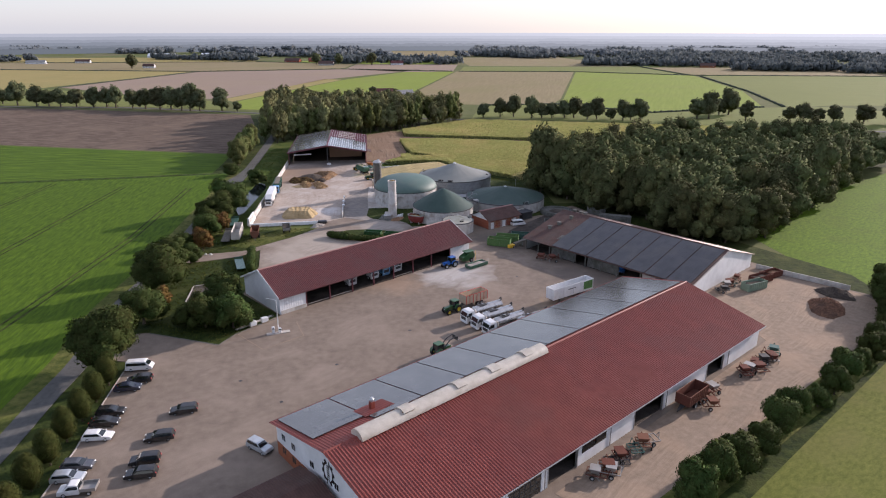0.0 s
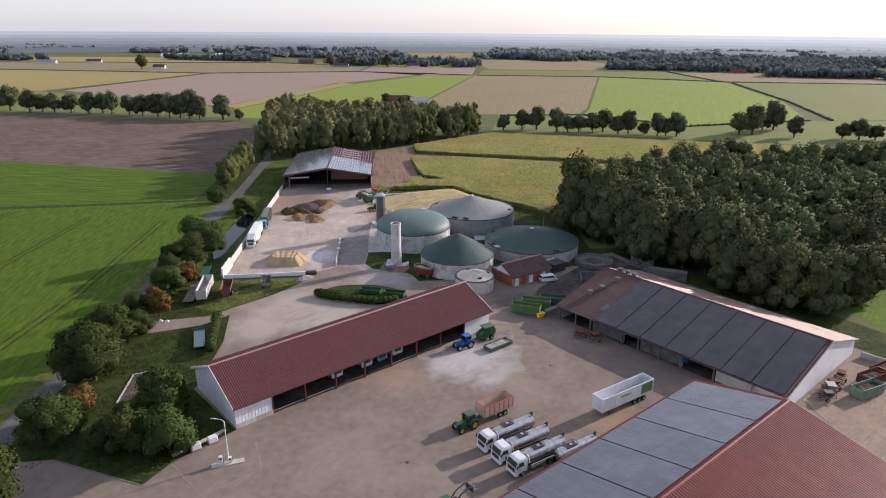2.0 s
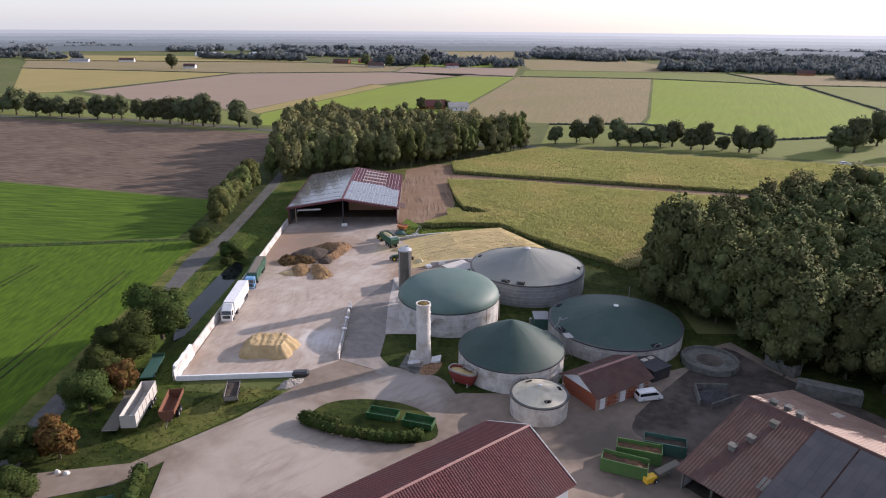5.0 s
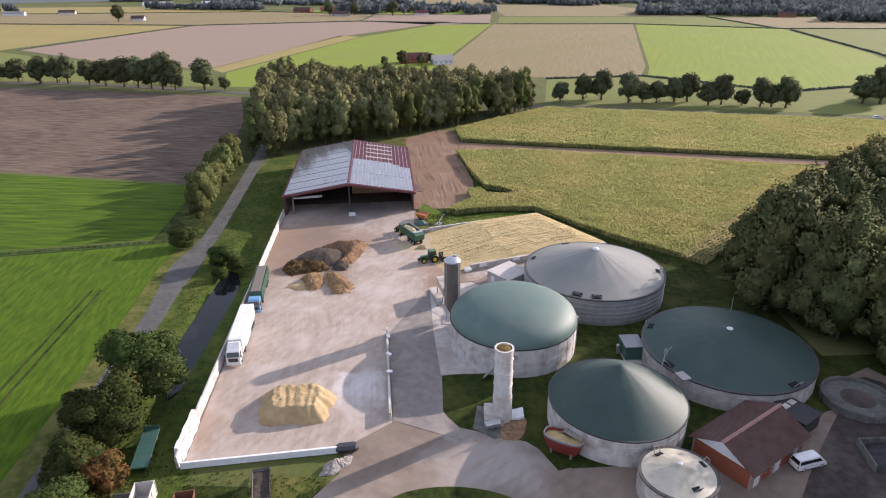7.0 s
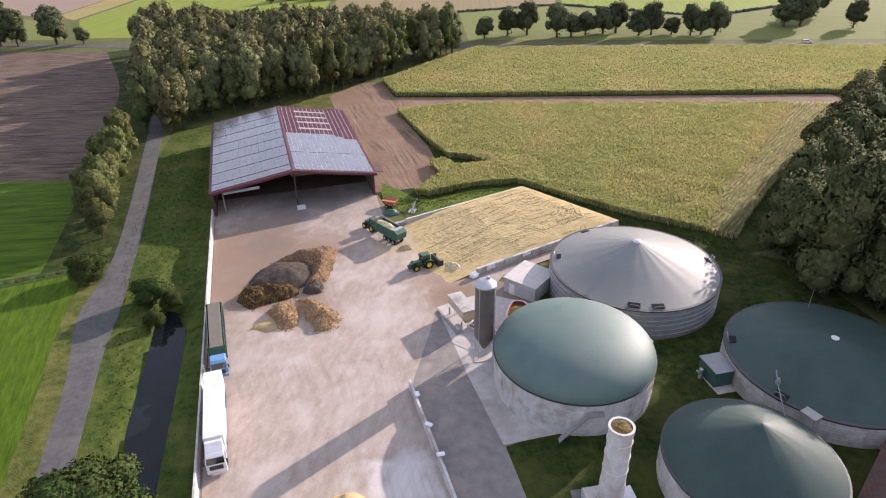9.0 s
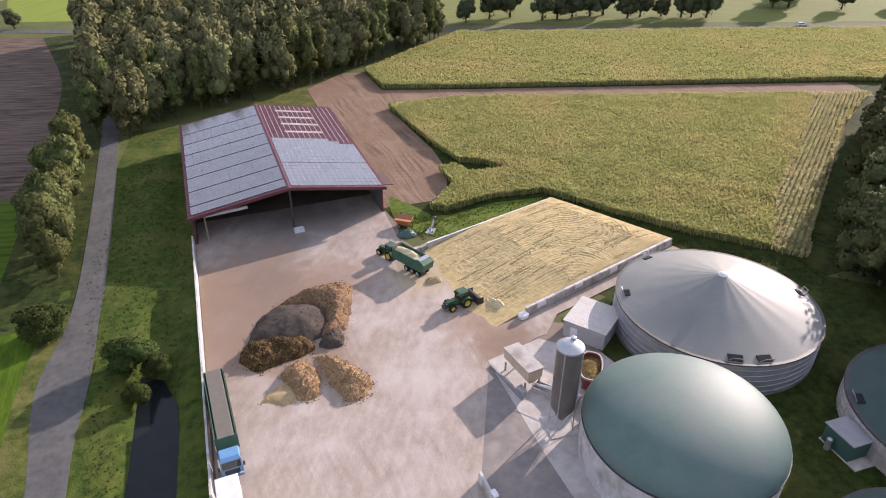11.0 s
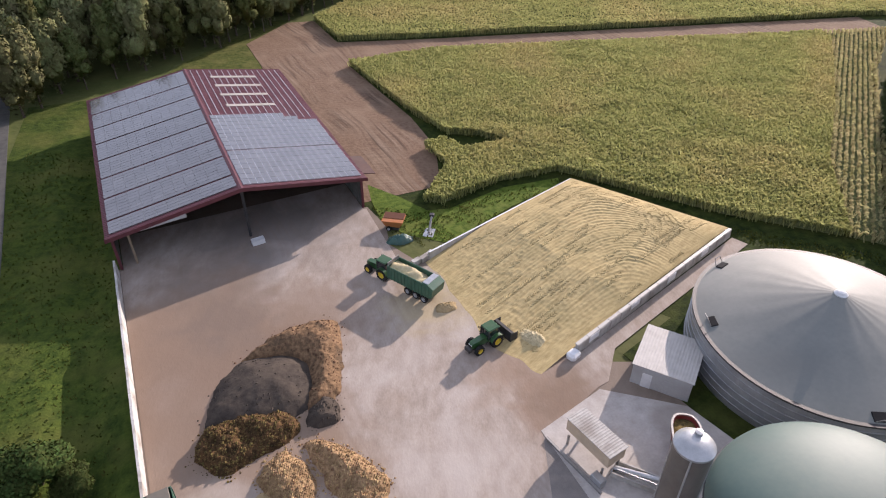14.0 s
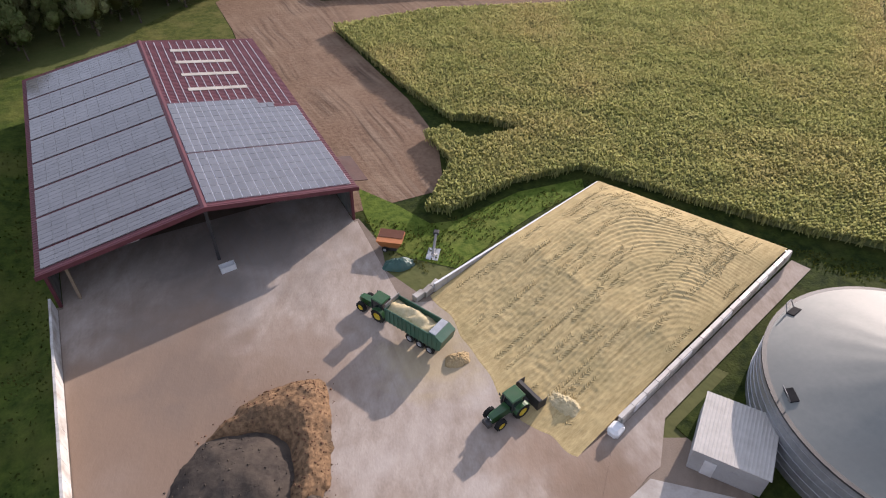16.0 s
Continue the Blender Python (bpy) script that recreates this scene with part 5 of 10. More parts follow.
# ---- digesters, silos and walls ----


def dome_profile(r, z0, z1, kind):
    out = []
    for k in range(15):
        t = k / 14
        if kind == "round":
            out.append((r * math.cos(t * math.pi / 2) if k < 14 else 0.02, z0 + (z1 - z0) * math.sin(t * math.pi / 2) ** 0.95))
        elif kind == "tent":
            out.append((r * (1 - t) + 0.02, z0 + (z1 - z0) * (0.74 * math.sin(t * math.pi / 2) + 0.26 * t ** 2.6)))
        else:
            out.append((r * (1 - t) + 0.02, z0 + (z1 - z0) * (0.22 * math.sin(t * math.pi / 2) + 0.48 * t + 0.30 * t ** 1.9)))
    return out


def ladder_stair(parent, r, ang, top):
    """A steel stair along the tank wall up to a small platform."""
    m = pose(0, 0, 0, 0, 0, ang)
    st = part("stair", B().at(m).loft([[(r + 0.15, -4.5, 0), (r + 0.9, -4.5, 0), (r + 0.9, -4.5, 0.18), (r + 0.15, -4.5, 0.18)], [(r + 0.15, -0.6, top - 1.2), (r + 0.9, -0.6, top - 1.2), (r + 0.9, -0.6, top - 1.0), (r + 0.15, -0.6, top - 1.0)]]), M["bare_steel"], parent)
    part("platform", B().at(m).box(r + 0.1, -0.8, top - 1.2, r + 1.1, 1.2, top - 1.08), M["bare_steel"], parent)
    b = B().at(m)
    for q in ((r + 1.05, -0.7), (r + 1.05, 1.1), (r + 1.05, 0.2)):
        b.tube((q[0], q[1], top - 1.1), (q[0], q[1], top), 0.03)
    b.tube((r + 1.05, -0.7, top), (r + 1.05, 1.1, top), 0.03).tube((r + 0.9, -4.5, 1.2), (r + 1.0, -0.6, top), 0.03)
    part("handrail", b, M["galv"], parent)


def tank(x, y, r, h, top, kind, wall, film, label, bands=0, ribs=0, hatches=()):
    t = thing("digester_tank", x, y, 0.0, 0.0, label, "tank", "digester tanks")
    b = B()
    prof = [(r, 0.0), (r, h)]
    if bands:
        prof = []
        for k in range(bands):
            z0, z1 = h * k / bands, h * (k + 1) / bands
            prof += [(r, z0), (r, z1 - 0.12), (r + 0.07, z1 - 0.1), (r + 0.07, z1 - 0.02)]
    prof += [(r, h), (r - 0.3, h), (r - 0.3, h - 0.6)]
    b.lathe(prof, 96)
    wall_part = part("tank_wall", b, wall, t, smooth=True)
    skin = B().lathe(dome_profile(r + 0.06, h - 0.05, top, kind), 96, caps=True)
    if kind != "round":
        pleats = 14 if kind == "tent" else 18
        lifted = []
        for px, py, pz in skin.v:
            a, q = math.atan2(py, px), math.hypot(px, py) / r
            deep = 0.022 * max(0.0, math.sin(math.pi * min(1.0, q * 1.05))) * (0.6 + 0.8 * noise.noise((math.cos(a) * 2, math.sin(a) * 2, r)))
            lifted.append((px, py, pz + deep * math.cos(pleats * a + 2 * noise.noise((math.cos(a), math.sin(a), x)))))
        skin.v = lifted
    part("membrane_roof", skin, film, t, smooth=True)
    part("clamp_ring", B().lathe([(r - 0.1, h - 0.16), (r + 0.14, h - 0.16), (r + 0.14, h + 0.06), (r - 0.1, h + 0.06)], 96), M["plastic_dark"], t)
    if ribs:
        for k in range(1, 4):
            part("formwork_ring", B().lathe([(r - 0.02, h * k / 4 - 0.07), (r + 0.045, h * k / 4 - 0.06), (r + 0.045, h * k / 4 + 0.06), (r - 0.02, h * k / 4 + 0.07)], 96, caps=False), wall, wall_part)
        for k in range(ribs):
            a = 360.0 * k / ribs
            part("formwork_seam", B().at(pose(0, 0, 0, 0, 0, a)).box(r - 0.02, -0.07, 0, r + 0.05, 0.07, h - 0.2), wall, wall_part)
    for a, rr, s in hatches:
        prof2 = dome_profile(r, h, top, kind)
        zz = float(np.interp(-rr * r, [-p[0] for p in prof2], [p[1] for p in prof2]))
        zo = float(np.interp(-(rr * r + s * 0.9), [-p[0] for p in prof2], [p[1] for p in prof2]))
        tilt = math.degrees(math.atan2(zz - zo, s * 0.9))
        m = pose(0, 0, 0, 0, 0, a) @ pose(rr * r, 0, zz, 0, tilt, 0)
        hb = part("inspection_window", B().at(m).box(-s * 0.6, -s * 1.1, -0.1, s * 0.6, s * 1.1, 0.10, 0.03), M["dark"], t, "black framed inspection hatch")
        part("hatch_arm", B().at(m).pipe([(s * 0.6, -s, 0.1), (s * 0.9, -s * 0.7, 1.0), (s * 0.9, s * 0.7, 1.0), (s * 0.6, s, 0.1)], 0.06), M["bare_steel"], hb)
    return t


tank_a = tank(-14.2, 237.0, 11.65, 5.65, 10.25, "round", M["conc_white"], M["film_green"], "white concrete digester with a rounded green gas dome", ribs=28)
ladder_stair(tank_a, 11.65, -96, 5.65)
tank_b = tank(0.2, 214.3, 10.42, 4.5, 10.35, "tent", M["conc_white"], M["film_dark"], "white concrete digester with a dark green pointed dome", ribs=24)
ladder_stair(tank_b, 10.42, 222, 4.6)
tank_c = tank(4.6, 258.2, 14.75, 5.6, 10.5, "cone", M["steel_grey"], M["film_grey"], "grey banded steel digester with pale tent roof", bands=6, hatches=((160, 0.9, 0.7), (246, 0.93, 0.9), (262, 0.93, 0.9), (108, 0.93, 0.7), (-8, 0.9, 0.7)))
part("finial", B().lathe([(0.7, 10.05), (0.75, 10.35), (0.4, 10.6), (0.05, 10.7)], 20), M["paint_white"], tank_c)
tank_d = tank(23.0, 230.6, 14.35, 3.75, 7.35, "cone", M["concrete"], M["film_dark"], "grey concrete slurry store under a dark green flat cone", ribs=40, hatches=((152, 0.92, 0.8), (208, 0.94, 0.8), (-62, 0.93, 0.8)))
part("finial", B().lathe([(0.55, 7.05), (0.55, 7.33), (0.05, 7.45)], 20), M["paint_white"], tank_d)
part("mast", B().pipe([(5.0, 11.6, 3.75), (5.0, 11.6, 7.3)], 0.06), M["bare_steel"], tank_d)
tank_e = tank(5.05, 199.0, 5.07, 3.58, 5.24, "cone", M["concrete"], M["film_sand"], "small stained concrete tank with a sandy cover", ribs=16, hatches=((20, 0.75, 0.5), (120, 0.7, 0.5), (-70, 0.7, 0.5)))
part("finial", B().lathe([(0.3, 5.0), (0.3, 5.3), (0.05, 5.4)], 16), M["paint_white"], tank_e)
# pit concrete darkened for the shade of the wood
pit = thing("round_pit", 40.6, 219.8, 0.0, 0.0, "low round concrete slurry pit, half empty", "pit")
part("pit_wall", B().lathe([(5.5, 0), (5.5, 1.3), (5.15, 1.3), (5.15, 0.4)], 48, caps=False), M["weathered_shaded_block"], pit)
part("pit_floor", B().lathe([(5.15, 0.0), (5.15, 0.75), (2.2, 0.78), (0.05, 0.7)], 48), M["weathered_shaded_block"], pit)
part("slurry", B().lathe([(2.6, 0.70), (2.6, 0.79), (0.05, 0.8)], 32), M["dark_earth"], pit)
for k in range(9):
    part("wall_panel", B().at(pose(0, 0, 0, 0, 0, 40 * k)).box(5.5, -1.6, 0.1, 5.6, 1.6, 1.2, 0.02), M["weathered_shaded_block"], pit)

# old concrete silo
silo = thing("concrete_silo", -17.4, 214.4, 0.05, 0, "tall rust-stained white concrete silo on a block", "silo")
part("shaft", B().lathe([(1.55, 0.0), (1.5, 4.4), (1.42, 4.4), (1.42, 8.8), (1.38, 8.8), (1.38, 12.6), (1.48, 12.6), (1.48, 13.0), (1.2, 13.0), (1.2, 12.7)], 32), M["conc_rust"], silo, smooth=True)
part("top_slab", B().lathe([(1.25, 12.6), (1.25, 12.85), (0.6, 13.1), (0.05, 13.15)], 24), M["straw_dung"], silo)
for z in (2.2, 4.4, 6.6, 8.8, 11.0):
    part("hoop", B().lathe([(1.4, z), (1.49, z + 0.03), (1.49, z + 0.08), (1.4, z + 0.11)], 32, caps=False), M["conc_rust"], silo)
part("block_base", B().box(-2.8, -2.2, -0.05, 0.2, 2.0, 1.4, 0.06), M["concrete"], silo)
part("auger_box", B().at(pose(-1.6, -2.9, 0.9, 12, 0, 20)).box(-1.2, -0.5, 0, 1.2, 0.5, 0.7, 0.05), M["galv"], silo)
part("hatch_frame", B().at(pose(2.4, 0.6, 0.0, 0, -18, 0)).box(-0.8, -1.2, 0.0, 1.2, 1.2, 0.5, 0.05), M["paint_white"], silo)
part("ladder", B().tube((0.3, 1.5, 0.4), (0.3, 1.5, 12.6), 0.05).tube((-0.3, 1.5, 0.4), (-0.3, 1.5, 12.6), 0.05), M["bare_steel"], silo)
# brown feed silo on legs
fs = thing("feed_silo", -25.7, 245.2, 0.06, 0, "tall dark brown feed silo on steel legs", "silo")
part("barrel", B().lathe([(0.35, 1.3), (1.55, 3.6), (1.6, 3.8), (1.6, 13.2)], 32), M["silo_brown"], fs, smooth=True)
part("cap", B().lathe([(1.66, 13.0), (1.7, 13.25), (1.2, 13.7), (0.5, 13.95), (0.05, 14.0)], 32), M["galv"], fs, smooth=True)
part("cap_hatch", B().lathe([(0.35, 13.8), (0.35, 14.2), (0.05, 14.25)], 12, centre=(0.5, 0.4, 0)), M["galv"], fs)
for k in range(4):
    a = math.pi / 4 + k * math.pi / 2
    part("leg", B().tube((1.62 * math.cos(a), 1.62 * math.sin(a), 0), (1.62 * math.cos(a), 1.62 * math.sin(a), 13.0), 0.09), M["galv"], fs)
    c = a + math.pi / 2
    part("strut", B().tube((1.62 * math.cos(a), 1.62 * math.sin(a), 0.4), (1.62 * math.cos(c), 1.62 * math.sin(c), 3.4), 0.05), M["galv"], fs)
part("foot_slab", B().box(-2.0, -2.0, -0.06, 2.0, 2.0, 0.12, 0.03), M["concrete"], fs)
# solids feeder with legs
fd = thing("solids_feeder", -27.4, 255.0, 0.06, -75, "pale beige feed hopper on legs with a weathered cover", "feeder")
part("hopper", B().loft([[(-2.4, -0.5, 0.9), (2.4, -0.5, 0.9), (2.4, 0.5, 0.9), (-2.4, 0.5, 0.9)], [(-2.9, -1.2, 2.0), (2.9, -1.2, 2.0), (2.9, 1.2, 2.0), (-2.9, 1.2, 2.0)], [(-2.9, -1.2, 3.6), (2.9, -1.2, 3.6), (2.9, 1.2, 3.6), (-2.9, 1.2, 3.6)]]), M["trailer_beige"], fd)
part("tin_cover", B().ribbed(-3.05, 3.05, (-1.3, 3.72), (1.3, 3.66), 0.3, 0.03), M["concrete"], fd)
for x in (-2.4, 2.4):
    for y in (-1.2, 1.2):
        part("leg", B().box(x - 0.1, y - 0.1, 0, x + 0.1, y + 0.1, 1.4), M["bare_steel"], fd)
part("drive_box", B().box(2.0, -2.4, 0.0, 3.4, -1.5, 1.0, 0.05), M["galv"], fd)
part("frame_rail", B().box(-4.2, -2.7, 0.0, 3.8, -2.4, 0.3), M["bare_steel"], fd)
cv = thing("screw_conveyor", -24.2, 250.4, 0.06, -46, "grey screw conveyor in an open concrete channel", "conveyor")
part("channel", B().trough(-3.2, -0.9, 0, 3.2, 0.9, 0.7, 0.15), M["concrete"], cv)
part("screw_tube", B().tube((-3.0, 0, 0.5), (3.6, 0, 1.7), 0.25, 12), M["galv"], cv)
part("guard_rail", B().pipe([(-3.1, -0.9, 0.7), (-3.1, -0.9, 1.6), (3.0, -0.9, 1.6), (3.0, -0.9, 0.7)], 0.04), M["galv"], cv)


def mixer(x, y, turn, label, fill):
    mx = thing("feed_mixer", x, y, 0.06, turn, label, "mixer", "feed mixers")

    def oval(a, b_, z):
        return [(a * math.copysign(abs(math.cos(t)) ** 0.7, math.cos(t)), b_ * math.copysign(abs(math.sin(t)) ** 0.7, math.sin(t)), z) for t in np.linspace(0, 2 * math.pi, 28, endpoint=False)]
    part("tub", B().loft([oval(2.3, 1.0, 0.5), oval(2.9, 1.5, 2.2), oval(2.9, 1.5, 2.9), oval(2.75, 1.36, 2.9), oval(2.7, 1.3, 2.3)]), M["worn_red"], mx, smooth=True)
    part("rim_band", B().loft([oval(3.0, 1.6, 2.75), oval(3.0, 1.6, 3.05), oval(2.8, 1.4, 3.05), oval(2.8, 1.4, 2.75)], caps=False), M["bare_steel"], mx)
    part("feed", B().loft([oval(2.7, 1.3, 2.1), oval(2.7, 1.3, 2.45), oval(1.2, 0.6, 2.7)]), fill, mx, "loose chopped feed")
    for s in (-1, 1):
        part("support", B().box(s * 1.5 - 0.15, -1.0, 0, s * 1.5 + 0.15, 1.0, 0.9), M["bare_steel"], mx)
    part("side_frame", B().pipe([(1.5, -1.8, 0), (1.5, -1.8, 2.2), (3.0, -1.6, 2.2), (3.0, -1.6, 0)], 0.06), M["galv"], mx)


mixer(-18.6, 251.8, 62, "oval red feed mixer half full of brown feed", M["straw_dung"])
mixer(-8.9, 206.8, 152, "oval red feed mixer full of greenish feed", M["silage"])
# pump containers between the tanks
cb = thing("pump_container", 7.1, 233.2, 0.04, 4, "dark green pump container with a grey flat roof", "container")
part("body", B().box(-1.6, -2.0, 0.15, 1.6, 2.0, 2.8, 0.04), M["tarp_green"], cb)
part("flat_roof", B().box(-1.8, -2.2, 2.8, 1.8, 2.2, 2.95, 0.04), M["tarp_grey"], cb)
part("skid", B().box(-1.7, -3.4, 0, 1.7, 2.2, 0.15), M["concrete"], cb)
part("side_tank", B().lathe([(0.35, 0.1), (0.35, 1.8), (0.1, 2.0)], 14, centre=(-2.2, 0.5, 0)), M["galv"], cb)
for x, y, h, lab in ((-3.2, 237.0, 5.8, "slim lattice stair tower beside the digester"), (11.8, 219.5, 4.8, "galvanised pipe bridge tower between tanks")):
    tw = thing("lattice_tower", x, y, 0.04, 20, lab, "tower")
    for k in range(4):
        sx, sy = (-0.6, -0.6, 0.6, 0.6)[k], (-0.9, 0.9, 0.9, -0.9)[k]
        part("upright", B().tube((sx, sy, 0), (sx, sy, h), 0.06), M["bare_steel"], tw)
    b = B()
    for k in range(5):
        z0, z1 = h * k / 5, h * (k + 1) / 5
        b.tube((-0.6, -0.9, z0), (-0.6, 0.9, z1), 0.035).tube((0.6, 0.9, z0), (0.6, -0.9, z1), 0.035).tube((-0.6, -0.9, z0), (0.6, -0.9, z1), 0.035)
    part("bracing", b, M["bare_steel"], tw)
    part("deck", B().box(-0.8, -1.1, h, 0.8, 1.1, h + 0.12), M["bare_steel"], tw)
pipes = thing("gas_pipe", 11.0, 224.0, 0.04, 0, "bent grey gas pipe between the domes", "pipe")
part("pipe_run", B().pipe([(-3.0, -4.5, 0), (-3.0, -4.5, 5.0), (-0.5, 1.0, 5.6), (1.5, 4.0, 5.0), (1.5, 4.0, 0)], 0.075, 8), M["tarp_grey"], pipes)
part("pressure_valve", B().lathe([(0.3, 5.4), (0.35, 5.9), (0.2, 6.4), (0.05, 6.5)], 12, centre=(-0.5, 1.0, 0)), M["tarp_grey"], pipes)

# ---- clamp walls ----


def panel_wall(name, a, b_, h, width, label, cap=None, seg=2.05, lean=0.0, material=None):
    a, b_ = Vector(a), Vector(b_)
    ln = (b_ - a).length
    w_ = thing(name, a.x, a.y, 0.0, math.degrees(math.atan2(b_.y - a.y, b_.x - a.x)), label, "wall")
    n = round(ln / seg)
    s = ln / n
    d = B().loft([[(0.02, -width / 2, 0), (s - 0.02, -width / 2, 0), (s - 0.02, width / 2, 0), (0.02, width / 2, 0)], [(0.02, -width * 0.32, h), (s - 0.02, -width * 0.32, h), (s - 0.02, width * 0.32, h), (0.02, width * 0.32, h)]]).mesh("wall_panel", material or M["conc_white"])
    for k in range(n):
        o = new("wall_panel", d)
        o.parent = w_
        o.matrix_basis = pose(k * s, 0, 0, random.uniform(-0.6, 0.6), 0, random.uniform(-0.25, 0.25))
    if cap:
        part("film_cap", B().box(0, -width * 0.36, h, ln, width * 0.36, h + 0.07, 0.03), cap, w_, "folded silage film along the top")
    return w_


panel_wall("clamp_wall", (-64.1, 202.1), (-75.3, 304.5), 2.1, 0.42, "long whitish concrete panel wall of the silage yard")
end = thing("film_roll", -64.6, 203.6, 0, 96, "white film draped over the wall corner", "film")
b = B()
rings = []
for k in range(9):
    x = k * 1.1
    hgt = 2.35 + 0.15 * math.sin(k * 1.9)
    rings.append([(x, -0.75 - 0.12 * math.sin(k * 2.3), 0.02), (x, -0.40, hgt * 0.6), (x, -0.24, hgt), (x, 0.24, hgt + 0.04), (x, 0.34, hgt * 0.65), (x, 0.6 + 0.15 * math.sin(k), 0.02)])
b.loft(rings)
part("drape", b, M["film_white"], end, smooth=False)
panel_wall("clamp_wall", (-63.7, 202.2), (-41.2, 206.2), 0.95, 0.5, "low concrete front wall wrapped in white film", M["film_white"], 2.3, material=M["film_white"])
fr = thing("film_bundle", -40.4, 206.6, 0, 10, "black film bundle weighed down at the wall end", "film")
part("bundle", B().box(-1.8, -0.9, 0, 1.5, 0.7, 1.15, 0.35), M["film_black"], fr)
panel_wall("clamp_wall", (-34.9, 213.4), (-38.3, 239.6), 1.5, 0.5, "pale concrete divider wall with worn top", None, 2.4)
for k, (x, y) in enumerate(((-37.6, 236.2), (-36.9, 230.0), (-36.2, 224.5))):
    tagged(single("film_scrap", B().box(-0.35, -0.6, 0, 0.3, 0.5, 0.35, 0.12), M["film_white"], "crumpled white film scrap on the divider wall", "film", at=pose(x, y, 1.5, 0, 0, 10 + 40 * k)))
cw = panel_wall("clamp_wall", (-21.9, 268.4), (12.6, 282.6), 1.55, 0.45, "low concrete clamp wall draped with black and white film", None, 2.05, material=M["concrete"])
for k in range(17):
    part("film_cover", B().box(0.05 + k * 2.18, -0.31, 0.5 + 0.2 * (k % 3), 2.0 + k * 2.18, -0.235, 1.6, 0.02), M["film_white"] if k % 4 == 1 else M["concrete"], cw)
    part("film_cap", B().box(0.0 + k * 2.18, -0.2, 1.56, 2.16 + k * 2.18, 0.3, 1.66, 0.03), M["tarp_white"] if (k + 1) % 4 else M["bare_steel"], cw)
panel_wall("clamp_wall", (-32.6, 292.6), (-2.8, 304.6), 1.25, 0.4, "low concrete clamp wall with white film edge", M["film_white"], 2.1, material=M["concrete"])
panel_wall("clamp_wall", (-2.4, 304.6), (12.5, 282.9), 1.0, 0.4, "low rear clamp wall with white film edge", M["film_white"], 2.1, material=M["concrete"])
tagged(single("film_bundle", B().box(-0.9, -0.6, 0, 0.8, 0.7, 1.1, 0.3), M["film_white"], "crumpled white film at the clamp wall end", "film", at=pose(-22.4, 267.9, 0, 0, 0, 25)))
panel_wall("boundary_wall", (86.5, 164.5), (103.0, 148.8), 1.3, 0.4, "grey concrete boundary wall at the yard edge", None, 2.2, material=M["concrete"])
panel_wall("bunker_wall", (34.2, 203.6), (34.9, 209.5), 1.2, 0.35, "low concrete bunker wall with dark muck", None, 2.0, material=M["weathered_shaded_block"])
panel_wall("bunker_wall", (34.9, 209.5), (41.0, 209.8), 1.2, 0.35, "low concrete bunker wall with dark muck", None, 2.0, material=M["weathered_shaded_block"])
panel_wall("bunker_wall", (36.0, 202.6), (42.0, 206.4), 1.2, 0.35, "low concrete bunker wall beside the barn", None, 2.0, material=M["weathered_shaded_block"])

# ---- heaps ----


def heap(name, x, y, rx, ry, h, material, label, turn=0.0, seed=0, rough=0.25, flat=0.0, res=44, z=0.0, kind="", clods=260, square=0.0, furrow=0.0, lumps=1.0):
    """A loose heap as one displaced mound that meets the ground at its rim."""
    b = B()
    rings = []
    for k in range(res // 2 + 1):
        t = k / (res // 2)
        ring = []
        for i in range(res * 2):
            a = 2 * math.pi * i / (res * 2)
            wob = 1 + 0.22 * noise.noise((math.cos(a) * 1.4 + seed * 7.1, math.sin(a) * 1.4, seed)) + 0.06 * noise.noise((math.cos(a) * 5, math.sin(a) * 5, seed + 4))
            wob *= 1 + square * ((abs(math.cos(a)) ** 4 + abs(math.sin(a)) ** 4) ** -0.25 - 1)
            px, py = rx * t * wob * math.cos(a), ry * t * wob * math.sin(a)
            prof = min(1.0, (1 - t) / (1 - flat)) if flat < 1 else 1
            prof = prof ** 0.85
            n1 = noise.noise((px * 0.45 + seed * 3, py * 0.45, seed * 2.0)) + 0.45 * noise.noise((px * 1.3, py * 1.3 + seed, 3.0)) + 0.35 * noise.noise((px * 3.1, py * 3.1, seed)) + 0.25 * noise.noise((px * 6.3, py * 6.3, seed + 2))
            zz = h * prof * (1 + rough * n1) + (0.16 * lumps * n1 if 0 < t < 0.98 else 0)
            zz += furrow * prof * math.sin(px * 4.2 + 3 * noise.noise((px * 0.4, py * 0.3, 7))) if t < 0.98 else 0
            ring.append((px, py, max(0.0, zz) if t < 0.99 else -0.03))
        rings.append(ring)
    b.loft(rings[::-1], caps=False)
    rng = random.Random(seed * 13 + 5)
    for _ in range(clods):
        px, py, pz = rings[1 + int((len(rings) - 1.01) * rng.random() ** 0.5)][rng.randrange(res * 2)]
        spread = 1.0 if rng.random() < 0.8 else rng.uniform(1.0, 1.25)
        px, py = px * spread, py * spread
        pz = pz if spread == 1.0 else 0.0
        q = (0.05 + 0.15 * rng.random() ** 3) * min(1.0, h / 1.6)
        k = len(b.v)
        b.v += [(px + q * rng.uniform(0.6, 1.2) * dx, py + q * rng.uniform(0.6, 1.2) * dy, pz + q * rng.uniform(0.5, 1.0) * dz) for dx, dy, dz in ((1, 0, 0), (0, 1, 0), (-1, 0, 0), (0, -1, 0), (0, 0, 1), (0, 0, -1))]
        b.f += [(k + i, k + (i + 1) % 4, k + 4) for i in range(4)] + [(k + (i + 1) % 4, k + i, k + 5) for i in range(4)]
    return single(name, b, material, label, "heap", at=pose(x, y, z, 0, 0, turn), smooth=True)




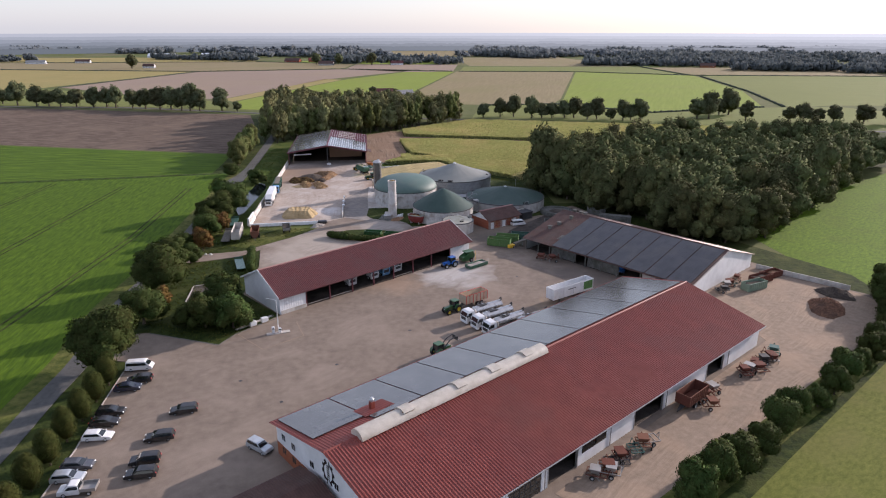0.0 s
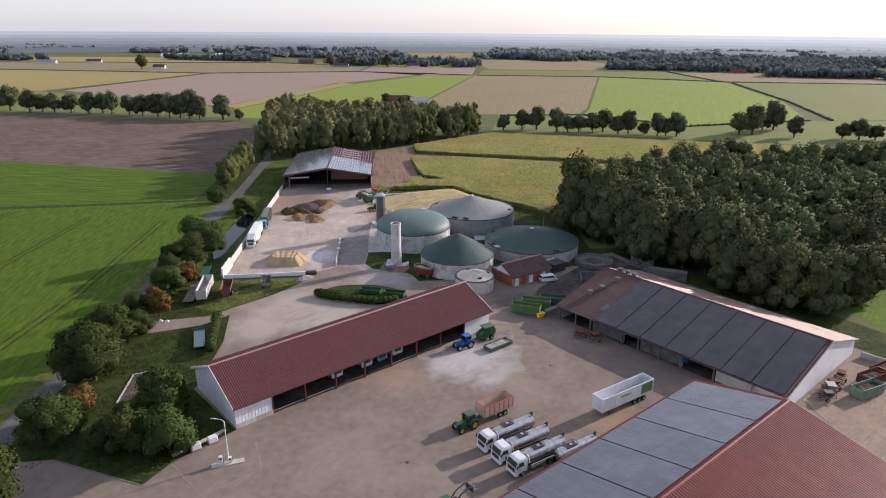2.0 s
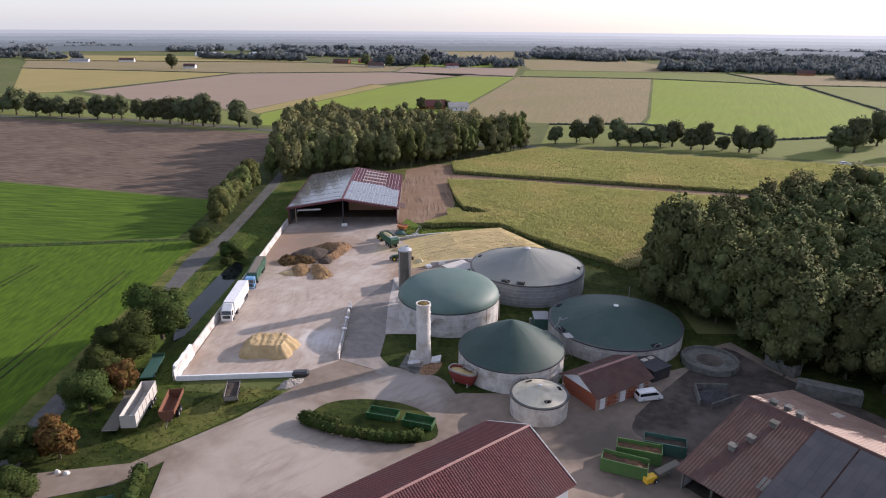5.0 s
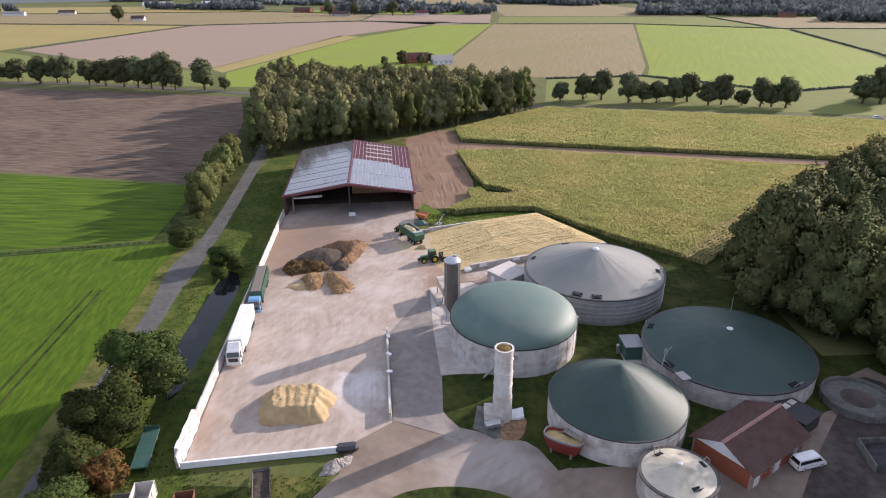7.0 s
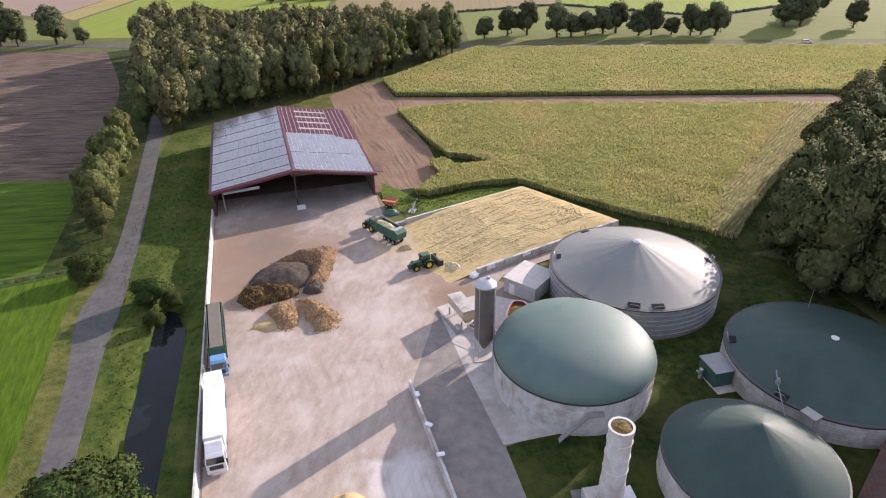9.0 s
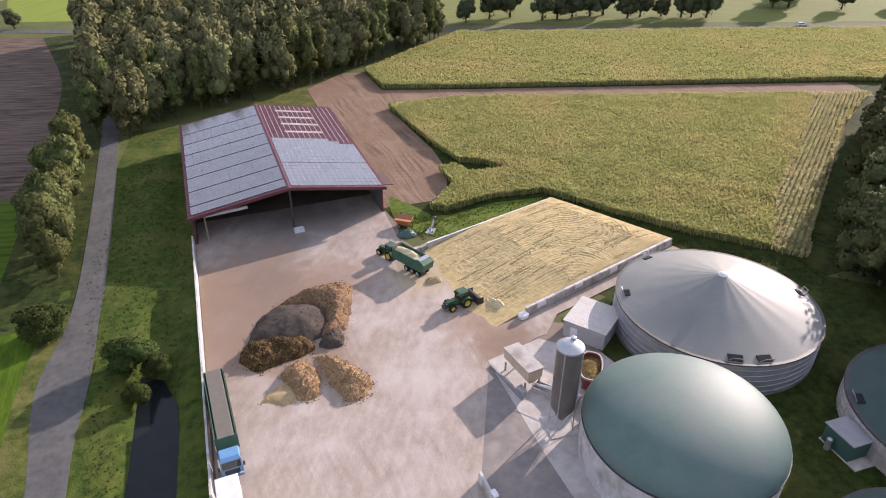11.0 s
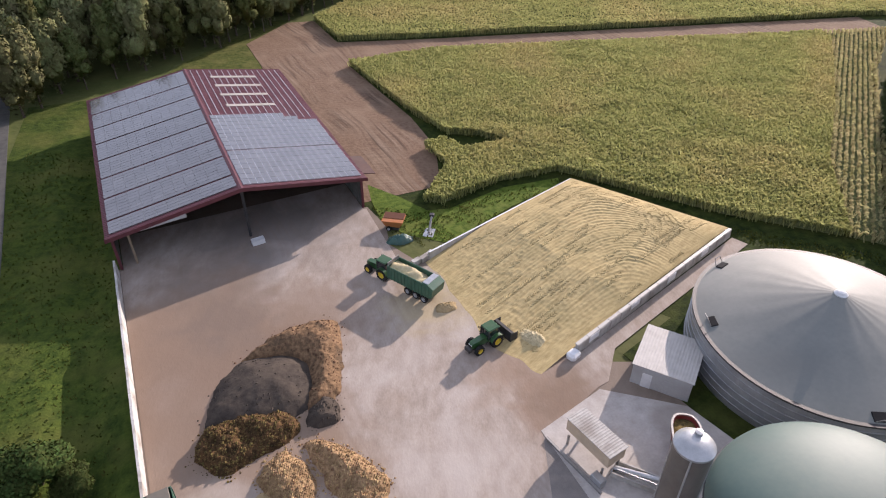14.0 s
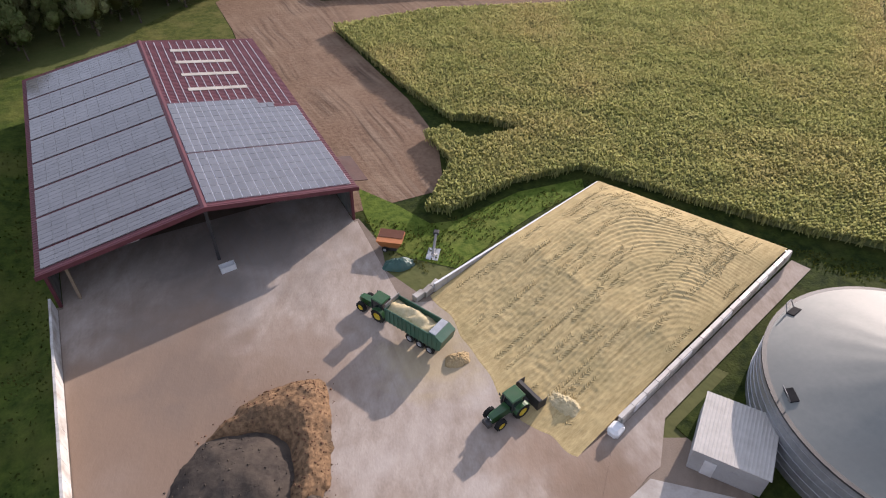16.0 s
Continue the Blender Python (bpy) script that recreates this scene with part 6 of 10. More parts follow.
def dumped_heap(name, outline, h, steep, material, label, seed, rough=0.3, crown=0.0, clods=400, step=0.28, z=0.03):
    """A tipped heap over an uneven outline: slopes of one steepness up to a lumpy top."""
    mx, my = sum(q[0] for q in outline) / len(outline), sum(q[1] for q in outline) / len(outline)
    outline = [(mx + (x - mx) * 0.87, my + 0.7 + (y - my) * 0.87) for x, y in outline]
    line = smooth_line(outline + outline[:1], 6)[:-1]
    line = [(x + 0.5 * noise.noise((x * 0.7, y * 0.7, seed)), y + 0.5 * noise.noise((x * 0.7, y * 0.7, seed + 5))) for x, y in line]
    cx, cy = sum(q[0] for q in line) / len(line), sum(q[1] for q in line) / len(line)
    xs_ = np.arange(min(q[0] for q in line) - step, max(q[0] for q in line) + 2 * step, step)
    ys_ = np.arange(min(q[1] for q in line) - step, max(q[1] for q in line) + 2 * step, step)
    X, Y = np.meshgrid(xs_, ys_)
    near, hit = np.full(X.shape, 1e9), np.zeros(X.shape, bool)
    for (xa, ya), (xb, yb) in zip(line, line[1:] + line[:1]):
        dx, dy = xb - xa, yb - ya
        t = np.clip(((X - xa) * dx + (Y - ya) * dy) / (dx * dx + dy * dy + 1e-9), 0, 1)
        near = np.minimum(near, np.hypot(X - xa - t * dx, Y - ya - t * dy))
        if ya != yb:
            hit ^= ((ya > Y) != (yb > Y)) & (X < dx * (Y - ya) / dy + xa)
    b = B()
    rng = random.Random(seed)
    index = {}
    for j in range(X.shape[0]):
        for i in range(X.shape[1]):
            x, y, d = float(X[j, i]), float(Y[j, i]), float(near[j, i])
            if not hit[j, i] and d > step * 1.5:
                continue
            lump = noise.noise((x * 0.45, y * 0.45, seed)) + 0.5 * noise.noise((x * 1.2, y * 1.2, seed + 1)) + 0.45 * noise.noise((x * 2.6, y * 2.6, seed + 2)) + 0.3 * noise.noise((x * 5, y * 5, seed + 3))
            zz = -0.05
            if hit[j, i]:
                full = h * (1 + crown * noise.noise((x * 0.22, y * 0.22, seed + 7)))
                zz = full * (1 - math.exp(-1.25 * steep * d / full)) + rough * lump * min(1.0, 0.25 + d * 0.6)
            index[j, i] = len(b.v)
            b.v.append((x - cx, y - cy, max(zz, -0.05)))
    for (j, i) in index:
        q = [(j, i), (j, i + 1), (j + 1, i + 1), (j + 1, i)]
        if all(k in index for k in q):
            b.f.append(tuple(index[k] for k in q))
    base = list(b.v)
    for _ in range(clods):
        px, py, pz = base[rng.randrange(len(base))]
        if pz < 0:
            if rng.random() < 0.6:
                continue
            spread = rng.uniform(1.0, 1.12)
            px, py, pz = px * spread, py * spread, 0.0
        q = 0.05 + 0.17 * rng.random() ** 3
        k = len(b.v)
        b.v += [(px + q * rng.uniform(0.6, 1.2) * dx, py + q * rng.uniform(0.6, 1.2) * dy, pz + q * rng.uniform(0.5, 1.0) * dz) for dx, dy, dz in ((1, 0, 0), (0, 1, 0), (-1, 0, 0), (0, -1, 0), (0, 0, 1), (0, 0, -1))]
        b.f += [(k + i, k + (i + 1) % 4, k + 4) for i in range(4)] + [(k + (i + 1) % 4, k + i, k + 5) for i in range(4)]
    return single(name, b, material, label, "heap", at=pose(cx, cy, z), smooth=True)


dumped_heap("grit_heap", [(-66.0, 270.2), (-65.2, 275), (-62.2, 280), (-58, 281), (-53, 279), (-51.6, 274), (-53.4, 269.4), (-58, 268.5), (-62, 268.8)], 2.5, 0.62, M["dark_heap"], "smooth dark grit heap against the compost", 2, 0.10, 0.25, 250)
dumped_heap("compost_heap", [(-61.5, 280.5), (-57, 284), (-52, 285.2), (-47.4, 284), (-48.3, 276), (-49.8, 270.5), (-53.2, 268), (-54.4, 270.5), (-53.3, 273.5), (-53.2, 277.4), (-56, 279.2)], 2.5, 1.0, M["compost"], "large brown compost heap with crumbly sides", 21, 0.30, 0.5, 700, 0.2)
dumped_heap("manure_heap", [(-54.4, 270.4), (-51.8, 271.6), (-50.4, 269.2), (-51.6, 266.8), (-54.6, 267.2)], 1.7, 1.3, M["dark_heap"], "dark clod of wet strawy manure", 13, 0.4, 0.3, 300, 0.2)
dumped_heap("manure_heap", [(-67.2, 267.3), (-66, 271), (-62.5, 272), (-59.5, 272), (-56, 271), (-54.6, 268), (-56.5, 266), (-60, 265), (-64.5, 264)], 1.7, 1.1, M["straw_dung"], "ragged heap of strawy manure", 3, 0.55, 0.5, 2600, 0.17)
dumped_heap("straw_heap", [(-61.2, 263), (-58.5, 265.7), (-56.2, 265), (-54.8, 260.5), (-55.5, 256.8), (-58.6, 256.8)], 1.6, 1.0, M["straw"], "loose pale straw heap", 4, 0.5, 0.5, 2400, 0.17)
dumped_heap("straw_heap", [(-56, 266.2), (-53.4, 266.2), (-48, 259.8), (-48.3, 256), (-51.4, 254.8), (-54, 259)], 1.65, 1.0, M["straw"], "loose pale straw heap beside another", 5, 0.5, 0.5, 2600, 0.17)
dumped_heap("chaff_spill", [(-63.8, 258), (-60.2, 261.6), (-57.6, 258.5), (-60, 256.6)], 0.4, 0.5, M["yellow_grain"], "pale spill of chaff before the straw heap", 17, 0.08, 0.2, 80)
heap("chaff_heap", -50.2, 216.6, 5.8, 4.9, 2.3, M["yellow_grain"], "yellow chaff heap with raked furrows", 6, 6, 0.05, 0.62, z=0.03, res=80, clods=60, square=0.9, furrow=0.06, lumps=0.3)
heap("muck_heap", 37.8, 206.8, 3.6, 2.8, 1.3, M["black_gap"], "black muck heap inside the bunker", 20, 7, 0.3, 0.2, z=0.02)
heap("compost_heap", 91.3, 138.0, 6.0, 4.0, 2.2, M["compost"], "long dark earth heap at the yard edge", 60, 8, 0.3, 0.2, z=0.02)
heap("compost_heap", 98.0, 146.0, 4.5, 3.0, 1.6, M["dark_heap"], "dark earth heap by the boundary wall", -45, 9, 0.3, 0.2, z=0.02)
heap("rubble_heap", -41.5, 203.2, 2.6, 1.2, 0.9, M["rubble"], "grey rubble heap on the verge", 40, 10, 0.5, 0.2, z=-0.06)
heap("chaff_spill", -33.8, 281.8, 1.5, 1.2, 0.7, M["yellow_grain"], "fresh chopped maize behind the trailer", 0, 11, 0.3, 0.2, z=0.02)

heap("straw_litter", -15.6, 212.4, 1.9, 3.4, 0.14, M["straw"], "brown straw litter beside the old silo", -20, 15, 0.5, 0.2, z=0.06)
# silage clamp
mound = B()
nu, nv = 260, 190
U, V_ = Vector((0.925, 0.380)), Vector((-0.38, 0.925))
O = Vector((-21.7, 268.8))
for j in range(nv + 1):
    for i in range(nu + 1):
        s, t = i / nu, j / nv
        front = -7.5 + 8.0 * abs(t - 0.25) + 1.2 * noise.noise((t * 7, 0.3, 2))
        uu = front + (37.2 - 6.0 * t - front) * s
        vv = 0.3 + 25.6 * t
        p_ = O + U * uu + V_ * vv
        rise = min(1.0, s / 0.42) ** 0.9
        edge_d = min(t, 1 - t) * 25.6
        lip = min(1.0, edge_d / 5.0)
        far = min(1.0, (1 - s) * 40 / 5.0)
        z = rise * (1.35 + 1.35 * (lip ** 0.7) * (far ** 0.7) * min(1, s / 0.6))
        back = (1 - s) * (37.2 - 6.0 * t - front)
        turn_in = 3.2 * math.log(math.exp(-(25.6 - vv) / 3.2) + math.exp(-(back + 2.0) / 3.2))
        wv = 40.0 + turn_in + 0.7 * noise.noise((uu * 0.05, vv * 0.12, 1))
        band = (wv / 1.1) % 1.0
        lane_no = int(wv / 1.1)
        rut = 0.5 - 0.5 * math.cos(4 * math.pi * band)
        worn = max(0.2, 0.6 + 0.9 * noise.noise((uu * 0.07, lane_no * 1.7, 8)))
        track = -0.10 * worn * rut + 0.15 * noise.noise((uu * 0.10, vv * 0.3, 5)) + 0.07 * noise.noise((uu * 0.5, vv * 1.2, 9)) + 0.06 * noise.noise((uu * 1.7, vv * 1.7, 2))
        z += track * min(1, s * 12) * min(1.0, 0.15 + lip * far)
        mound.v.append((p_.x, p_.y, max(0.05, z) if s > 0 else 0.02))
mound.f = [(j * (nu + 1) + i, j * (nu + 1) + i + 1, (j + 1) * (nu + 1) + i + 1, (j + 1) * (nu + 1) + i) for j in range(nv) for i in range(nu)]
clamp = thing("silage_clamp", -21.7, 268.8, 0.0, 0, "rolled mound of chopped yellow maize silage with tyre tracks", "silage")
mound.v = [(x + 21.7, y - 268.8, z) for x, y, z in mound.v]
part("rolled_mound", mound, M["silage"], clamp, smooth=True)
lugs = B()
rl = random.Random(77)


def lug(uu, vv, head):
    """One low bar of chopped maize pressed up between two tyre lugs."""
    t = (vv - 0.3) / 25.6
    front = -7.5 + 8.0 * abs(t - 0.25)
    s = (uu - front) / (37.2 - 6.0 * t - front)
    if not (0.03 < t < 0.97 and 0.05 < s < 0.97):
        return
    x, y, z = mound.v[round(t * nv) * (nu + 1) + round(s * nu)]
    ax, ay = U * math.cos(head) + V_ * math.sin(head), U * -math.sin(head) + V_ * math.cos(head)
    ln, wd, up = rl.uniform(0.22, 0.36), rl.uniform(0.05, 0.08), rl.uniform(0.015, 0.045)
    k = len(lugs.v)
    for a, c, dz in ((-1, -1, -0.04), (1, -1, -0.04), (1, 1, -0.04), (-1, 1, -0.04), (-0.8, 0, up), (0.8, 0, up)):
        q = ax * (a * ln) + ay * (c * wd)
        lugs.v.append((x + q.x, y + q.y, z + dz))
    lugs.f += [(k, k + 1, k + 5, k + 4), (k + 2, k + 3, k + 4, k + 5), (k + 1, k + 2, k + 5), (k + 3, k, k + 4)]


for no in range(31):
    vv = 0.7 + 0.82 * no + rl.uniform(-0.15, 0.15)
    for i in range(115):
        uu = -7.0 + 0.38 * i
        if noise.noise((uu * 0.11, no * 1.9, 6)) > 0.2:
            drift = 0.5 * noise.noise((uu * 0.06, no * 0.3, 1))
            for side in (-1, 1):
                lug(uu + side * 0.09, vv + drift + side * 0.17, side * 0.95)
for no in range(7):
    turn_r = 5.0 + 0.9 * no
    for i in range(int(turn_r * 2.9 / 0.4)):
        a = -1.5 + 0.4 * i / turn_r
        if noise.noise((a * 2.0, no * 1.3, 12)) > -0.1:
            for side in (-1, 1):
                rr = turn_r + side * 0.17
                lug(23.5 + rr * math.cos(a), 13.0 + rr * math.sin(a), a + math.pi / 2 + side * 0.95)
o = part("tyre_marks", lugs, M["silage"], clamp, "ridged tyre prints pressed into the silage")
o["kind"] = "stuff"
heap("silage_push", -25.6, 272.6, 1.5, 2.2, 0.9, M["fresh_chop"], "fresh silage pushed up by the loader", 30, 12, 0.3, 0.2, z=0.05)

# ---- vehicles ----
WHEELS = {}


def wheel_meshes(r, w, rim_key):
    """Tyre and rim meshes, axle along y."""
    key = (round(r, 3), round(w, 3), rim_key)
    if key not in WHEELS:
        t = B().lathe([(r * 0.56, -w / 2), (r * 0.9, -w / 2), (r, -w * 0.36), (r, w * 0.36), (r * 0.9, w / 2), (r * 0.56, w / 2)], 18, axis="y", caps=False)
        if r > 0.6:
            for k in range(14):
                a = 360 * k / 14
                t.at(pose(0, 0, 0, 0, a, 0)).box(r * 0.96, -w * 0.46, -0.04, r * 1.05, w * 0.02, 0.05)
                t.at(pose(0, 0, 0, 0, a + 13, 0)).box(r * 0.96, -w * 0.02, -0.04, r * 1.05, w * 0.46, 0.05)
            t.at(None)
        rim = B().lathe([(0.02, -w * 0.34), (r * 0.25, -w * 0.34), (r * 0.3, -w * 0.2), (r * 0.5, -w * 0.24), (r * 0.58, -w * 0.44), (r * 0.58, w * 0.44), (r * 0.5, w * 0.24), (r * 0.3, w * 0.2), (r * 0.25, w * 0.34), (0.02, w * 0.34)], 18, axis="y")
        WHEELS[key] = (t.mesh("tyre", M["tyre"], True), rim.mesh("rim", M[rim_key], True))
    return WHEELS[key]


def wheel(parent, x, y, r, w, rim_key="rim"):
    td, rd = wheel_meshes(r, w, rim_key)
    o = new("wheel", td)
    o.parent = parent
    o.matrix_basis = pose(x, y, r)
    part("rim", rd, None, o)
    return o


def loft_side(b, outline, half, inset_top, z_lo, z_hi):
    """A body from a side outline (x, z), narrower towards the top."""
    def y_at(z):
        t = max(0.0, min(1.0, (z - z_lo) / (z_hi - z_lo)))
        return half - inset_top * t
    b.loft([[(x, -y_at(z), z) for x, z in outline], [(x, y_at(z), z) for x, z in outline]])
    return b


def car(name, x, y, turn, paint, label, shape="wagon", group="parked cars", category="car"):
    c = thing(name, x, y, 0.0, turn, label, category, group)
    if shape == "van":
        L, W, roof, wr = 4.9, 0.95, 1.95, 0.33
        low = [(-2.42, 0.35), (-2.45, 0.95), (-2.36, 1.1), (2.0, 1.1), (2.42, 0.85), (2.45, 0.35)]
        top = [(-2.38, 1.1), (-2.28, 1.90), (-2.1, 1.97), (1.1, 1.97), (1.35, 1.88), (2.05, 1.1)]
        win = [(-2.2, 1.2), (-2.15, 1.72), (1.12, 1.72), (1.7, 1.2)]
    elif shape == "pickup":
        L, W, roof, wr = 5.2, 0.95, 1.8, 0.36
        low = [(-0.4, 0.4), (-0.4, 1.05), (1.6, 1.08), (2.5, 0.98), (2.6, 0.4)]
        top = [(-0.35, 1.05), (-0.25, 1.75), (0.0, 1.82), (0.9, 1.82), (1.1, 1.75), (1.75, 1.06)]
        win = [(-0.25, 1.15), (-0.18, 1.62), (0.95, 1.62), (1.45, 1.15)]
    else:
        tail = -2.2
        W, wr = 0.9, 0.33
        low = [(-2.25, 0.32), (-2.3, 0.62), (-2.22, 0.95), (0.9, 0.98), (2.05, 0.80), (2.28, 0.6), (2.25, 0.32)]
        if shape == "wagon":
            top = [(-2.2, 0.95), (-1.95, 1.38), (-1.65, 1.47), (0.0, 1.50), (0.35, 1.42), (1.15, 0.96)]
            win = [(-1.95, 1.0), (-1.78, 1.34), (0.2, 1.36), (0.85, 1.0)]
        elif shape == "suv":
            low = [(-2.2, 0.4), (-2.25, 0.7), (-2.18, 1.05), (0.9, 1.08), (2.0, 0.95), (2.2, 0.7), (2.18, 0.4)]
            top = [(-2.15, 1.05), (-2.0, 1.58), (-1.75, 1.68), (0.0, 1.70), (0.35, 1.62), (1.1, 1.06)]
            win = [(-1.95, 1.12), (-1.85, 1.52), (0.2, 1.54), (0.85, 1.12)]
        else:
            top = [(-1.75, 0.96), (-1.05, 1.40), (-0.6, 1.45), (0.1, 1.45), (0.4, 1.38), (1.15, 0.97)]
            win = [(-1.4, 1.0), (-0.95, 1.33), (0.25, 1.33), (0.85, 1.0)]
    zt = max(z for _, z in top)
    body = B()
    loft_side(body, low, W, 0.06, 0.3, 1.1)
    loft_side(body, [(px, pz) for px, pz in top], W - 0.05, 0.17, 1.0, zt)
    part("body", body, M[paint], c, smooth=False)
    for s in (-1, 1):
        g_ = B()
        yo = lambda z: s * (W - 0.05 - 0.17 * max(0.0, min(1.0, (z - 1.0) / (zt - 1.0))) + 0.012)
        g_.loft([[(px, yo(pz), pz) for px, pz in win], [(px, yo(pz) - s * 0.03, pz) for px, pz in win]])
        part("side_window", g_, M["glass"], c)
    # windscreen and rear window follow the outline's last and first slopes
    for (xa, za), (xb, zb), nm in ((top[-1], top[-2], "windscreen"), (top[0], top[1], "rear_window")):
        s = 1 if nm == "windscreen" else -1
        g_ = B()
        q = []
        for t in (0.12, 0.9):
            xx, zz = xa + (xb - xa) * t + s * 0.015, za + (zb - za) * t + 0.01
            hw = W - 0.12 - 0.17 * max(0.0, min(1.0, (zz - 1.0) / (zt - 1.0)))
            q.append((xx, zz, hw))
        (x0, z0, h0), (x1, z1, h1) = q
        g_.loft([[(x0, -h0, z0), (x0, h0, z0), (x1, h1, z1), (x1, -h1, z1)], [(x0 - s * 0.04, -h0, z0), (x0 - s * 0.04, h0, z0), (x1 - s * 0.04, h1, z1), (x1 - s * 0.04, -h1, z1)]])
        part(nm, g_, M["glass"], c)
    if shape == "pickup":
        part("load_bed", B().trough(-2.6, -1.0, 0.75, -0.45, 1.0, 1.25, 0.05), M["bare_steel"], c, "grey drop-side load bed")
        part("chassis", B().box(-2.4, -0.5, 0.4, 0.5, 0.5, 0.75), M["chassis"], c)
    xf, xr = max(p[0] for p in low), min(p[0] for p in low)
    for s in (-1, 1):
        part("headlight", B().box(xf - 0.16, s * (W - 0.26) - 0.17, 0.62, xf - 0.01, s * (W - 0.26) + 0.17, 0.78, 0.03), M["lamp_clear"], c)
        if shape != "pickup":
            part("tail_light", B().box(xr + 0.0, s * (W - 0.2) - 0.1, 0.72, xr + 0.14, s * (W - 0.2) + 0.1, 1.0, 0.02), M["tail_red"], c)
        part("mirror", B().box(0.85, s * (W + 0.1) - 0.1, 0.98, 1.0, s * (W + 0.1) + 0.1, 1.14, 0.03), M[paint], c)
        for xx in ((1.4, -1.38) if shape not in ("van", "pickup") else ((1.55, -1.45) if shape == "van" else (1.7, -1.6))):
            wheel(c, xx, s * (W - 0.12), wr, 0.22)
    part("bumper", B().box(xf - 0.06, -W + 0.1, 0.3, xf + 0.04, W - 0.1, 0.5, 0.03), M["plastic_dark"], c)
    return c


car("minibus", -57.7, 108.2, 8, "paint_white", "white minibus parked under the tree", "van", category="van")
for nm, x, y, turn, paint, text, shape in (
        ("car", -55.7, 103.6, 190, "paint_black", "black estate car on the yard", "wagon"), ("car", -56.5, 100.7, 10, "paint_dark_blue", "small dark car beside the hedge", "hatch"), ("car", -55.7, 92.9, 8, "paint_black", "black estate car by the kerb", "wagon"), ("car", -55.2, 89.8, 8, "paint_black", "black saloon car by the kerb", "hatch"),
        ("car", -54.3, 85.9, 6, "paint_white", "white estate car by the kerb", "wagon"), ("car", -53.6, 78.7, 6, "paint_grey", "dark grey estate car by the kerb", "wagon"), ("car", -53.5, 75.9, 6, "paint_silver", "silver estate car by the kerb", "wagon"), ("car", -43.5, 93.6, 195, "paint_black", "black estate car standing on its own", "wagon"),
        ("car", -44.4, 85.9, 193, "paint_black", "black estate car in the middle row", "wagon"), ("car", -44.1, 79.9, 192, "paint_black", "black car in the middle row", "suv"), ("car", -43.3, 76.9, 190, "paint_black", "black estate car in the middle row", "wagon"), ("car", -27.6, 83.3, -33, "paint_silver", "silver off-road car beside the workshop", "suv"), ("car", -52.6, 69.6, 6, "paint_dark_blue", "dark blue car by the kerb", "wagon")):
    car(nm, x, y, turn, paint, text, shape)
car("pickup", -50.6, 73.3, 190, "paint_white", "white double-cab pickup with a flat bed", "pickup")
car("delivery_van", 25.4, 204.9, 18, "paint_white", "white delivery van beside the brick house", "van", "", "van")


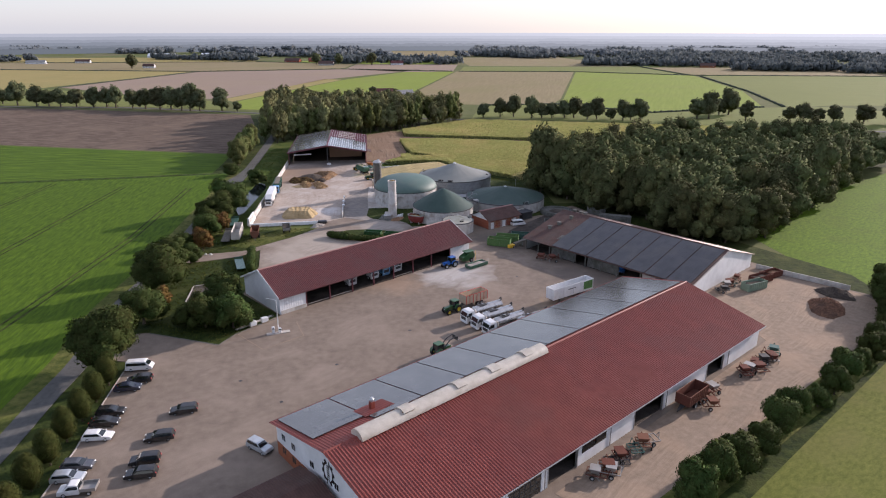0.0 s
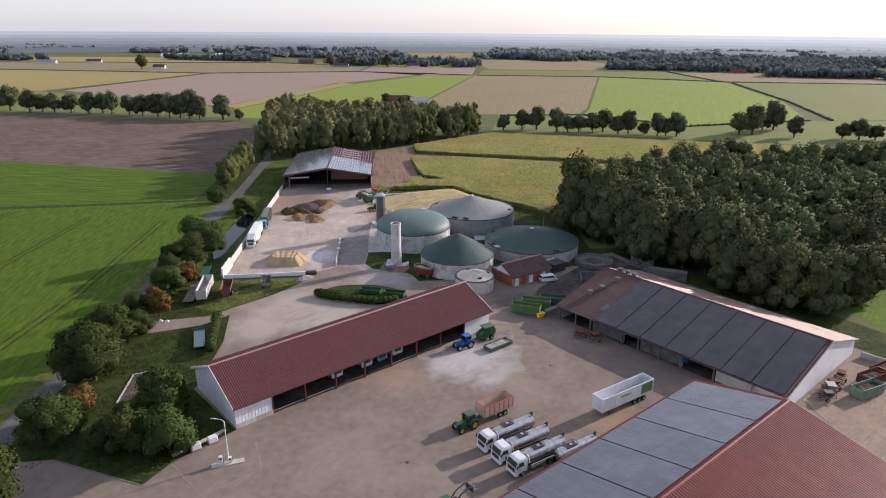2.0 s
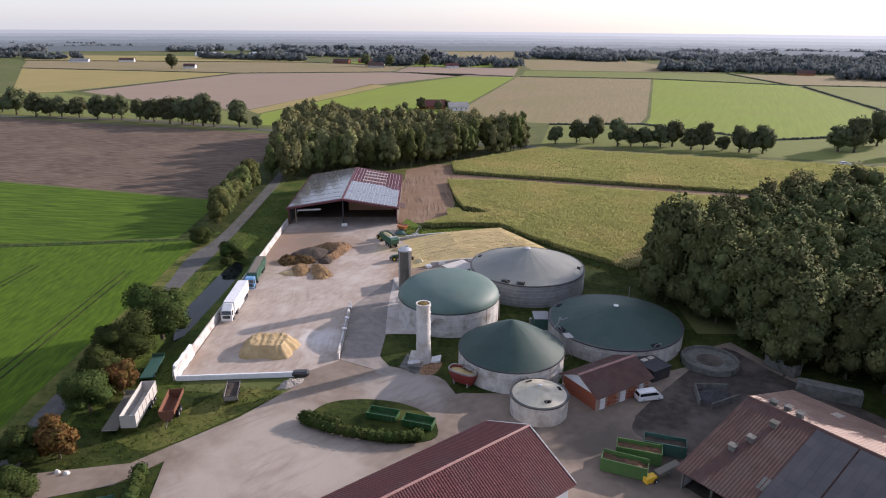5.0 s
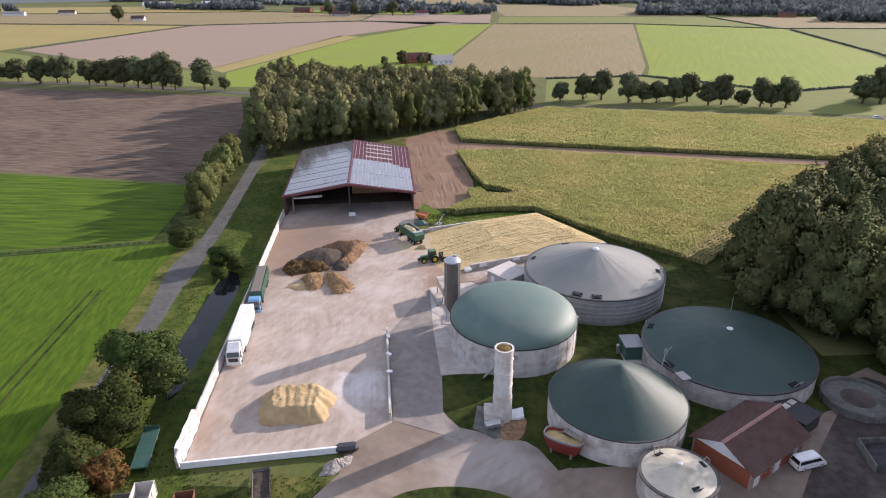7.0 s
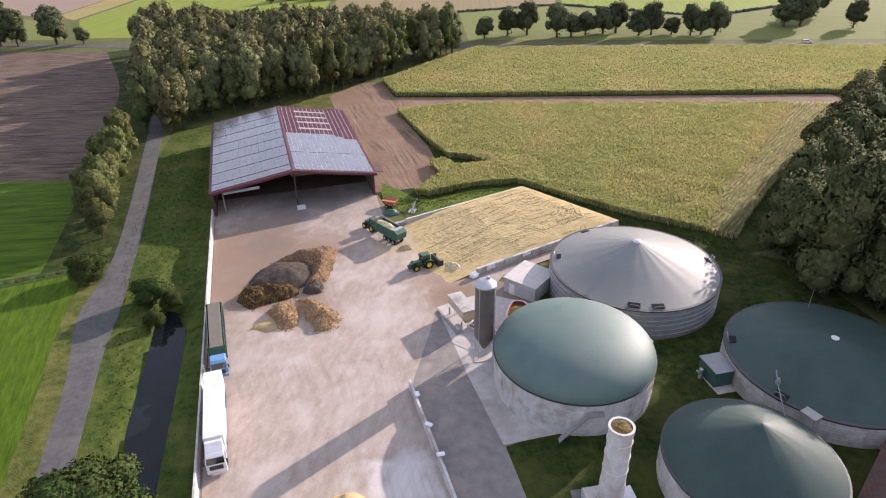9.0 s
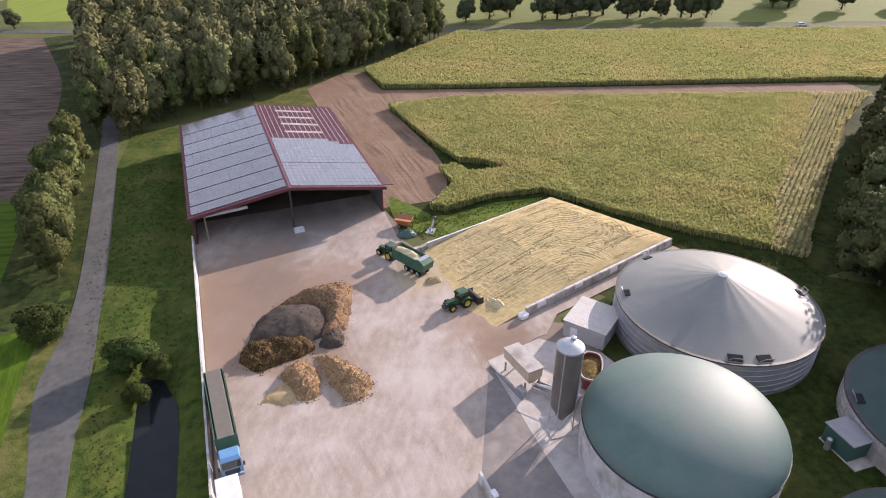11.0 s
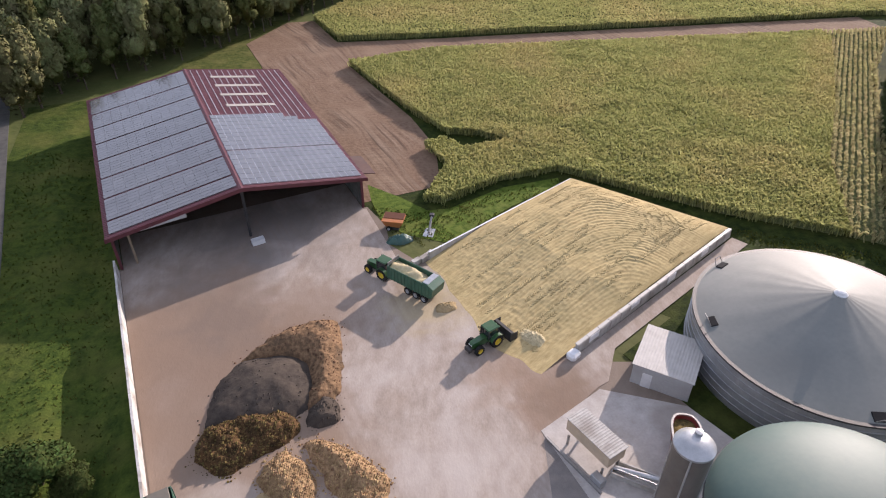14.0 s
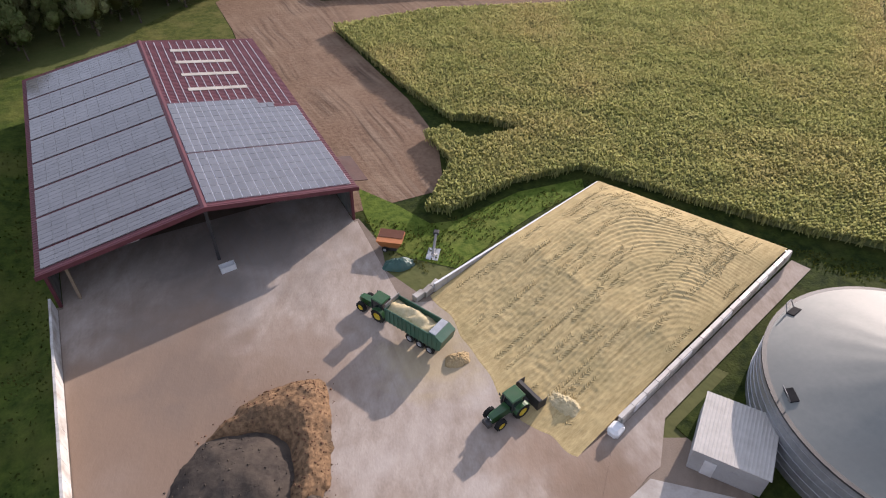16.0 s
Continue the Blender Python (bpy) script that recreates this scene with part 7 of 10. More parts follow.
def tractor(x, y, turn, paint, rim_key, label, loader=False, blade=False, roof_paint=None):
    t = thing("tractor", x, y, 0.02, turn, label, "tractor")
    part("bonnet", B().loft([[(0.2, -0.45, 0.85), (0.2, 0.45, 0.85), (0.2, 0.45, 1.75), (0.2, -0.45, 1.75)], [(2.2, -0.40, 0.85), (2.2, 0.40, 0.85), (2.2, 0.36, 1.6), (2.2, -0.36, 1.6)], [(2.5, -0.30, 0.9), (2.5, 0.30, 0.9), (2.45, 0.28, 1.45), (2.45, -0.28, 1.45)]]), M[paint], t)
    part("grille", B().box(2.46, -0.22, 0.95, 2.54, 0.22, 1.4, 0.02), M["plastic_dark"], t)
    part("chassis", B().box(-1.7, -0.35, 0.55, 2.3, 0.35, 0.95, 0.05), M["chassis"], t)
    cab = part("cab_frame", B().box(-1.45, -0.78, 1.1, 0.25, 0.78, 1.35, 0.05), M[paint], t)
    for px in (-1.35, 0.15):
        for py in (-0.72, 0.72):
            part("cab_post", B().box(px - 0.05, py - 0.05, 1.3, px + 0.05, py + 0.05, 2.72), M["chassis"], cab)
    part("cab_glass", B().loft([[(-1.36, -0.74, 1.35), (0.18, -0.74, 1.35), (0.18, 0.74, 1.35), (-1.36, 0.74, 1.35)], [(-1.25, -0.68, 2.7), (0.05, -0.68, 2.7), (0.05, 0.68, 2.7), (-1.25, 0.68, 2.7)]]), M["glass"], cab)
    part("cab_roof", B().box(-1.5, -0.82, 2.70, 0.28, 0.82, 2.92, 0.09), M[roof_paint or paint], cab)
    for s in (-1, 1):
        wheel(t, -0.95, s * 0.95, 0.92, 0.6, rim_key)
        wheel(t, 1.7, s * 0.88, 0.66, 0.46, rim_key)
        part("mudguard", B().loft([[(-0.95 + 1.02 * math.cos(a), s * 0.68, 0.92 + 1.02 * math.sin(a)) for a in np.linspace(0.3, 2.9, 9)] + [(-0.95 + 0.97 * math.cos(a), s * 0.68, 0.92 + 0.97 * math.sin(a)) for a in np.linspace(2.9, 0.3, 9)], [(-0.95 + 1.02 * math.cos(a), s * 1.25, 0.92 + 1.02 * math.sin(a)) for a in np.linspace(0.3, 2.9, 9)] + [(-0.95 + 0.97 * math.cos(a), s * 1.25, 0.92 + 0.97 * math.sin(a)) for a in np.linspace(2.9, 0.3, 9)]]), M[paint], t)
        part("mirror", B().box(0.2, s * 1.1 - 0.12, 2.1, 0.26, s * 1.1 + 0.12, 2.45, 0.02), M["plastic_dark"], t)
        part("headlight", B().box(2.44, s * 0.2 - 0.1, 1.3, 2.52, s * 0.2 + 0.1, 1.42, 0.02), M["lamp_clear"], t)
    part("exhaust", B().tube((0.35, -0.62, 1.3), (0.35, -0.62, 2.9), 0.07, 8), M["chassis"], t)
    part("hitch", B().box(-2.2, -0.15, 0.5, -1.6, 0.15, 0.7, 0.03), M["bare_steel"], t)
    if loader:
        for s in (-0.55, 0.55):
            part("loader_arm", B().pipe([(0.3, s, 1.6), (1.9, s, 2.9), (3.5, s, 3.3), (3.9, s, 2.7)], 0.11, 6), M["chassis"], t)
        part("loader_frame", B().box(3.7, -0.8, 2.3, 3.9, 0.8, 3.2, 0.04), M["chassis"], t)
        for s in (-0.5, 0.0, 0.5):
            part("fork", B().box(3.85, s - 0.05, 2.3, 4.9, s + 0.05, 2.4), M["bare_steel"], t)
    if blade:
        part("push_arm", B().box(-2.6, -0.5, 0.5, -1.6, 0.5, 0.7, 0.04), M["chassis"], t)
        part("silage_blade", B().loft([[(-2.6, yy, 0.1), (-3.1, yy, 0.05), (-2.95, yy, 0.8), (-3.15, yy, 1.5), (-2.75, yy, 1.5)] for yy in (-1.6, 1.6)]), M["chassis"], t, "wide black silage blade")
        for s in (-1.65, 1.6):
            part("blade_wing", B().box(-3.8, s, 0.05, -2.6, s + 0.06, 1.4), M["chassis"], t)
        part("ballast", B().box(2.5, -0.5, 0.55, 3.0, 0.5, 1.1, 0.06), M["chassis"], t)
    return t


tractor(0.4, 114.3, 40, "tractor_green", "wheel_yellow", "green tractor with a raised front loader", loader=True)
tractor(2.9, 135.2, 218, "tractor_green", "wheel_yellow", "green tractor hitched to a brown tipping trailer")
tractor(2.4, 165.0, 215, "tractor_blue", "rim", "bright blue tractor by the shed corner")
tractor(-40.0, 291.6, 124, "tractor_green", "wheel_yellow", "green tractor hitched to the forage trailer", roof_paint="tractor_green")
tractor(-31.6, 273.6, 197, "tractor_green", "wheel_yellow", "green tractor pushing silage with a rear blade", blade=True)


def box_trailer(name, x, y, turn, L, W, z0, z1, wall, frame, label, axles, wheel_r=0.5, ribs=8, fill=None, wall_t=0.07, draw=True, rear=None, cover=None, group="", category="trailer", heaped=0.0):
    t = thing(name, x, y, 0.02, turn, label, category, group)
    body = part("body", B().trough(-L / 2, -W / 2, z0, L / 2, W / 2, z1, wall_t), wall, t)
    for s in (-1, 1):
        part("top_rail", B().box(-L / 2 - 0.03, s * W / 2 - 0.06, z1, L / 2 + 0.03, s * W / 2 + 0.06, z1 + 0.09, 0.02), frame, body)
        for k in range(ribs + 1):
            xx = -L / 2 + 0.05 + (L - 0.1) * k / ribs
            part("side_rib", B().box(xx - 0.05, s * (W / 2 + 0.04) - 0.04, z0, xx + 0.05, s * (W / 2 + 0.04) + 0.04, z1), frame, body)
    for xx in (-L / 2, L / 2):
        part("end_rail", B().box(xx - 0.05, -W / 2, z1, xx + 0.05, W / 2, z1 + 0.08, 0.02), frame, body)
    part("chassis", B().box(-L / 2 + 0.3, -0.45, z0 - 0.3, L / 2 - 0.2, 0.45, z0, 0.03), M["chassis"], t)
    for ax in axles:
        for s in (-1, 1):
            wheel(t, ax, s * (W / 2 - 0.22), wheel_r, 0.4)
        part("axle", B().tube((ax, -W / 2 + 0.2, wheel_r), (ax, W / 2 - 0.2, wheel_r), 0.08), M["chassis"], t)
    for ax in (-0.8, 0.8):
        part("bearer", B().box(ax - 0.15, -0.5, min(wheel_r, z0 - 0.35), ax + 0.15, 0.5, z0 - 0.25), M["chassis"], t)
    if draw:
        part("drawbar", B().loft([[(L / 2 - 0.3, -0.5, z0 - 0.25), (L / 2 - 0.3, 0.5, z0 - 0.25), (L / 2 - 0.3, 0.5, z0 - 0.05), (L / 2 - 0.3, -0.5, z0 - 0.05)], [(L / 2 + 1.5, -0.08, 0.55), (L / 2 + 1.5, 0.08, 0.55), (L / 2 + 1.5, 0.08, 0.7), (L / 2 + 1.5, -0.08, 0.7)]]), M["chassis"], t)
    if rear:
        part("tailgate", B().box(-L / 2 - 0.12, -W / 2, z0, -L / 2 - 0.02, W / 2, z1 - 0.05, 0.02), rear, t)
    if fill:
        fb = B()
        nx, ny = 22, 8
        for j in range(ny + 1):
            for i in range(nx + 1):
                px, py = -L / 2 + 0.1 + (L - 0.2) * i / nx, -W / 2 + 0.1 + (W - 0.2) * j / ny
                fb.v.append((px, py, z0 + (z1 - z0) * (0.62 + 0.22 * noise.noise((px * 0.9, py, x)) + 0.08 * noise.noise((px * 3, py * 3, 1))) + heaped * (1 - (2 * py / W) ** 2)))
        fb.f = [(j * (nx + 1) + i, j * (nx + 1) + i + 1, (j + 1) * (nx + 1) + i + 1, (j + 1) * (nx + 1) + i) for j in range(ny) for i in range(nx)]
        part("load", fb, fill, t, "loose load inside the body", smooth=True)
    if cover:
        part("cover", B().box(-L / 2, -W / 2, z1 + 0.05, L / 2, W / 2, z1 + 0.16, 0.05), cover, t)
    return t


box_trailer("tipping_trailer", 7.9, 139.4, 218, 6.6, 2.5, 1.25, 3.3, M["trailer_beige"], M["paint_red"], "brown and beige tipping trailer with red ribs", (-1.6, -0.4), 0.55, 6, rear=M["paint_red"])
fw = box_trailer("forage_trailer", -36.8, 286.5, 123, 7.2, 2.55, 1.3, 3.3, M["trailer_green"], M["trailer_green"], "green forage trailer unloading chopped maize", (-2.6, -1.2, 0.2), 0.6, 12, fill=M["fresh_chop"], heaped=0.7)
part("front_grid", B().box(3.5, -1.2, 3.3, 3.6, 1.2, 3.9, 0.03), M["bare_steel"], fw)
part("tail_hood", B().loft([[(-3.6, yy, 1.3), (-4.0, yy, 1.5), (-4.3, yy, 3.0), (-3.3, yy, 3.55), (-2.4, yy, 3.42), (-3.5, yy, 3.2)] for yy in (-1.28, 1.28)]), M["trailer_green"], fw, "raised green tail hood")
part("tail_cover", B().box(-3.4, -1.2, 3.46, -2.5, 1.2, 3.58, 0.04), M["galv"], fw)
box_trailer("walking_floor_trailer", 31.6, 143.8, 215.6, 13.4, 2.5, 1.25, 3.9, M["paint_white"], M["paint_white"], "white open-top walking-floor semi-trailer", (-4.6, -3.3, -2.0), 0.5, 4, draw=False)
wt = [o for o in bpy.data.objects if o.name.startswith("walking_floor_trailer")][0]
part("side_poster", B().box(-6.4, 1.30, 1.7, -3.4, 1.33, 3.7), M["sign_green"], wt, "dark green picture panel on the side")
part("side_poster", B().box(-6.0, 1.33, 2.3, -5.0, 1.345, 3.4), M["bright_green"], wt)
part("lettering_bar", B().box(-0.6, 1.30, 2.9, 2.0, 1.32, 3.1), M["paint_grey"], wt)
part("landing_leg", B().box(4.2, -0.9, 0.0, 4.4, -0.7, 1.1), M["chassis"], wt)
part("landing_leg", B().box(4.2, 0.7, 0.0, 4.4, 0.9, 1.1), M["chassis"], wt)
box_trailer("semi_trailer", -64.2, 190.4, 101.5, 11.0, 2.4, 1.2, 3.5, M["tarp_white"], M["tarp_white"], "white high-sided open semi-trailer on the verge", (4.6, 3.3, 2.0), 0.5, 6, draw=False, fill=None)
st = [o for o in bpy.data.objects if o.name.startswith("semi_trailer")][0]
for s in (-0.8, 0.7):
    part("landing_leg", B().box(-3.6, s, -0.1, -3.4, s + 0.15, 1.1), M["chassis"], st)
tk = thing("tank_trailer", -59.0, 191.6, GZ, 104, "rusty orange spreader trailer with open top", "trailer")
part("hopper", B().loft([[(x, -0.55, 0.9), (x, 0.55, 0.9), (x, 1.25, 2.0), (x, 1.3, 2.9), (x, 1.2, 2.9), (x, 1.1, 2.0), (x, 0.5, 1.05), (x, -0.5, 1.05), (x, -1.1, 2.0), (x, -1.2, 2.9), (x, -1.3, 2.9), (x, -1.25, 2.0)] for x in (-3.6, 3.6)], caps=False), M["rust_orange"], tk)
for x in (-3.65, 3.55):
    part("end_plate", B().loft([[(xx, -0.55, 0.9), (xx, 0.55, 0.9), (xx, 1.25, 2.0), (xx, 1.3, 2.9), (xx, -1.3, 2.9), (xx, -1.25, 2.0)] for xx in (x, x + 0.1)]), M["rust_orange"], tk)
for s in (-1, 1):
    wheel(tk, 0.6, s * 1.1, 0.62, 0.45)
    wheel(tk, -0.8, s * 1.1, 0.62, 0.45)
part("drawbar", B().tube((-3.5, 0, 0.9), (-5.0, 0, 0.45), 0.1), M["chassis"], tk)
part("frame", B().box(-3.4, -0.5, 0.6, 3.4, 0.5, 0.95), M["chassis"], tk)


def flatbed(x, y, turn, L, W, z, paint, deck, label):
    t = thing("flatbed_trailer", x, y, GZ, turn, label, "trailer", "flatbed trailers")
    part("bed_frame", B().box(-L / 2, -W / 2, z - 0.18, L / 2, W / 2, z, 0.03), M[paint], t)
    n = 7
    d = B().box(0.02, 0, 0, L - 0.12, W / n - 0.04, 0.05).mesh("plank", M[deck])
    for k in range(n):
        o = new("plank", d)
        o.parent = t
        o.matrix_basis = Matrix.Translation((-L / 2 + 0.05, -W / 2 + 0.02 + k * W / n, z))
    for xx in (-L * 0.28, -L * 0.12, L * 0.32):
        for s in (-1, 1):
            wheel(t, xx, s * (W / 2 - 0.35), 0.42, 0.3)
        part("axle", B().box(xx - 0.1, -W / 2 + 0.3, 0.35, xx + 0.1, W / 2 - 0.3, z - 0.15), M["chassis"], t)
    part("headboard", B().box(L / 2 - 0.08, -W / 2, z + 0.05, L / 2, W / 2, z + 0.7, 0.02), M[paint], t)
    part("drawbar", B().tube((L / 2, 0, z - 0.2), (L / 2 + 1.4, 0, 0.3), 0.08), M["chassis"], t)


flatbed(-67.4, 190.0, 101.5, 11.5, 2.5, 1.1, "bare_steel", "plank", "grey flatbed trailer parked on the verge")
flatbed(-70.0, 205.2, 103, 8.6, 2.4, 1.1, "trailer_green", "tarp_green", "green flatbed trailer under the trees")
flatbed(-55.7, 165.0, 112, 8.4, 2.3, 0.9, "trailer_green", "deck_teal", "long pale-decked green trailer by the hedge")
box_trailer("tipping_trailer", -50.6, 197.6, 106, 5.6, 2.3, 1.05, 1.9, M["bare_steel"], M["chassis"], "old grey tipping trailer on the verge", (1.4, -1.4), 0.45, 5, draw=True, fill=M["dark_heap"])
box_trailer("tipping_trailer", 44.4, 96.6, 222, 6.4, 2.6, 1.3, 3.2, M["rust_red"], M["rust_orange"], "rust-red tipping trailer with ribbed sides", (-1.2, 0.6), 0.55, 9, draw=True)


def cab(t, x, paint, z=0.0, group=None):
    """A forward-control lorry cab whose front is at x."""
    c = part("cab", B().loft([[(x - 2.2, -1.22, 0.9), (x, -1.22, 0.75), (x, 1.22, 0.75), (x - 2.2, 1.22, 0.9)], [(x - 2.2, -1.24, 1.9), (x + 0.05, -1.24, 1.9), (x + 0.05, 1.24, 1.9), (x - 2.2, 1.24, 1.9)], [(x - 2.2, -1.18, 2.9), (x - 0.3, -1.16, 2.85), (x - 0.3, 1.16, 2.85), (x - 2.2, 1.18, 2.9)], [(x - 2.1, -1.05, 3.15), (x - 0.75, -1.05, 3.1), (x - 0.75, 1.05, 3.1), (x - 2.1, 1.05, 3.15)]]), M[paint], t)
    part("windscreen", B().loft([[(x + 0.055, -1.08, 1.98), (x + 0.055, 1.08, 1.98), (x - 0.26, 1.05, 2.78), (x - 0.26, -1.05, 2.78)], [(x + 0.01, -1.08, 1.98), (x + 0.01, 1.08, 1.98), (x - 0.31, 1.05, 2.78), (x - 0.31, -1.05, 2.78)]]), M["glass"], c)
    for s in (-1, 1):
        part("side_window", B().loft([[(x - 1.5, s * 1.245, 1.95), (x - 0.25, s * 1.245, 1.95), (x - 0.5, s * 1.20, 2.65), (x - 1.5, s * 1.21, 2.65)], [(x - 1.5, s * 1.2, 1.95), (x - 0.25, s * 1.2, 1.95), (x - 0.5, s * 1.15, 2.65), (x - 1.5, s * 1.16, 2.65)]]), M["glass"], c)
        part("mirror", B().box(x - 0.1, s * 1.42 - 0.12, 1.9, x + 0.06, s * 1.42 + 0.12, 2.5, 0.03), M["plastic_dark"], c)
        part("headlight", B().box(x - 0.04, s * 0.95 - 0.18, 0.72, x + 0.08, s * 0.95 + 0.18, 0.95, 0.03), M["lamp_clear"], c)
    part("grille", B().box(x + 0.0, -0.85, 1.05, x + 0.075, 0.85, 1.75, 0.02), M["plastic_dark"], c)
    part("bumper", B().box(x - 0.5, -1.24, 0.35, x + 0.1, 1.24, 0.8, 0.06), M[paint], c)
    return c


def lorry_base(name, x, y, turn, L, label, category="lorry", axles=(), group=""):
    t = thing(name, x, y, 0.02, turn, label, category, group)
    part("chassis", B().box(-L / 2 + 0.2, -0.45, 0.75, L / 2 - 0.3, 0.45, 1.05, 0.03), M["chassis"], t)
    for ax in axles:
        for s in (-1, 1):
            wheel(t, ax, s * 1.02, 0.5, 0.42)
        part("axle", B().tube((ax, -1.0, 0.5), (ax, 1.0, 0.5), 0.1), M["chassis"], t)
        part("spring_hanger", B().box(ax - 0.3, -0.5, 0.5, ax + 0.3, 0.5, 0.8), M["chassis"], t)
    return t


def tank_lorry(x, y, turn, with_cab=True):
    L = 10.6
    t = lorry_base("tank_lorry", x, y, turn, L, "tank lorry with a polished steel barrel and white cab" if with_cab else "polished steel tank trailer beside the lorries", "lorry", (3.9, -1.6, -3.0) if with_cab else (-1.0, -2.4), "tank lorries")
    if with_cab:
        cab(t, L / 2, "paint_white")
    x0, x1 = -5.0, 2.6
    r = 1.12
    part("barrel", B().lathe([(0.05, x0 - 0.35), (0.75, x0 - 0.25), (r, x0), (r, x1), (0.75, x1 + 0.25), (0.05, x1 + 0.35)], 28, axis="x", centre=(0, 0, 2.25)), M["steel_bright"], t, "polished steel barrel", smooth=True)
    for xx in np.linspace(x0 + 0.4, x1 - 0.4, 5):
        part("band", B().lathe([(r, xx - 0.05), (r + 0.03, xx - 0.04), (r + 0.03, xx + 0.04), (r, xx + 0.05)], 28, axis="x", centre=(0, 0, 2.25), caps=False), M["steel_bright"], t)
        part("saddle", B().box(xx - 0.12, -0.75, 1.0, xx + 0.12, 0.75, 1.45), M["chassis"], t)
    w_ = part("walkway", B().box(-0.9, -0.55, 3.36, 1.1, 0.55, 3.44), M["chassis"], t)
    for q in ((-0.9, -0.55), (1.1, -0.55), (1.1, 0.55), (-0.9, 0.55)):
        part("rail_post", B().tube((q[0], q[1], 3.4), (q[0], q[1], 3.8), 0.03), M["chassis"], w_)
    part("hand_rail", B().pipe([(-0.9, -0.55, 3.8), (1.1, -0.55, 3.8), (1.1, 0.55, 3.8), (-0.9, 0.55, 3.8), (-0.9, -0.55, 3.8)], 0.03), M["chassis"], w_)
    part("manhole", B().lathe([(0.3, 3.36), (0.3, 3.55), (0.05, 3.6)], 14, centre=(0.1, 0, 0)), M["steel_bright"], t)
    part("suction_arm", B().pipe([(-5.2, 0, 2.2), (-5.3, 0, 3.7), (-5.0, 0.25, 4.0), (-4.6, 0.1, 3.7)], 0.14, 8), M["chassis"], t, "black suction dock at the rear")
    for s in (-1, 1):
        part("side_guard", B().box(-3.9 if not with_cab else -0.6, s * 1.15 - 0.04, 0.7, 2.2, s * 1.15 + 0.04, 1.1, 0.02), M["bare_steel"], t)
        part("hose_tube", B().tube((-4.6, s * 1.05, 1.3), (2.2, s * 1.05, 1.3), 0.12, 8), M["galv"], t)
    part("rear_bumper", B().box(-5.3, -1.2, 0.7, -5.1, 1.2, 0.95, 0.02), M["chassis"], t)


tank_lorry(9.7, 131.9, 214.5)
tank_lorry(11.9, 129.0, 214.5)
tank_lorry(14.2, 126.1, 214.5)
tank_lorry(19.4, 126.6, 214.5, False)

# articulated lorries by the wall
for x, y, turn, paint, body_m, text, opened in ((-65.55, 235.8, -82.0, "paint_white", "paint_white", "white articulated lorry with a box trailer by the wall", False), (-67.8, 254.8, -80.3, "paint_blue_lt", "tarp_green", "blue lorry with a green tipping trailer by the wall", True)):
    t = lorry_base("articulated_lorry", x, y, turn, 16.4, text, "lorry", (6.6, 3.1, -4.2, -5.4, -6.6), "lorries by the wall")
    cab(t, 8.2, paint)
    if opened:
        bd_ = part("trailer_body", B().trough(-8.2, -1.27, 1.2, 4.6, 1.27, 3.5, 0.08), M["trailer_green"], t, "dark green ribbed tipping body")
        part("tarpaulin", B().box(-8.25, -1.0, 3.42, 4.65, 1.0, 3.56, 0.05), M["plank"], bd_, "dark grey roll tarpaulin")
        for k in range(12):
            for s in (-1, 1):
                part("side_rib", B().box(-8.0 + k * 1.12, s * 1.30 - 0.04, 1.2, -7.85 + k * 1.12, s * 1.30 + 0.04, 3.5), M["tarp_green"], bd_)
    else:
        bd_ = part("trailer_body", B().box(-8.2, -1.27, 1.2, 5.4, 1.27, 3.95, 0.06), M["paint_white"], t, "plain white box body")
        part("rear_door", B().box(-8.26, -1.2, 1.3, -8.2, 1.2, 3.85, 0.02), M["paint_white"], bd_)
        part("wind_deflector", B().loft([[(5.8, -1.1, 3.1), (7.4, -1.1, 3.1), (7.4, 1.1, 3.1), (5.8, 1.1, 3.1)], [(5.8, -1.05, 3.8), (6.2, -1.05, 3.8), (6.2, 1.05, 3.8), (5.8, 1.05, 3.8)]]), M["paint_white"], t)
        for s in (-1, 1):
            part("side_skirt", B().box(-3.2, s * 1.22 - 0.03, 0.55, 2.2, s * 1.22 + 0.03, 1.15), M["paint_white"], bd_)
# lorries inside the shed
for k, (x, y, paint) in enumerate(((-25.2, 153.7, "paint_white"), (-20.0, 158.2, "paint_white"), (-17.2, 160.9, "paint_blue_lt"), (-14.3, 163.7, "paint_white"))):
    t = lorry_base("parked_lorry", x, y, -47, 8.0, "white lorry parked inside the open shed" if paint == "paint_white" else "blue lorry parked inside the open shed", "lorry", (2.7, -2.2), "lorries in the shed")
    cab(t, 4.0, paint)
    part("load_box", B().box(-4.0, -1.2, 1.1, 1.5, 1.2, 3.2, 0.05), M["paint_grey"], t)


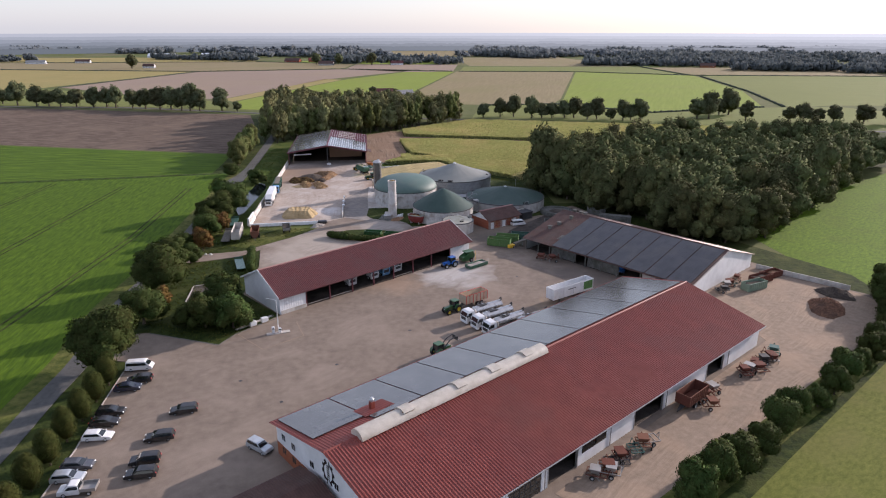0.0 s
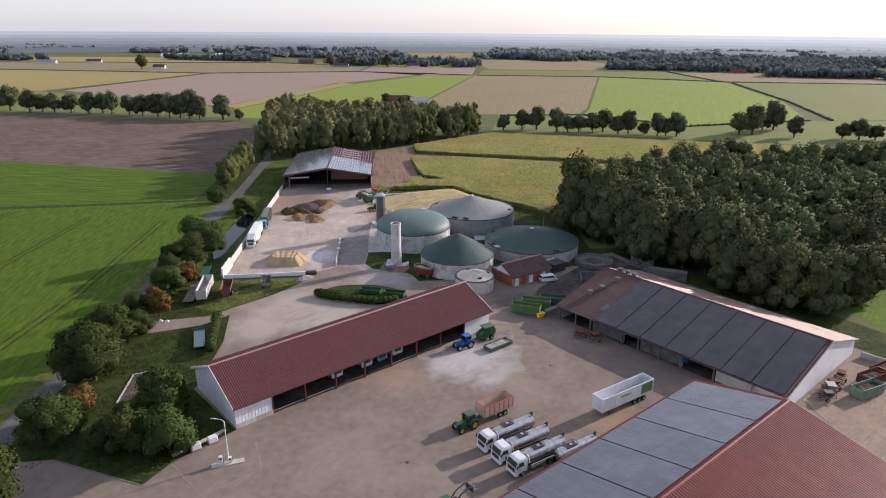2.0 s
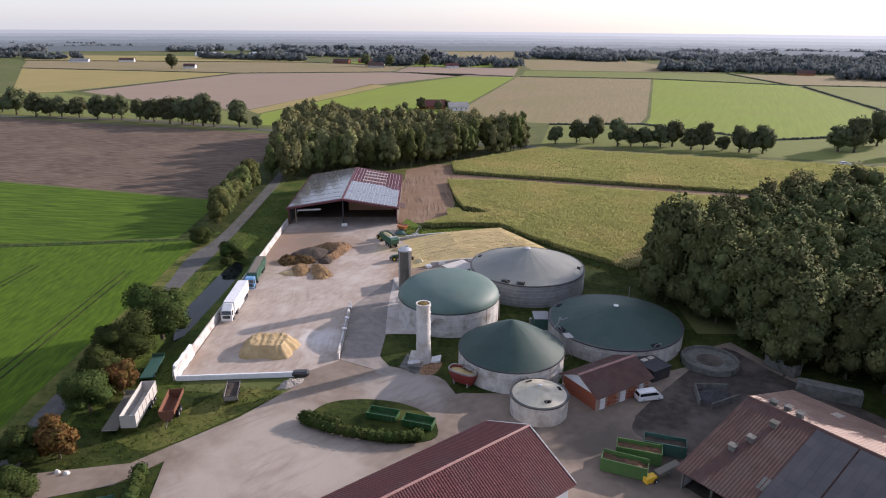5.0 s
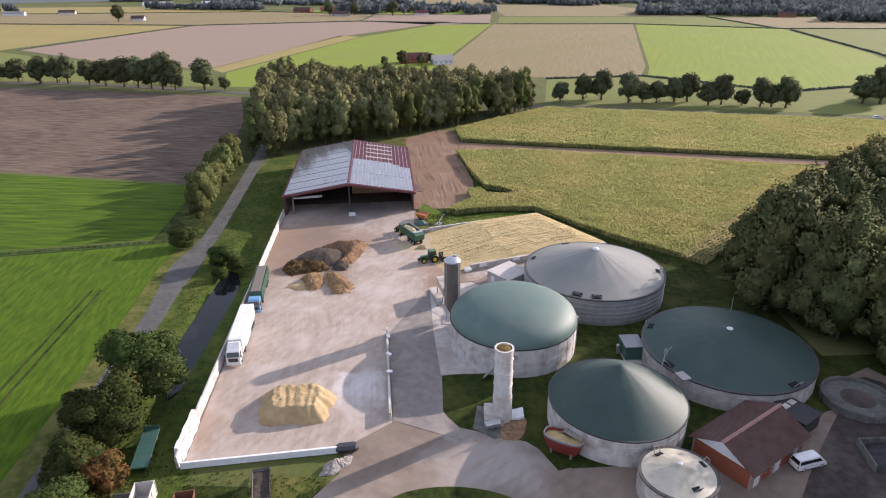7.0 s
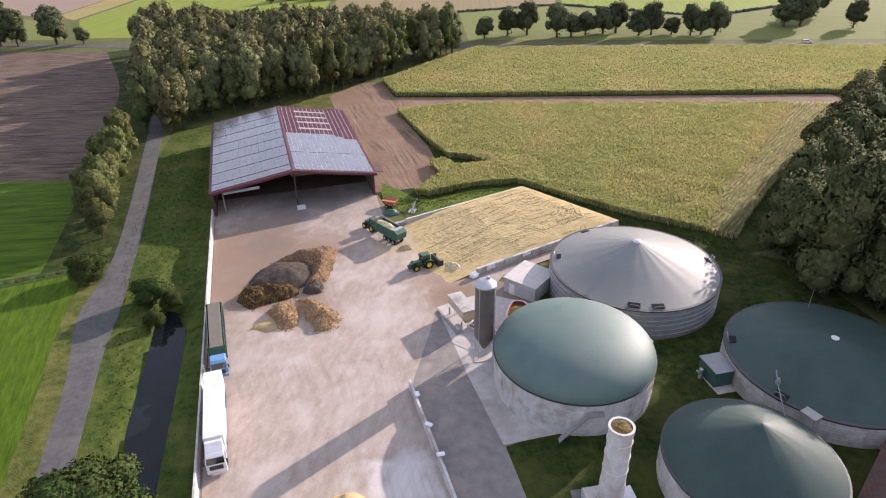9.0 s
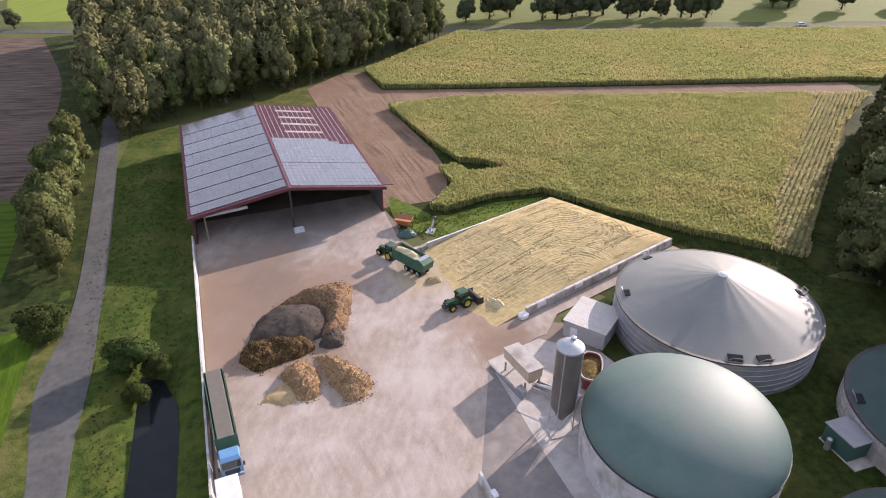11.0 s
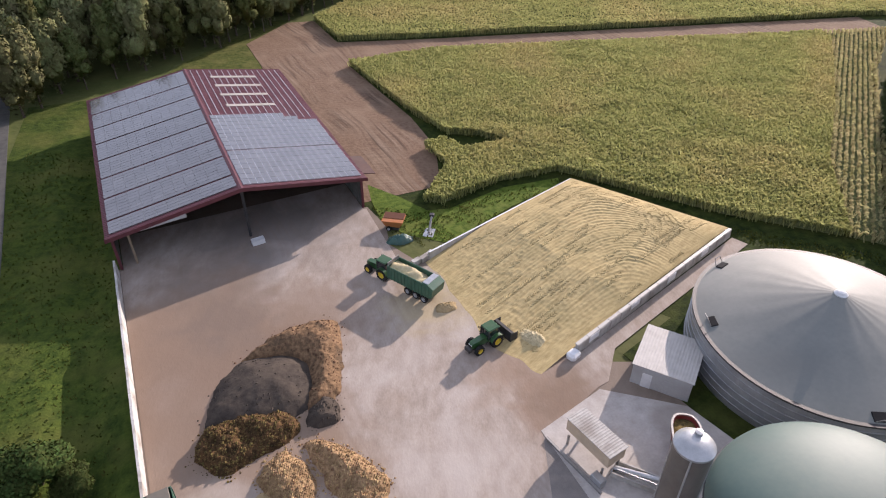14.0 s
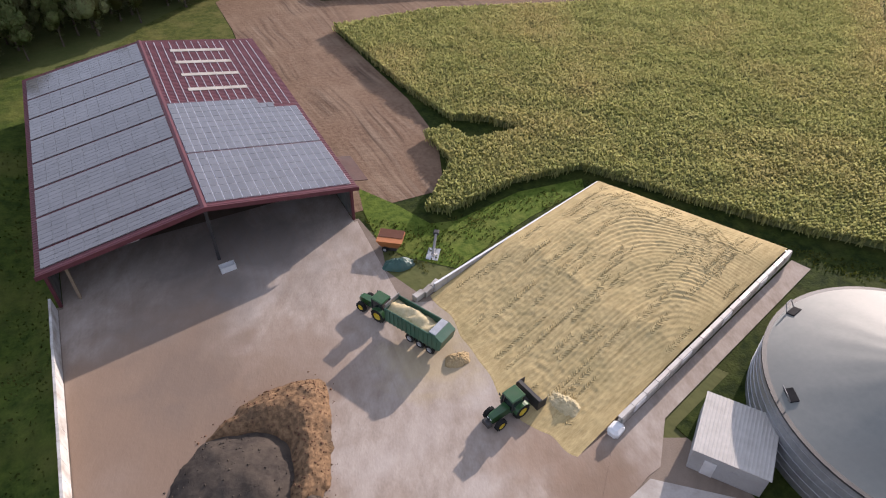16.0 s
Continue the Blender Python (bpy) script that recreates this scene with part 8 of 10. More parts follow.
def skip(x, y, turn, L, W, H, paint, label, fill=None, z=0.0, group="skips"):
    t = thing("roll_off_container", x, y, z, turn, label, "container", group)
    body = part("body", B().trough(-L / 2, -W / 2, 0.15, L / 2, W / 2, H, 0.06), M[paint], t)
    for s in (-1, 1):
        part("skid_rail", B().box(-L / 2, s * 0.55 - 0.08, 0, L / 2, s * 0.55 + 0.08, 0.16), M["chassis"], t)
        part("top_rail", B().box(-L / 2 - 0.04, s * W / 2 - 0.07, H, L / 2 + 0.04, s * W / 2 + 0.07, H + 0.1, 0.02), M[paint], body)
        n = max(4, round(L / 0.75))
        for k in range(n + 1):
            xx = -L / 2 + 0.06 + (L - 0.12) * k / n
            part("side_rib", B().box(xx - 0.05, s * (W / 2 + 0.04) - 0.05, 0.2, xx + 0.05, s * (W / 2 + 0.04) + 0.05, H), M[paint], body)
    part("end_door", B().box(-L / 2 - 0.06, -W / 2 + 0.05, 0.2, -L / 2, W / 2 - 0.05, H - 0.05, 0.02), M[paint], body)
    if fill:
        fb = B()
        nx, ny = 16, 7
        for j in range(ny + 1):
            for i in range(nx + 1):
                px, py = -L / 2 + 0.07 + (L - 0.14) * i / nx, -W / 2 + 0.07 + (W - 0.14) * j / ny
                fb.v.append((px, py, H * (0.72 + 0.2 * noise.noise((px * 0.8 + x, py * 0.9, y)))))
        fb.f = [(j * (nx + 1) + i, j * (nx + 1) + i + 1, (j + 1) * (nx + 1) + i + 1, (j + 1) * (nx + 1) + i) for j in range(ny) for i in range(nx)]
        part("load", fb, fill, t, "brown earth filling")
    return t


skip(17.4, 183.6, -17, 6.9, 2.5, 2.3, "bright_green", "bright green roll-off container full of earth", M["compost"])
skip(20.2, 187.1, -12, 6.9, 2.5, 2.3, "bright_green", "bright green roll-off container heaped with earth", M["compost"])
skip(24.7, 189.3, -12, 6.5, 2.5, 2.2, "tarp_green", "dark green covered roll-off container", M["dark_heap"])
skip(-22.0, 194.0, -10, 5.4, 2.3, 1.2, "tractor_green", "low dark green container on the grass island", None, 0.09)
skip(-15.6, 192.4, -12, 5.4, 2.3, 1.2, "tractor_green", "low dark green container on the grass island", None, 0.09)
skip(9.8, 165.6, 41, 6.4, 2.3, 0.95, "trailer_green", "low green open container on the yard", M["rubble"])
skip(79.2, 149.6, 27, 6.6, 2.4, 2.1, "pale_green", "pale green open container by the barn", M["dark_heap"])
skip(83.2, 154.6, 28, 6.4, 2.4, 1.9, "rust_red", "rust-red open container by the barn", M["dark_heap"])
skip(87.4, 157.9, 30, 6.4, 2.4, 1.7, "rust_red", "rust-red open container by the wall", M["compost"])

# baler behind the blue tractor
bl = thing("baler", 7.3, 169.6, 0.02, 215, "green baler with rounded press chamber", "baler")
part("press_chamber", B().lathe([(0.3, -1.0), (1.25, -0.95), (1.35, -0.6), (1.35, 0.6), (1.25, 0.95), (0.3, 1.0)], 18, axis="y", centre=(-0.7, 0, 1.75)), M["tractor_green"], bl, smooth=True)
part("intake", B().loft([[(0.2, -1.1, 0.5), (0.2, 1.1, 0.5), (0.2, 1.1, 2.4), (0.2, -1.1, 2.4)], [(2.2, -0.9, 0.6), (2.2, 0.9, 0.6), (2.2, 0.9, 1.6), (2.2, -0.9, 1.6)]]), M["tractor_green"], bl)
part("top_guard", B().box(-1.8, -1.05, 2.9, 1.2, 1.05, 3.1, 0.06), M["tractor_green"], bl)
for s in (-1, 1):
    wheel(bl, -0.6, s * 1.2, 0.6, 0.45)
part("drawbar", B().tube((2.2, 0, 0.8), (3.8, 0, 0.6), 0.1), M["chassis"], bl)
part("marker_pole", B().tube((-2.2, 1.0, 0.0), (-2.2, 1.0, 3.0), 0.05), M["machine_yellow"], bl)

# ---- small things on the yards ----
lamp = thing("yard_lamp", -35.0, 124.7, 0.1, 0, "tall slim galvanised yard lamp by the pumps", "lamp")
part("mast", B().lathe([(0.12, 0), (0.10, 0.5), (0.065, 7.2)], 10), M["lamp_clear"], lamp)
part("arm", B().pipe([(0, 0, 7.2), (-0.5, 0.1, 7.45), (-1.6, 0.3, 7.5)], 0.05), M["lamp_clear"], lamp)
part("lamp_head", B().box(-2.2, 0.18, 7.42, -1.5, 0.42, 7.56, 0.04), M["galv"], lamp)
isl_f = thing("pump_island", -35.0, 124.0, 0.0, 22, "kerbed concrete pump island", "island")
part("kerb_block", B().box(-2.4, -0.6, 0, 2.6, 0.6, 0.14, 0.05), M["kerb"], isl_f)
for x, text in ((-0.9, "pale diesel pump on the island"), (0.5, "pale grey dispenser post on the island")):
    fpump = thing("fuel_pump", -35.0 + x * 0.93, 124.0 + x * 0.37, 0.14, 22, text, "pump")
    part("cabinet", B().box(-0.28, -0.25, 0, 0.28, 0.25, 1.45 if x < 0 else 1.0, 0.04), M["paint_white"], fpump)
    part("display", B().box(-0.2, -0.27, 0.95 if x < 0 else 0.6, 0.2, -0.25, 1.25 if x < 0 else 0.85), M["glass"], fpump)
    part("hose", B().pipe([(0.3, 0, 1.0), (0.42, 0, 0.5), (0.3, 0, 0.2)], 0.03), M["tyre"], fpump)
for x, y in ((-41.3, 127.3), (-39.3, 129.3)):
    ib = thing("fluid_tank", x, y, 0.05, 40, "white plastic fluid tank on a pallet", "tank", "fluid tanks")
    part("bottle", B().box(-0.75, -0.5, 0.15, 0.75, 0.5, 1.2, 0.1), M["paint_white"], ib)
    part("pallet", B().box(-0.8, -0.55, 0, 0.8, 0.55, 0.15), M["wood"], ib)
for x, y, s in ((-68.8, 174.8, 0.55), (-67.2, 174.6, 0.6)):
    heap("boulder", x, y, s, s * 0.8, s * 0.9, M["rock"], "white boulder at the lane corner", 0, int(x * 10) % 50 + 60, 0.2, 0.4, 10, GZ)
# yard by the hall
om = thing("spreader", -35.1, 302.2, 0.0, -30, "orange machine with an open hopper on the grass", "machine")
part("hopper", B().loft([[(-1.1, -0.8, 0.6), (1.1, -0.8, 0.6), (1.1, 0.8, 0.6), (-1.1, 0.8, 0.6)], [(-1.7, -1.2, 1.8), (1.7, -1.2, 1.8), (1.7, 1.2, 1.8), (-1.7, 1.2, 1.8)]]), M["orange"], om)
part("flap", B().at(pose(0, 0, 1.82, 8, 0, 0)).box(-1.6, -0.2, 0, 1.6, 1.2, 0.08), M["rust_orange"], om)
part("stand", B().box(-0.9, -0.7, 0, 0.9, 0.7, 0.65), M["chassis"], om)
for s in (-1, 1):
    wheel(om, -0.6, s * 1.0, 0.4, 0.3)
heap("tarpaulin_heap", -35.2, 298.7, 2.2, 1.3, 0.9, M["tarp_green"], "crumpled dark green tarpaulin on the ground", -5, 31, 0.6, 0.3, 20, 0.0)
sm = thing("grain_auger", -30.2, 299.4, GZ, 60, "grey auger machine on a metal plate", "machine")
part("plate", B().box(-1.5, -0.8, 0, 0.8, 0.8, 0.12), M["galv"], sm)
part("auger_tube", B().tube((-0.6, 0, 0.3), (1.9, 0, 1.9), 0.18, 10), M["bare_steel"], sm)
part("motor", B().box(1.6, -0.35, 1.6, 2.3, 0.35, 2.1, 0.06), M["chassis"], sm)
part("support", B().tube((1.2, 0, 0), (1.2, 0, 1.5), 0.08), M["bare_steel"], sm)
for k, (x, y) in enumerate(((-34.7, 292.2), (-33.4, 292.6), (-32.3, 293.2))):
    single("concrete_block", B().box(-0.75, -0.4, 0, 0.75, 0.4, 0.8, 0.05), M["concrete"], "grey concrete block at the clamp corner", "block", "concrete blocks", at=pose(x, y, 0.0 if k else 0.0, 0, 0, 25 + 6 * k))
bk = thing("bale_bucket", -55.6, 305.0, 0.05, 12, "white tub tipped on the hall floor", "tub")
part("tub", B().trough(-0.95, -0.5, 0, 0.95, 0.5, 0.8, 0.08), M["paint_white"], bk)
ym = thing("roller_machine", 21.9, 182.3, 0.0, 28, "yellow-brown soil screen with a long chute", "machine")
part("chute", B().at(pose(0.6, 0, 0.9, 0, -10, 0)).box(-0.6, -0.6, 0, 3.6, 0.6, 0.5, 0.04), M["plank"], ym)
part("drive", B().box(-2.2, -0.6, 0.0, -0.2, 0.6, 1.0, 0.08), M["machine_yellow"], ym)
part("leg", B().box(2.6, -0.5, 0, 2.8, 0.5, 1.3), M["bare_steel"], ym)
for s in (-1, 1):
    wheel(ym, -0.6, s * 0.8, 0.35, 0.25)
# drain covers in the paving
for x, y in ((-20.0, 110.3), (-27.6, 96.9), (-6.5, 125.5), (-37.0, 104.0), (20.2, 158.0)):
    single("drain_cover", B().box(-0.3, -0.3, 0.0, 0.3, 0.3, 0.02, 0.01), M["chassis"], "dark iron drain cover in the paving", "cover", "drain covers", at=pose(x, y, 0.0, 0, 0, 40))


def implement(x, y, turn, seed, paint, label, z=0.03):
    """A parked field implement: frame, tines, wheels and a hitch, varied by its seed."""
    rng = random.Random(seed)
    t = thing("farm_implement", x, y, z, turn, label, "implement", "parked implements")
    L, W = rng.uniform(2.2, 3.6), rng.uniform(1.6, 2.4)
    hz_ = rng.uniform(0.7, 1.1)
    fr_ = B()
    for yy in np.linspace(-W / 2, W / 2, rng.choice((2, 3))):
        fr_.box(-L / 2, yy - 0.06, hz_, L / 2, yy + 0.06, hz_ + 0.12)
    for xx in np.linspace(-L / 2, L / 2, 4):
        fr_.box(xx - 0.06, -W / 2, hz_ + 0.02, xx + 0.06, W / 2, hz_ + 0.16)
    part("frame", fr_, M[paint], t)
    for k in range(rng.randint(6, 9)):
        px, py = rng.uniform(-L / 2, L / 2), rng.uniform(-W / 2, W / 2)
        part("tine", B().pipe([(px, py, hz_ + 0.05), (px - 0.25, py, hz_ * 0.55), (px + 0.05, py, 0.0)], 0.045, 5), M["bare_steel"], t)
    for s in (-1, 1):
        wheel(t, rng.uniform(-0.6, 0.6), s * (W / 2 + 0.15), 0.38, 0.24)
    if rng.random() < 0.75:
        bx = rng.uniform(-0.5, 0.5)
        part("box", B().loft([[(bx - 0.5, -W * 0.3, hz_ + 0.15), (bx + 0.5, -W * 0.3, hz_ + 0.15), (bx + 0.5, W * 0.3, hz_ + 0.15), (bx - 0.5, W * 0.3, hz_ + 0.15)], [(bx - 0.8, -W * 0.42, hz_ + 0.95), (bx + 0.8, -W * 0.42, hz_ + 0.95), (bx + 0.8, W * 0.42, hz_ + 0.95), (bx - 0.8, W * 0.42, hz_ + 0.95)]]), M[rng.choice((paint, "bare_steel", "rust_red"))], t)
    part("hitch_mast", B().pipe([(L / 2, -0.45, hz_), (L / 2 + 0.3, 0, hz_ + 0.95), (L / 2, 0.45, hz_)], 0.06), M[paint], t)
    return t


PAINTS = ("rust_red", "rust_orange", "chassis", "rust_red", "tarp_green", "rust_orange", "bare_steel", "rust_red")
WORDS = {"rust_red": "rusty red", "bare_steel": "bare grey steel", "rust_orange": "rusty orange", "paint_red": "red", "tarp_green": "dark green", "trailer_brown": "brown", "paint_white": "dirty white", "chassis": "blackened steel"}
rg = random.Random(5)
spots = [(23.5 + 10.2 * k / 6 + rg.uniform(-0.3, 0.5), 77.6 + 8.0 * k / 6 - rg.uniform(0, 0.6)) for k in range(7)] + [(58.0 + 9.5 * k / 5 + rg.uniform(-0.4, 0.4), 106.3 + 9.0 * k / 5 + rg.uniform(-0.4, 0.4)) for k in range(6)] + [(61.5, 107.8), (66.0, 112.0), (47.6, 98.8), (49.6, 100.8), (47.2, 95.6), (70.2, 147.2), (72.4, 149.8), (74.0, 151.6), (76.8, 154.4), (25.6, 74.8 + 3.0), (28.6, 171.5), (31.5, 169.5)]
for k, (x, y) in enumerate(spots):
    pn = PAINTS[k % len(PAINTS)]
    implement(x, y, 41 + rg.uniform(-60, 60), 300 + k, pn, "%s field implement parked on the yard" % WORDS[pn])
bn = thing("water_bowser", 48.3, 160.6, 0.05, -43, "blue plastic water tank in the barn bay", "tank")
part("tank_body", B().lathe([(0.2, -1.2), (0.8, -1.1), (0.85, 0), (0.8, 1.1), (0.2, 1.2)], 16, axis="x", centre=(0, 0, 1.0)), M["tractor_blue"], bn, smooth=True)
part("cradle", B().box(-1.1, -0.6, 0, 1.1, 0.6, 0.4), M["chassis"], bn)
# container grey includes the shade at the wood edge
for x, y, turn, L_, text in ((58.6, 208.6, -21, 10.5, "grey shipping container at the wood edge"), (54.4, 218.6, -53, 6.4, "grey steel container under the trees")):
    sc = thing("storage_container", x, y, 0.0, turn, text, "container", "storage containers")
    bdy = part("body", B().ribbed(-L_ / 2, L_ / 2, (-1.2, 0.12), (-1.2, 2.5), 0.3, 0.04, 0.05), M["weathered_shaded_block"], sc)
    part("shell", B().box(-L_ / 2, -1.14, 0.1, L_ / 2, 1.2, 2.55, 0.03), M["weathered_shaded_block"], sc)
    part("base_rail", B().box(-L_ / 2, -1.2, 0.0, L_ / 2, 1.2, 0.12), M["chassis"], sc)

# ---- far houses ----


def house(x, y, turn, L, W, wall, roof, label, h=3.2):
    t = thing("farmhouse", x, y, GZ, turn, label, "house", "far houses")
    part("wall", B().box(-L / 2, -W / 2, 0, L / 2, W / 2, h), M[wall], t)
    rz = h + W * 0.38
    for s in (-1, 1):
        part("roof", B().ribbed(-L / 2 - 0.5, L / 2 + 0.5, (s * (W / 2 + 0.5), h - 0.2), (0, rz), 1.0, 0.05), M[roof], t)
    for xx in (-L / 2, L / 2 - 0.2):
        gable(t, "gable_wall", xx, -W / 2, W / 2, 0, h, h, rz - 0.15, M[wall], 0.2)
    for k in range(4):
        wv = part("window", B().box(-L / 2 + L * (k + 0.3) / 4, -W / 2 - 0.08, 1.0, -L / 2 + L * (k + 0.3) / 4 + 1.2, -W / 2, 2.3), M["paint_white"], t)
        part("pane", B().box(-L / 2 + L * (k + 0.3) / 4 + 0.1, -W / 2 - 0.11, 1.1, -L / 2 + L * (k + 0.3) / 4 + 1.1, -W / 2 - 0.08, 2.2), M["glass"], wv)


for x, y, turn, L_, W_, wl, rf_, text in ((-62, 640, 10, 22, 11, "brick", "roof_maroon", "brick farmhouse among trees"), (-40, 632, 20, 16, 9, "white_wall", "bare_steel", "pale barn beside the farmhouse"), (-495, 1105, 5, 18, 10, "white_wall", "roof_brown", "white farmhouse by the lone tree"), (-760, 1230, 5, 34, 9, "white_wall", "bare_steel", "long pale greenhouse building"), (-690, 1262, 10, 26, 10, "white_wall", "roof_brown", "long low brown-roofed farm building"), (-300, 1300, -10, 30, 12, "brick", "roof_brown", "brick farm building with brown roof"),
                                           (-260, 1315, 15, 24, 12, "brick", "roof_red", "brick farmhouse with red roof"), (-215, 1190, 0, 26, 12, "grey_wall", "roof_brown", "grey farm building with brown roof"), (-90, 1205, 8, 22, 11, "white_wall", "roof_maroon", "white farmhouse at the wood"), (-640, 1500, 0, 60, 16, "white_wall", "film_white", "large white hall in the distance"), (-520, 1530, 6, 80, 16, "white_wall", "film_white", "row of pale greenhouses"), (440, 1125, -20, 24, 11, "brick", "roof_brown", "brick farmhouse at the wood edge"), (560, 1140, 10, 20, 10, "white_wall", "roof_maroon", "white farmhouse at the wood edge")):
    house(x, y, turn, L_, W_, wl, rf_, text)
car("car", 170, 437.5, -12, "paint_white", "white car driving on the country road", "wagon", "", "car")

# ---- plants ----


def leaf_cloud(lobes, count, size, seed, core=True, top_only=False):
    """Leaf sprays over a set of lobes (x, y, z, rx, ry, rz), turned outwards, with a ragged core inside."""
    rng = np.random.default_rng(seed)
    vol = np.array([l[3] * l[4] + l[4] * l[5] + l[3] * l[5] for l in lobes])
    pick = rng.choice(len(lobes), count, p=vol / vol.sum())
    L = np.array(lobes)[pick]
    d = rng.normal(size=(count, 3))
    d /= np.linalg.norm(d, axis=1)[:, None]
    d[:, 2] = np.where((d[:, 2] < -0.35) & (rng.random(count) < 0.7), -d[:, 2], d[:, 2])
    rad = 0.80 + 0.30 * rng.random(count) ** 1.5
    c = L[:, :3] + d * L[:, 3:] * rad[:, None]
    keep = np.ones(count, bool)
    for l in lobes:
        q = (c - np.array(l[:3])) / np.array(l[3:])
        keep &= (q ** 2).sum(1) > 0.55
    if top_only:
        keep &= d[:, 2] > -0.25
    mid = np.array(lobes)[:, :3].mean(0)
    c, d = c[keep], d[keep]
    n = len(c)
    out = (c - mid) * np.array((1.0, 1.0, 0.55))
    out /= np.linalg.norm(out, axis=1)[:, None] + 1e-6
    soft = d * 0.62 + out * 0.38 + rng.normal(scale=0.20, size=(n, 3))
    soft /= np.linalg.norm(soft, axis=1)[:, None]
    nrm = d + rng.normal(scale=0.50, size=(n, 3))
    nrm /= np.linalg.norm(nrm, axis=1)[:, None]
    t1 = np.cross(nrm, rng.normal(size=(n, 3)))
    t1 /= np.linalg.norm(t1, axis=1)[:, None]
    t2 = np.cross(nrm, t1)
    t2 *= np.where((nrm * soft).sum(1) > 0, -1.0, 1.0)[:, None]
    s = size * (0.55 + 0.9 * rng.random(n))[:, None]
    bend = nrm * s * 0.35
    k1 = 0.6 + 0.5 * rng.random((n, 1))
    p0, p1 = c - t1 * s, c + t2 * s * k1 * 0.7 - bend * 0.4
    p2, p3 = c + t1 * s, c - t2 * s * k1 * 0.7 - bend * 0.4
    verts = np.stack([p0, p1, p2, p3], 1).reshape(-1, 3)
    faces = [(4 * i, 4 * i + 1, 4 * i + 2, 4 * i + 3) for i in range(n)]
    b = B()
    b.v = [tuple(v) for v in verts.tolist()]
    b.f = faces
    b.n = [tuple(v) for v in np.repeat(soft, 4, 0).tolist()]
    if core:
        for l in lobes:
            k = len(b.v)
            rings, segs = 5, 8
            vs = []
            for i in range(rings + 1):
                th = math.pi * i / rings
                for j in range(segs):
                    ph = 2 * math.pi * j / segs
                    w_ = 0.80 + 0.16 * noise.noise((l[0] + 2 * math.sin(th) * math.cos(ph), l[1] + 2 * math.sin(th) * math.sin(ph), l[2] + 2 * math.cos(th)))
                    vs.append((l[0] + l[3] * w_ * math.sin(th) * math.cos(ph), l[1] + l[4] * w_ * math.sin(th) * math.sin(ph), l[2] + l[5] * w_ * math.cos(th)))
            b.v.extend(vs)
            b.n.extend(tuple((Vector(q) - Vector(l[:3])).normalized()) for q in vs)
            b.f.extend((k + i * segs + j, k + (i + 1) * segs + j, k + (i + 1) * segs + (j + 1) % segs, k + i * segs + (j + 1) % segs) for i in range(rings) for j in range(segs))
    return b


def crown_lobes(rng, r, z0, z1, n):
    """Uneven lobes that fill a crown of radius r between z0 and z1."""
    out = [(0, 0, z0 + (z1 - z0) * 0.5, r * 0.66, r * 0.66, (z1 - z0) * 0.46)]
    for k in range(n):
        a = 2 * math.pi * (k + rng.random() * 0.7) / n
        t = rng.random()
        zz = z0 + (z1 - z0) * (0.22 + 0.60 * t)
        rr = r * (0.52 + 0.16 * rng.random()) * (1.0 - 0.40 * max(0, t - 0.45))
        s = r * (0.30 + 0.20 * rng.random())
        out.append((rr * math.cos(a), rr * math.sin(a), zz, s, s * (0.85 + 0.3 * rng.random()), s * (0.75 + 0.35 * rng.random())))
    return out


def trunk_mesh(r, z0, h, seed, lean=0.1):
    rng = random.Random(seed)
    b = B()
    rings = []
    for k in range(6):
        t = k / 5
        rr = r * (1.25 - 0.75 * t) if k else r * 1.5
        ox, oy = lean * math.sin(t * 2 + seed), lean * math.cos(t * 1.7 + seed)
        rings.append([(ox + rr * math.cos(a), oy + rr * math.sin(a), t * h) for a in np.linspace(0, 2 * math.pi, 7, endpoint=False)])
    b.loft(rings)
    for k in range(5):
        a = 2 * math.pi * k / 5 + rng.random()
        z = h * (0.45 + 0.12 * k)
        b.tube((0, 0, z), (h * 0.32 * math.cos(a), h * 0.32 * math.sin(a), z + h * 0.28), r * 0.35, 5)
    return b.mesh("trunk", M["bark"], True)


KINDS = {}


def tree_kind(key, r, h, base, lobes, leaves, size, material, trunk_r, seed, variants=3, core=True):
    made = []
    for k in range(variants):
        rng = random.Random(seed * 31 + k)
        cr = leaf_cloud(crown_lobes(rng, r, base, h, lobes), leaves, size, seed * 7 + k, core=core).mesh("crown", material)
        made.append((cr, trunk_mesh(trunk_r, 0, base + (h - base) * 0.55, seed + k)))
    KINDS[key] = made


tree_kind("oak", 6.0, 12.0, 1.6, 14, 11000, 0.225, M["leaf"], 0.30, 1)
tree_kind("wood", 4.2, 14.5, 0.0, 12, 2600, 0.34, M["leaf_hall"], 0.20, 2, 5)
tree_kind("edge", 4.7, 16.0, -1.4, 13, 3600, 0.31, M["leaf_wood"], 0.22, 12, 5)
tree_kind("birch", 3.0, 15.0, 1.2, 10, 1900, 0.36, M["leaf_lt"], 0.15, 3, 3)
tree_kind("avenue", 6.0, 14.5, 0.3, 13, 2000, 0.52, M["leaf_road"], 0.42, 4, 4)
tree_kind("bush", 3.6, 6.0, 0.2, 12, 5600, 0.18, M["leaf"], 0.14, 5, 4)
tree_kind("red", 3.2, 6.4, 0.6, 9, 2600, 0.25, M["leaf_red"], 0.14, 6, 2)
tree_kind("pale", 3.6, 9.0, 0.3, 11, 3600, 0.26, M["leaf_lt"], 0.16, 7, 3)


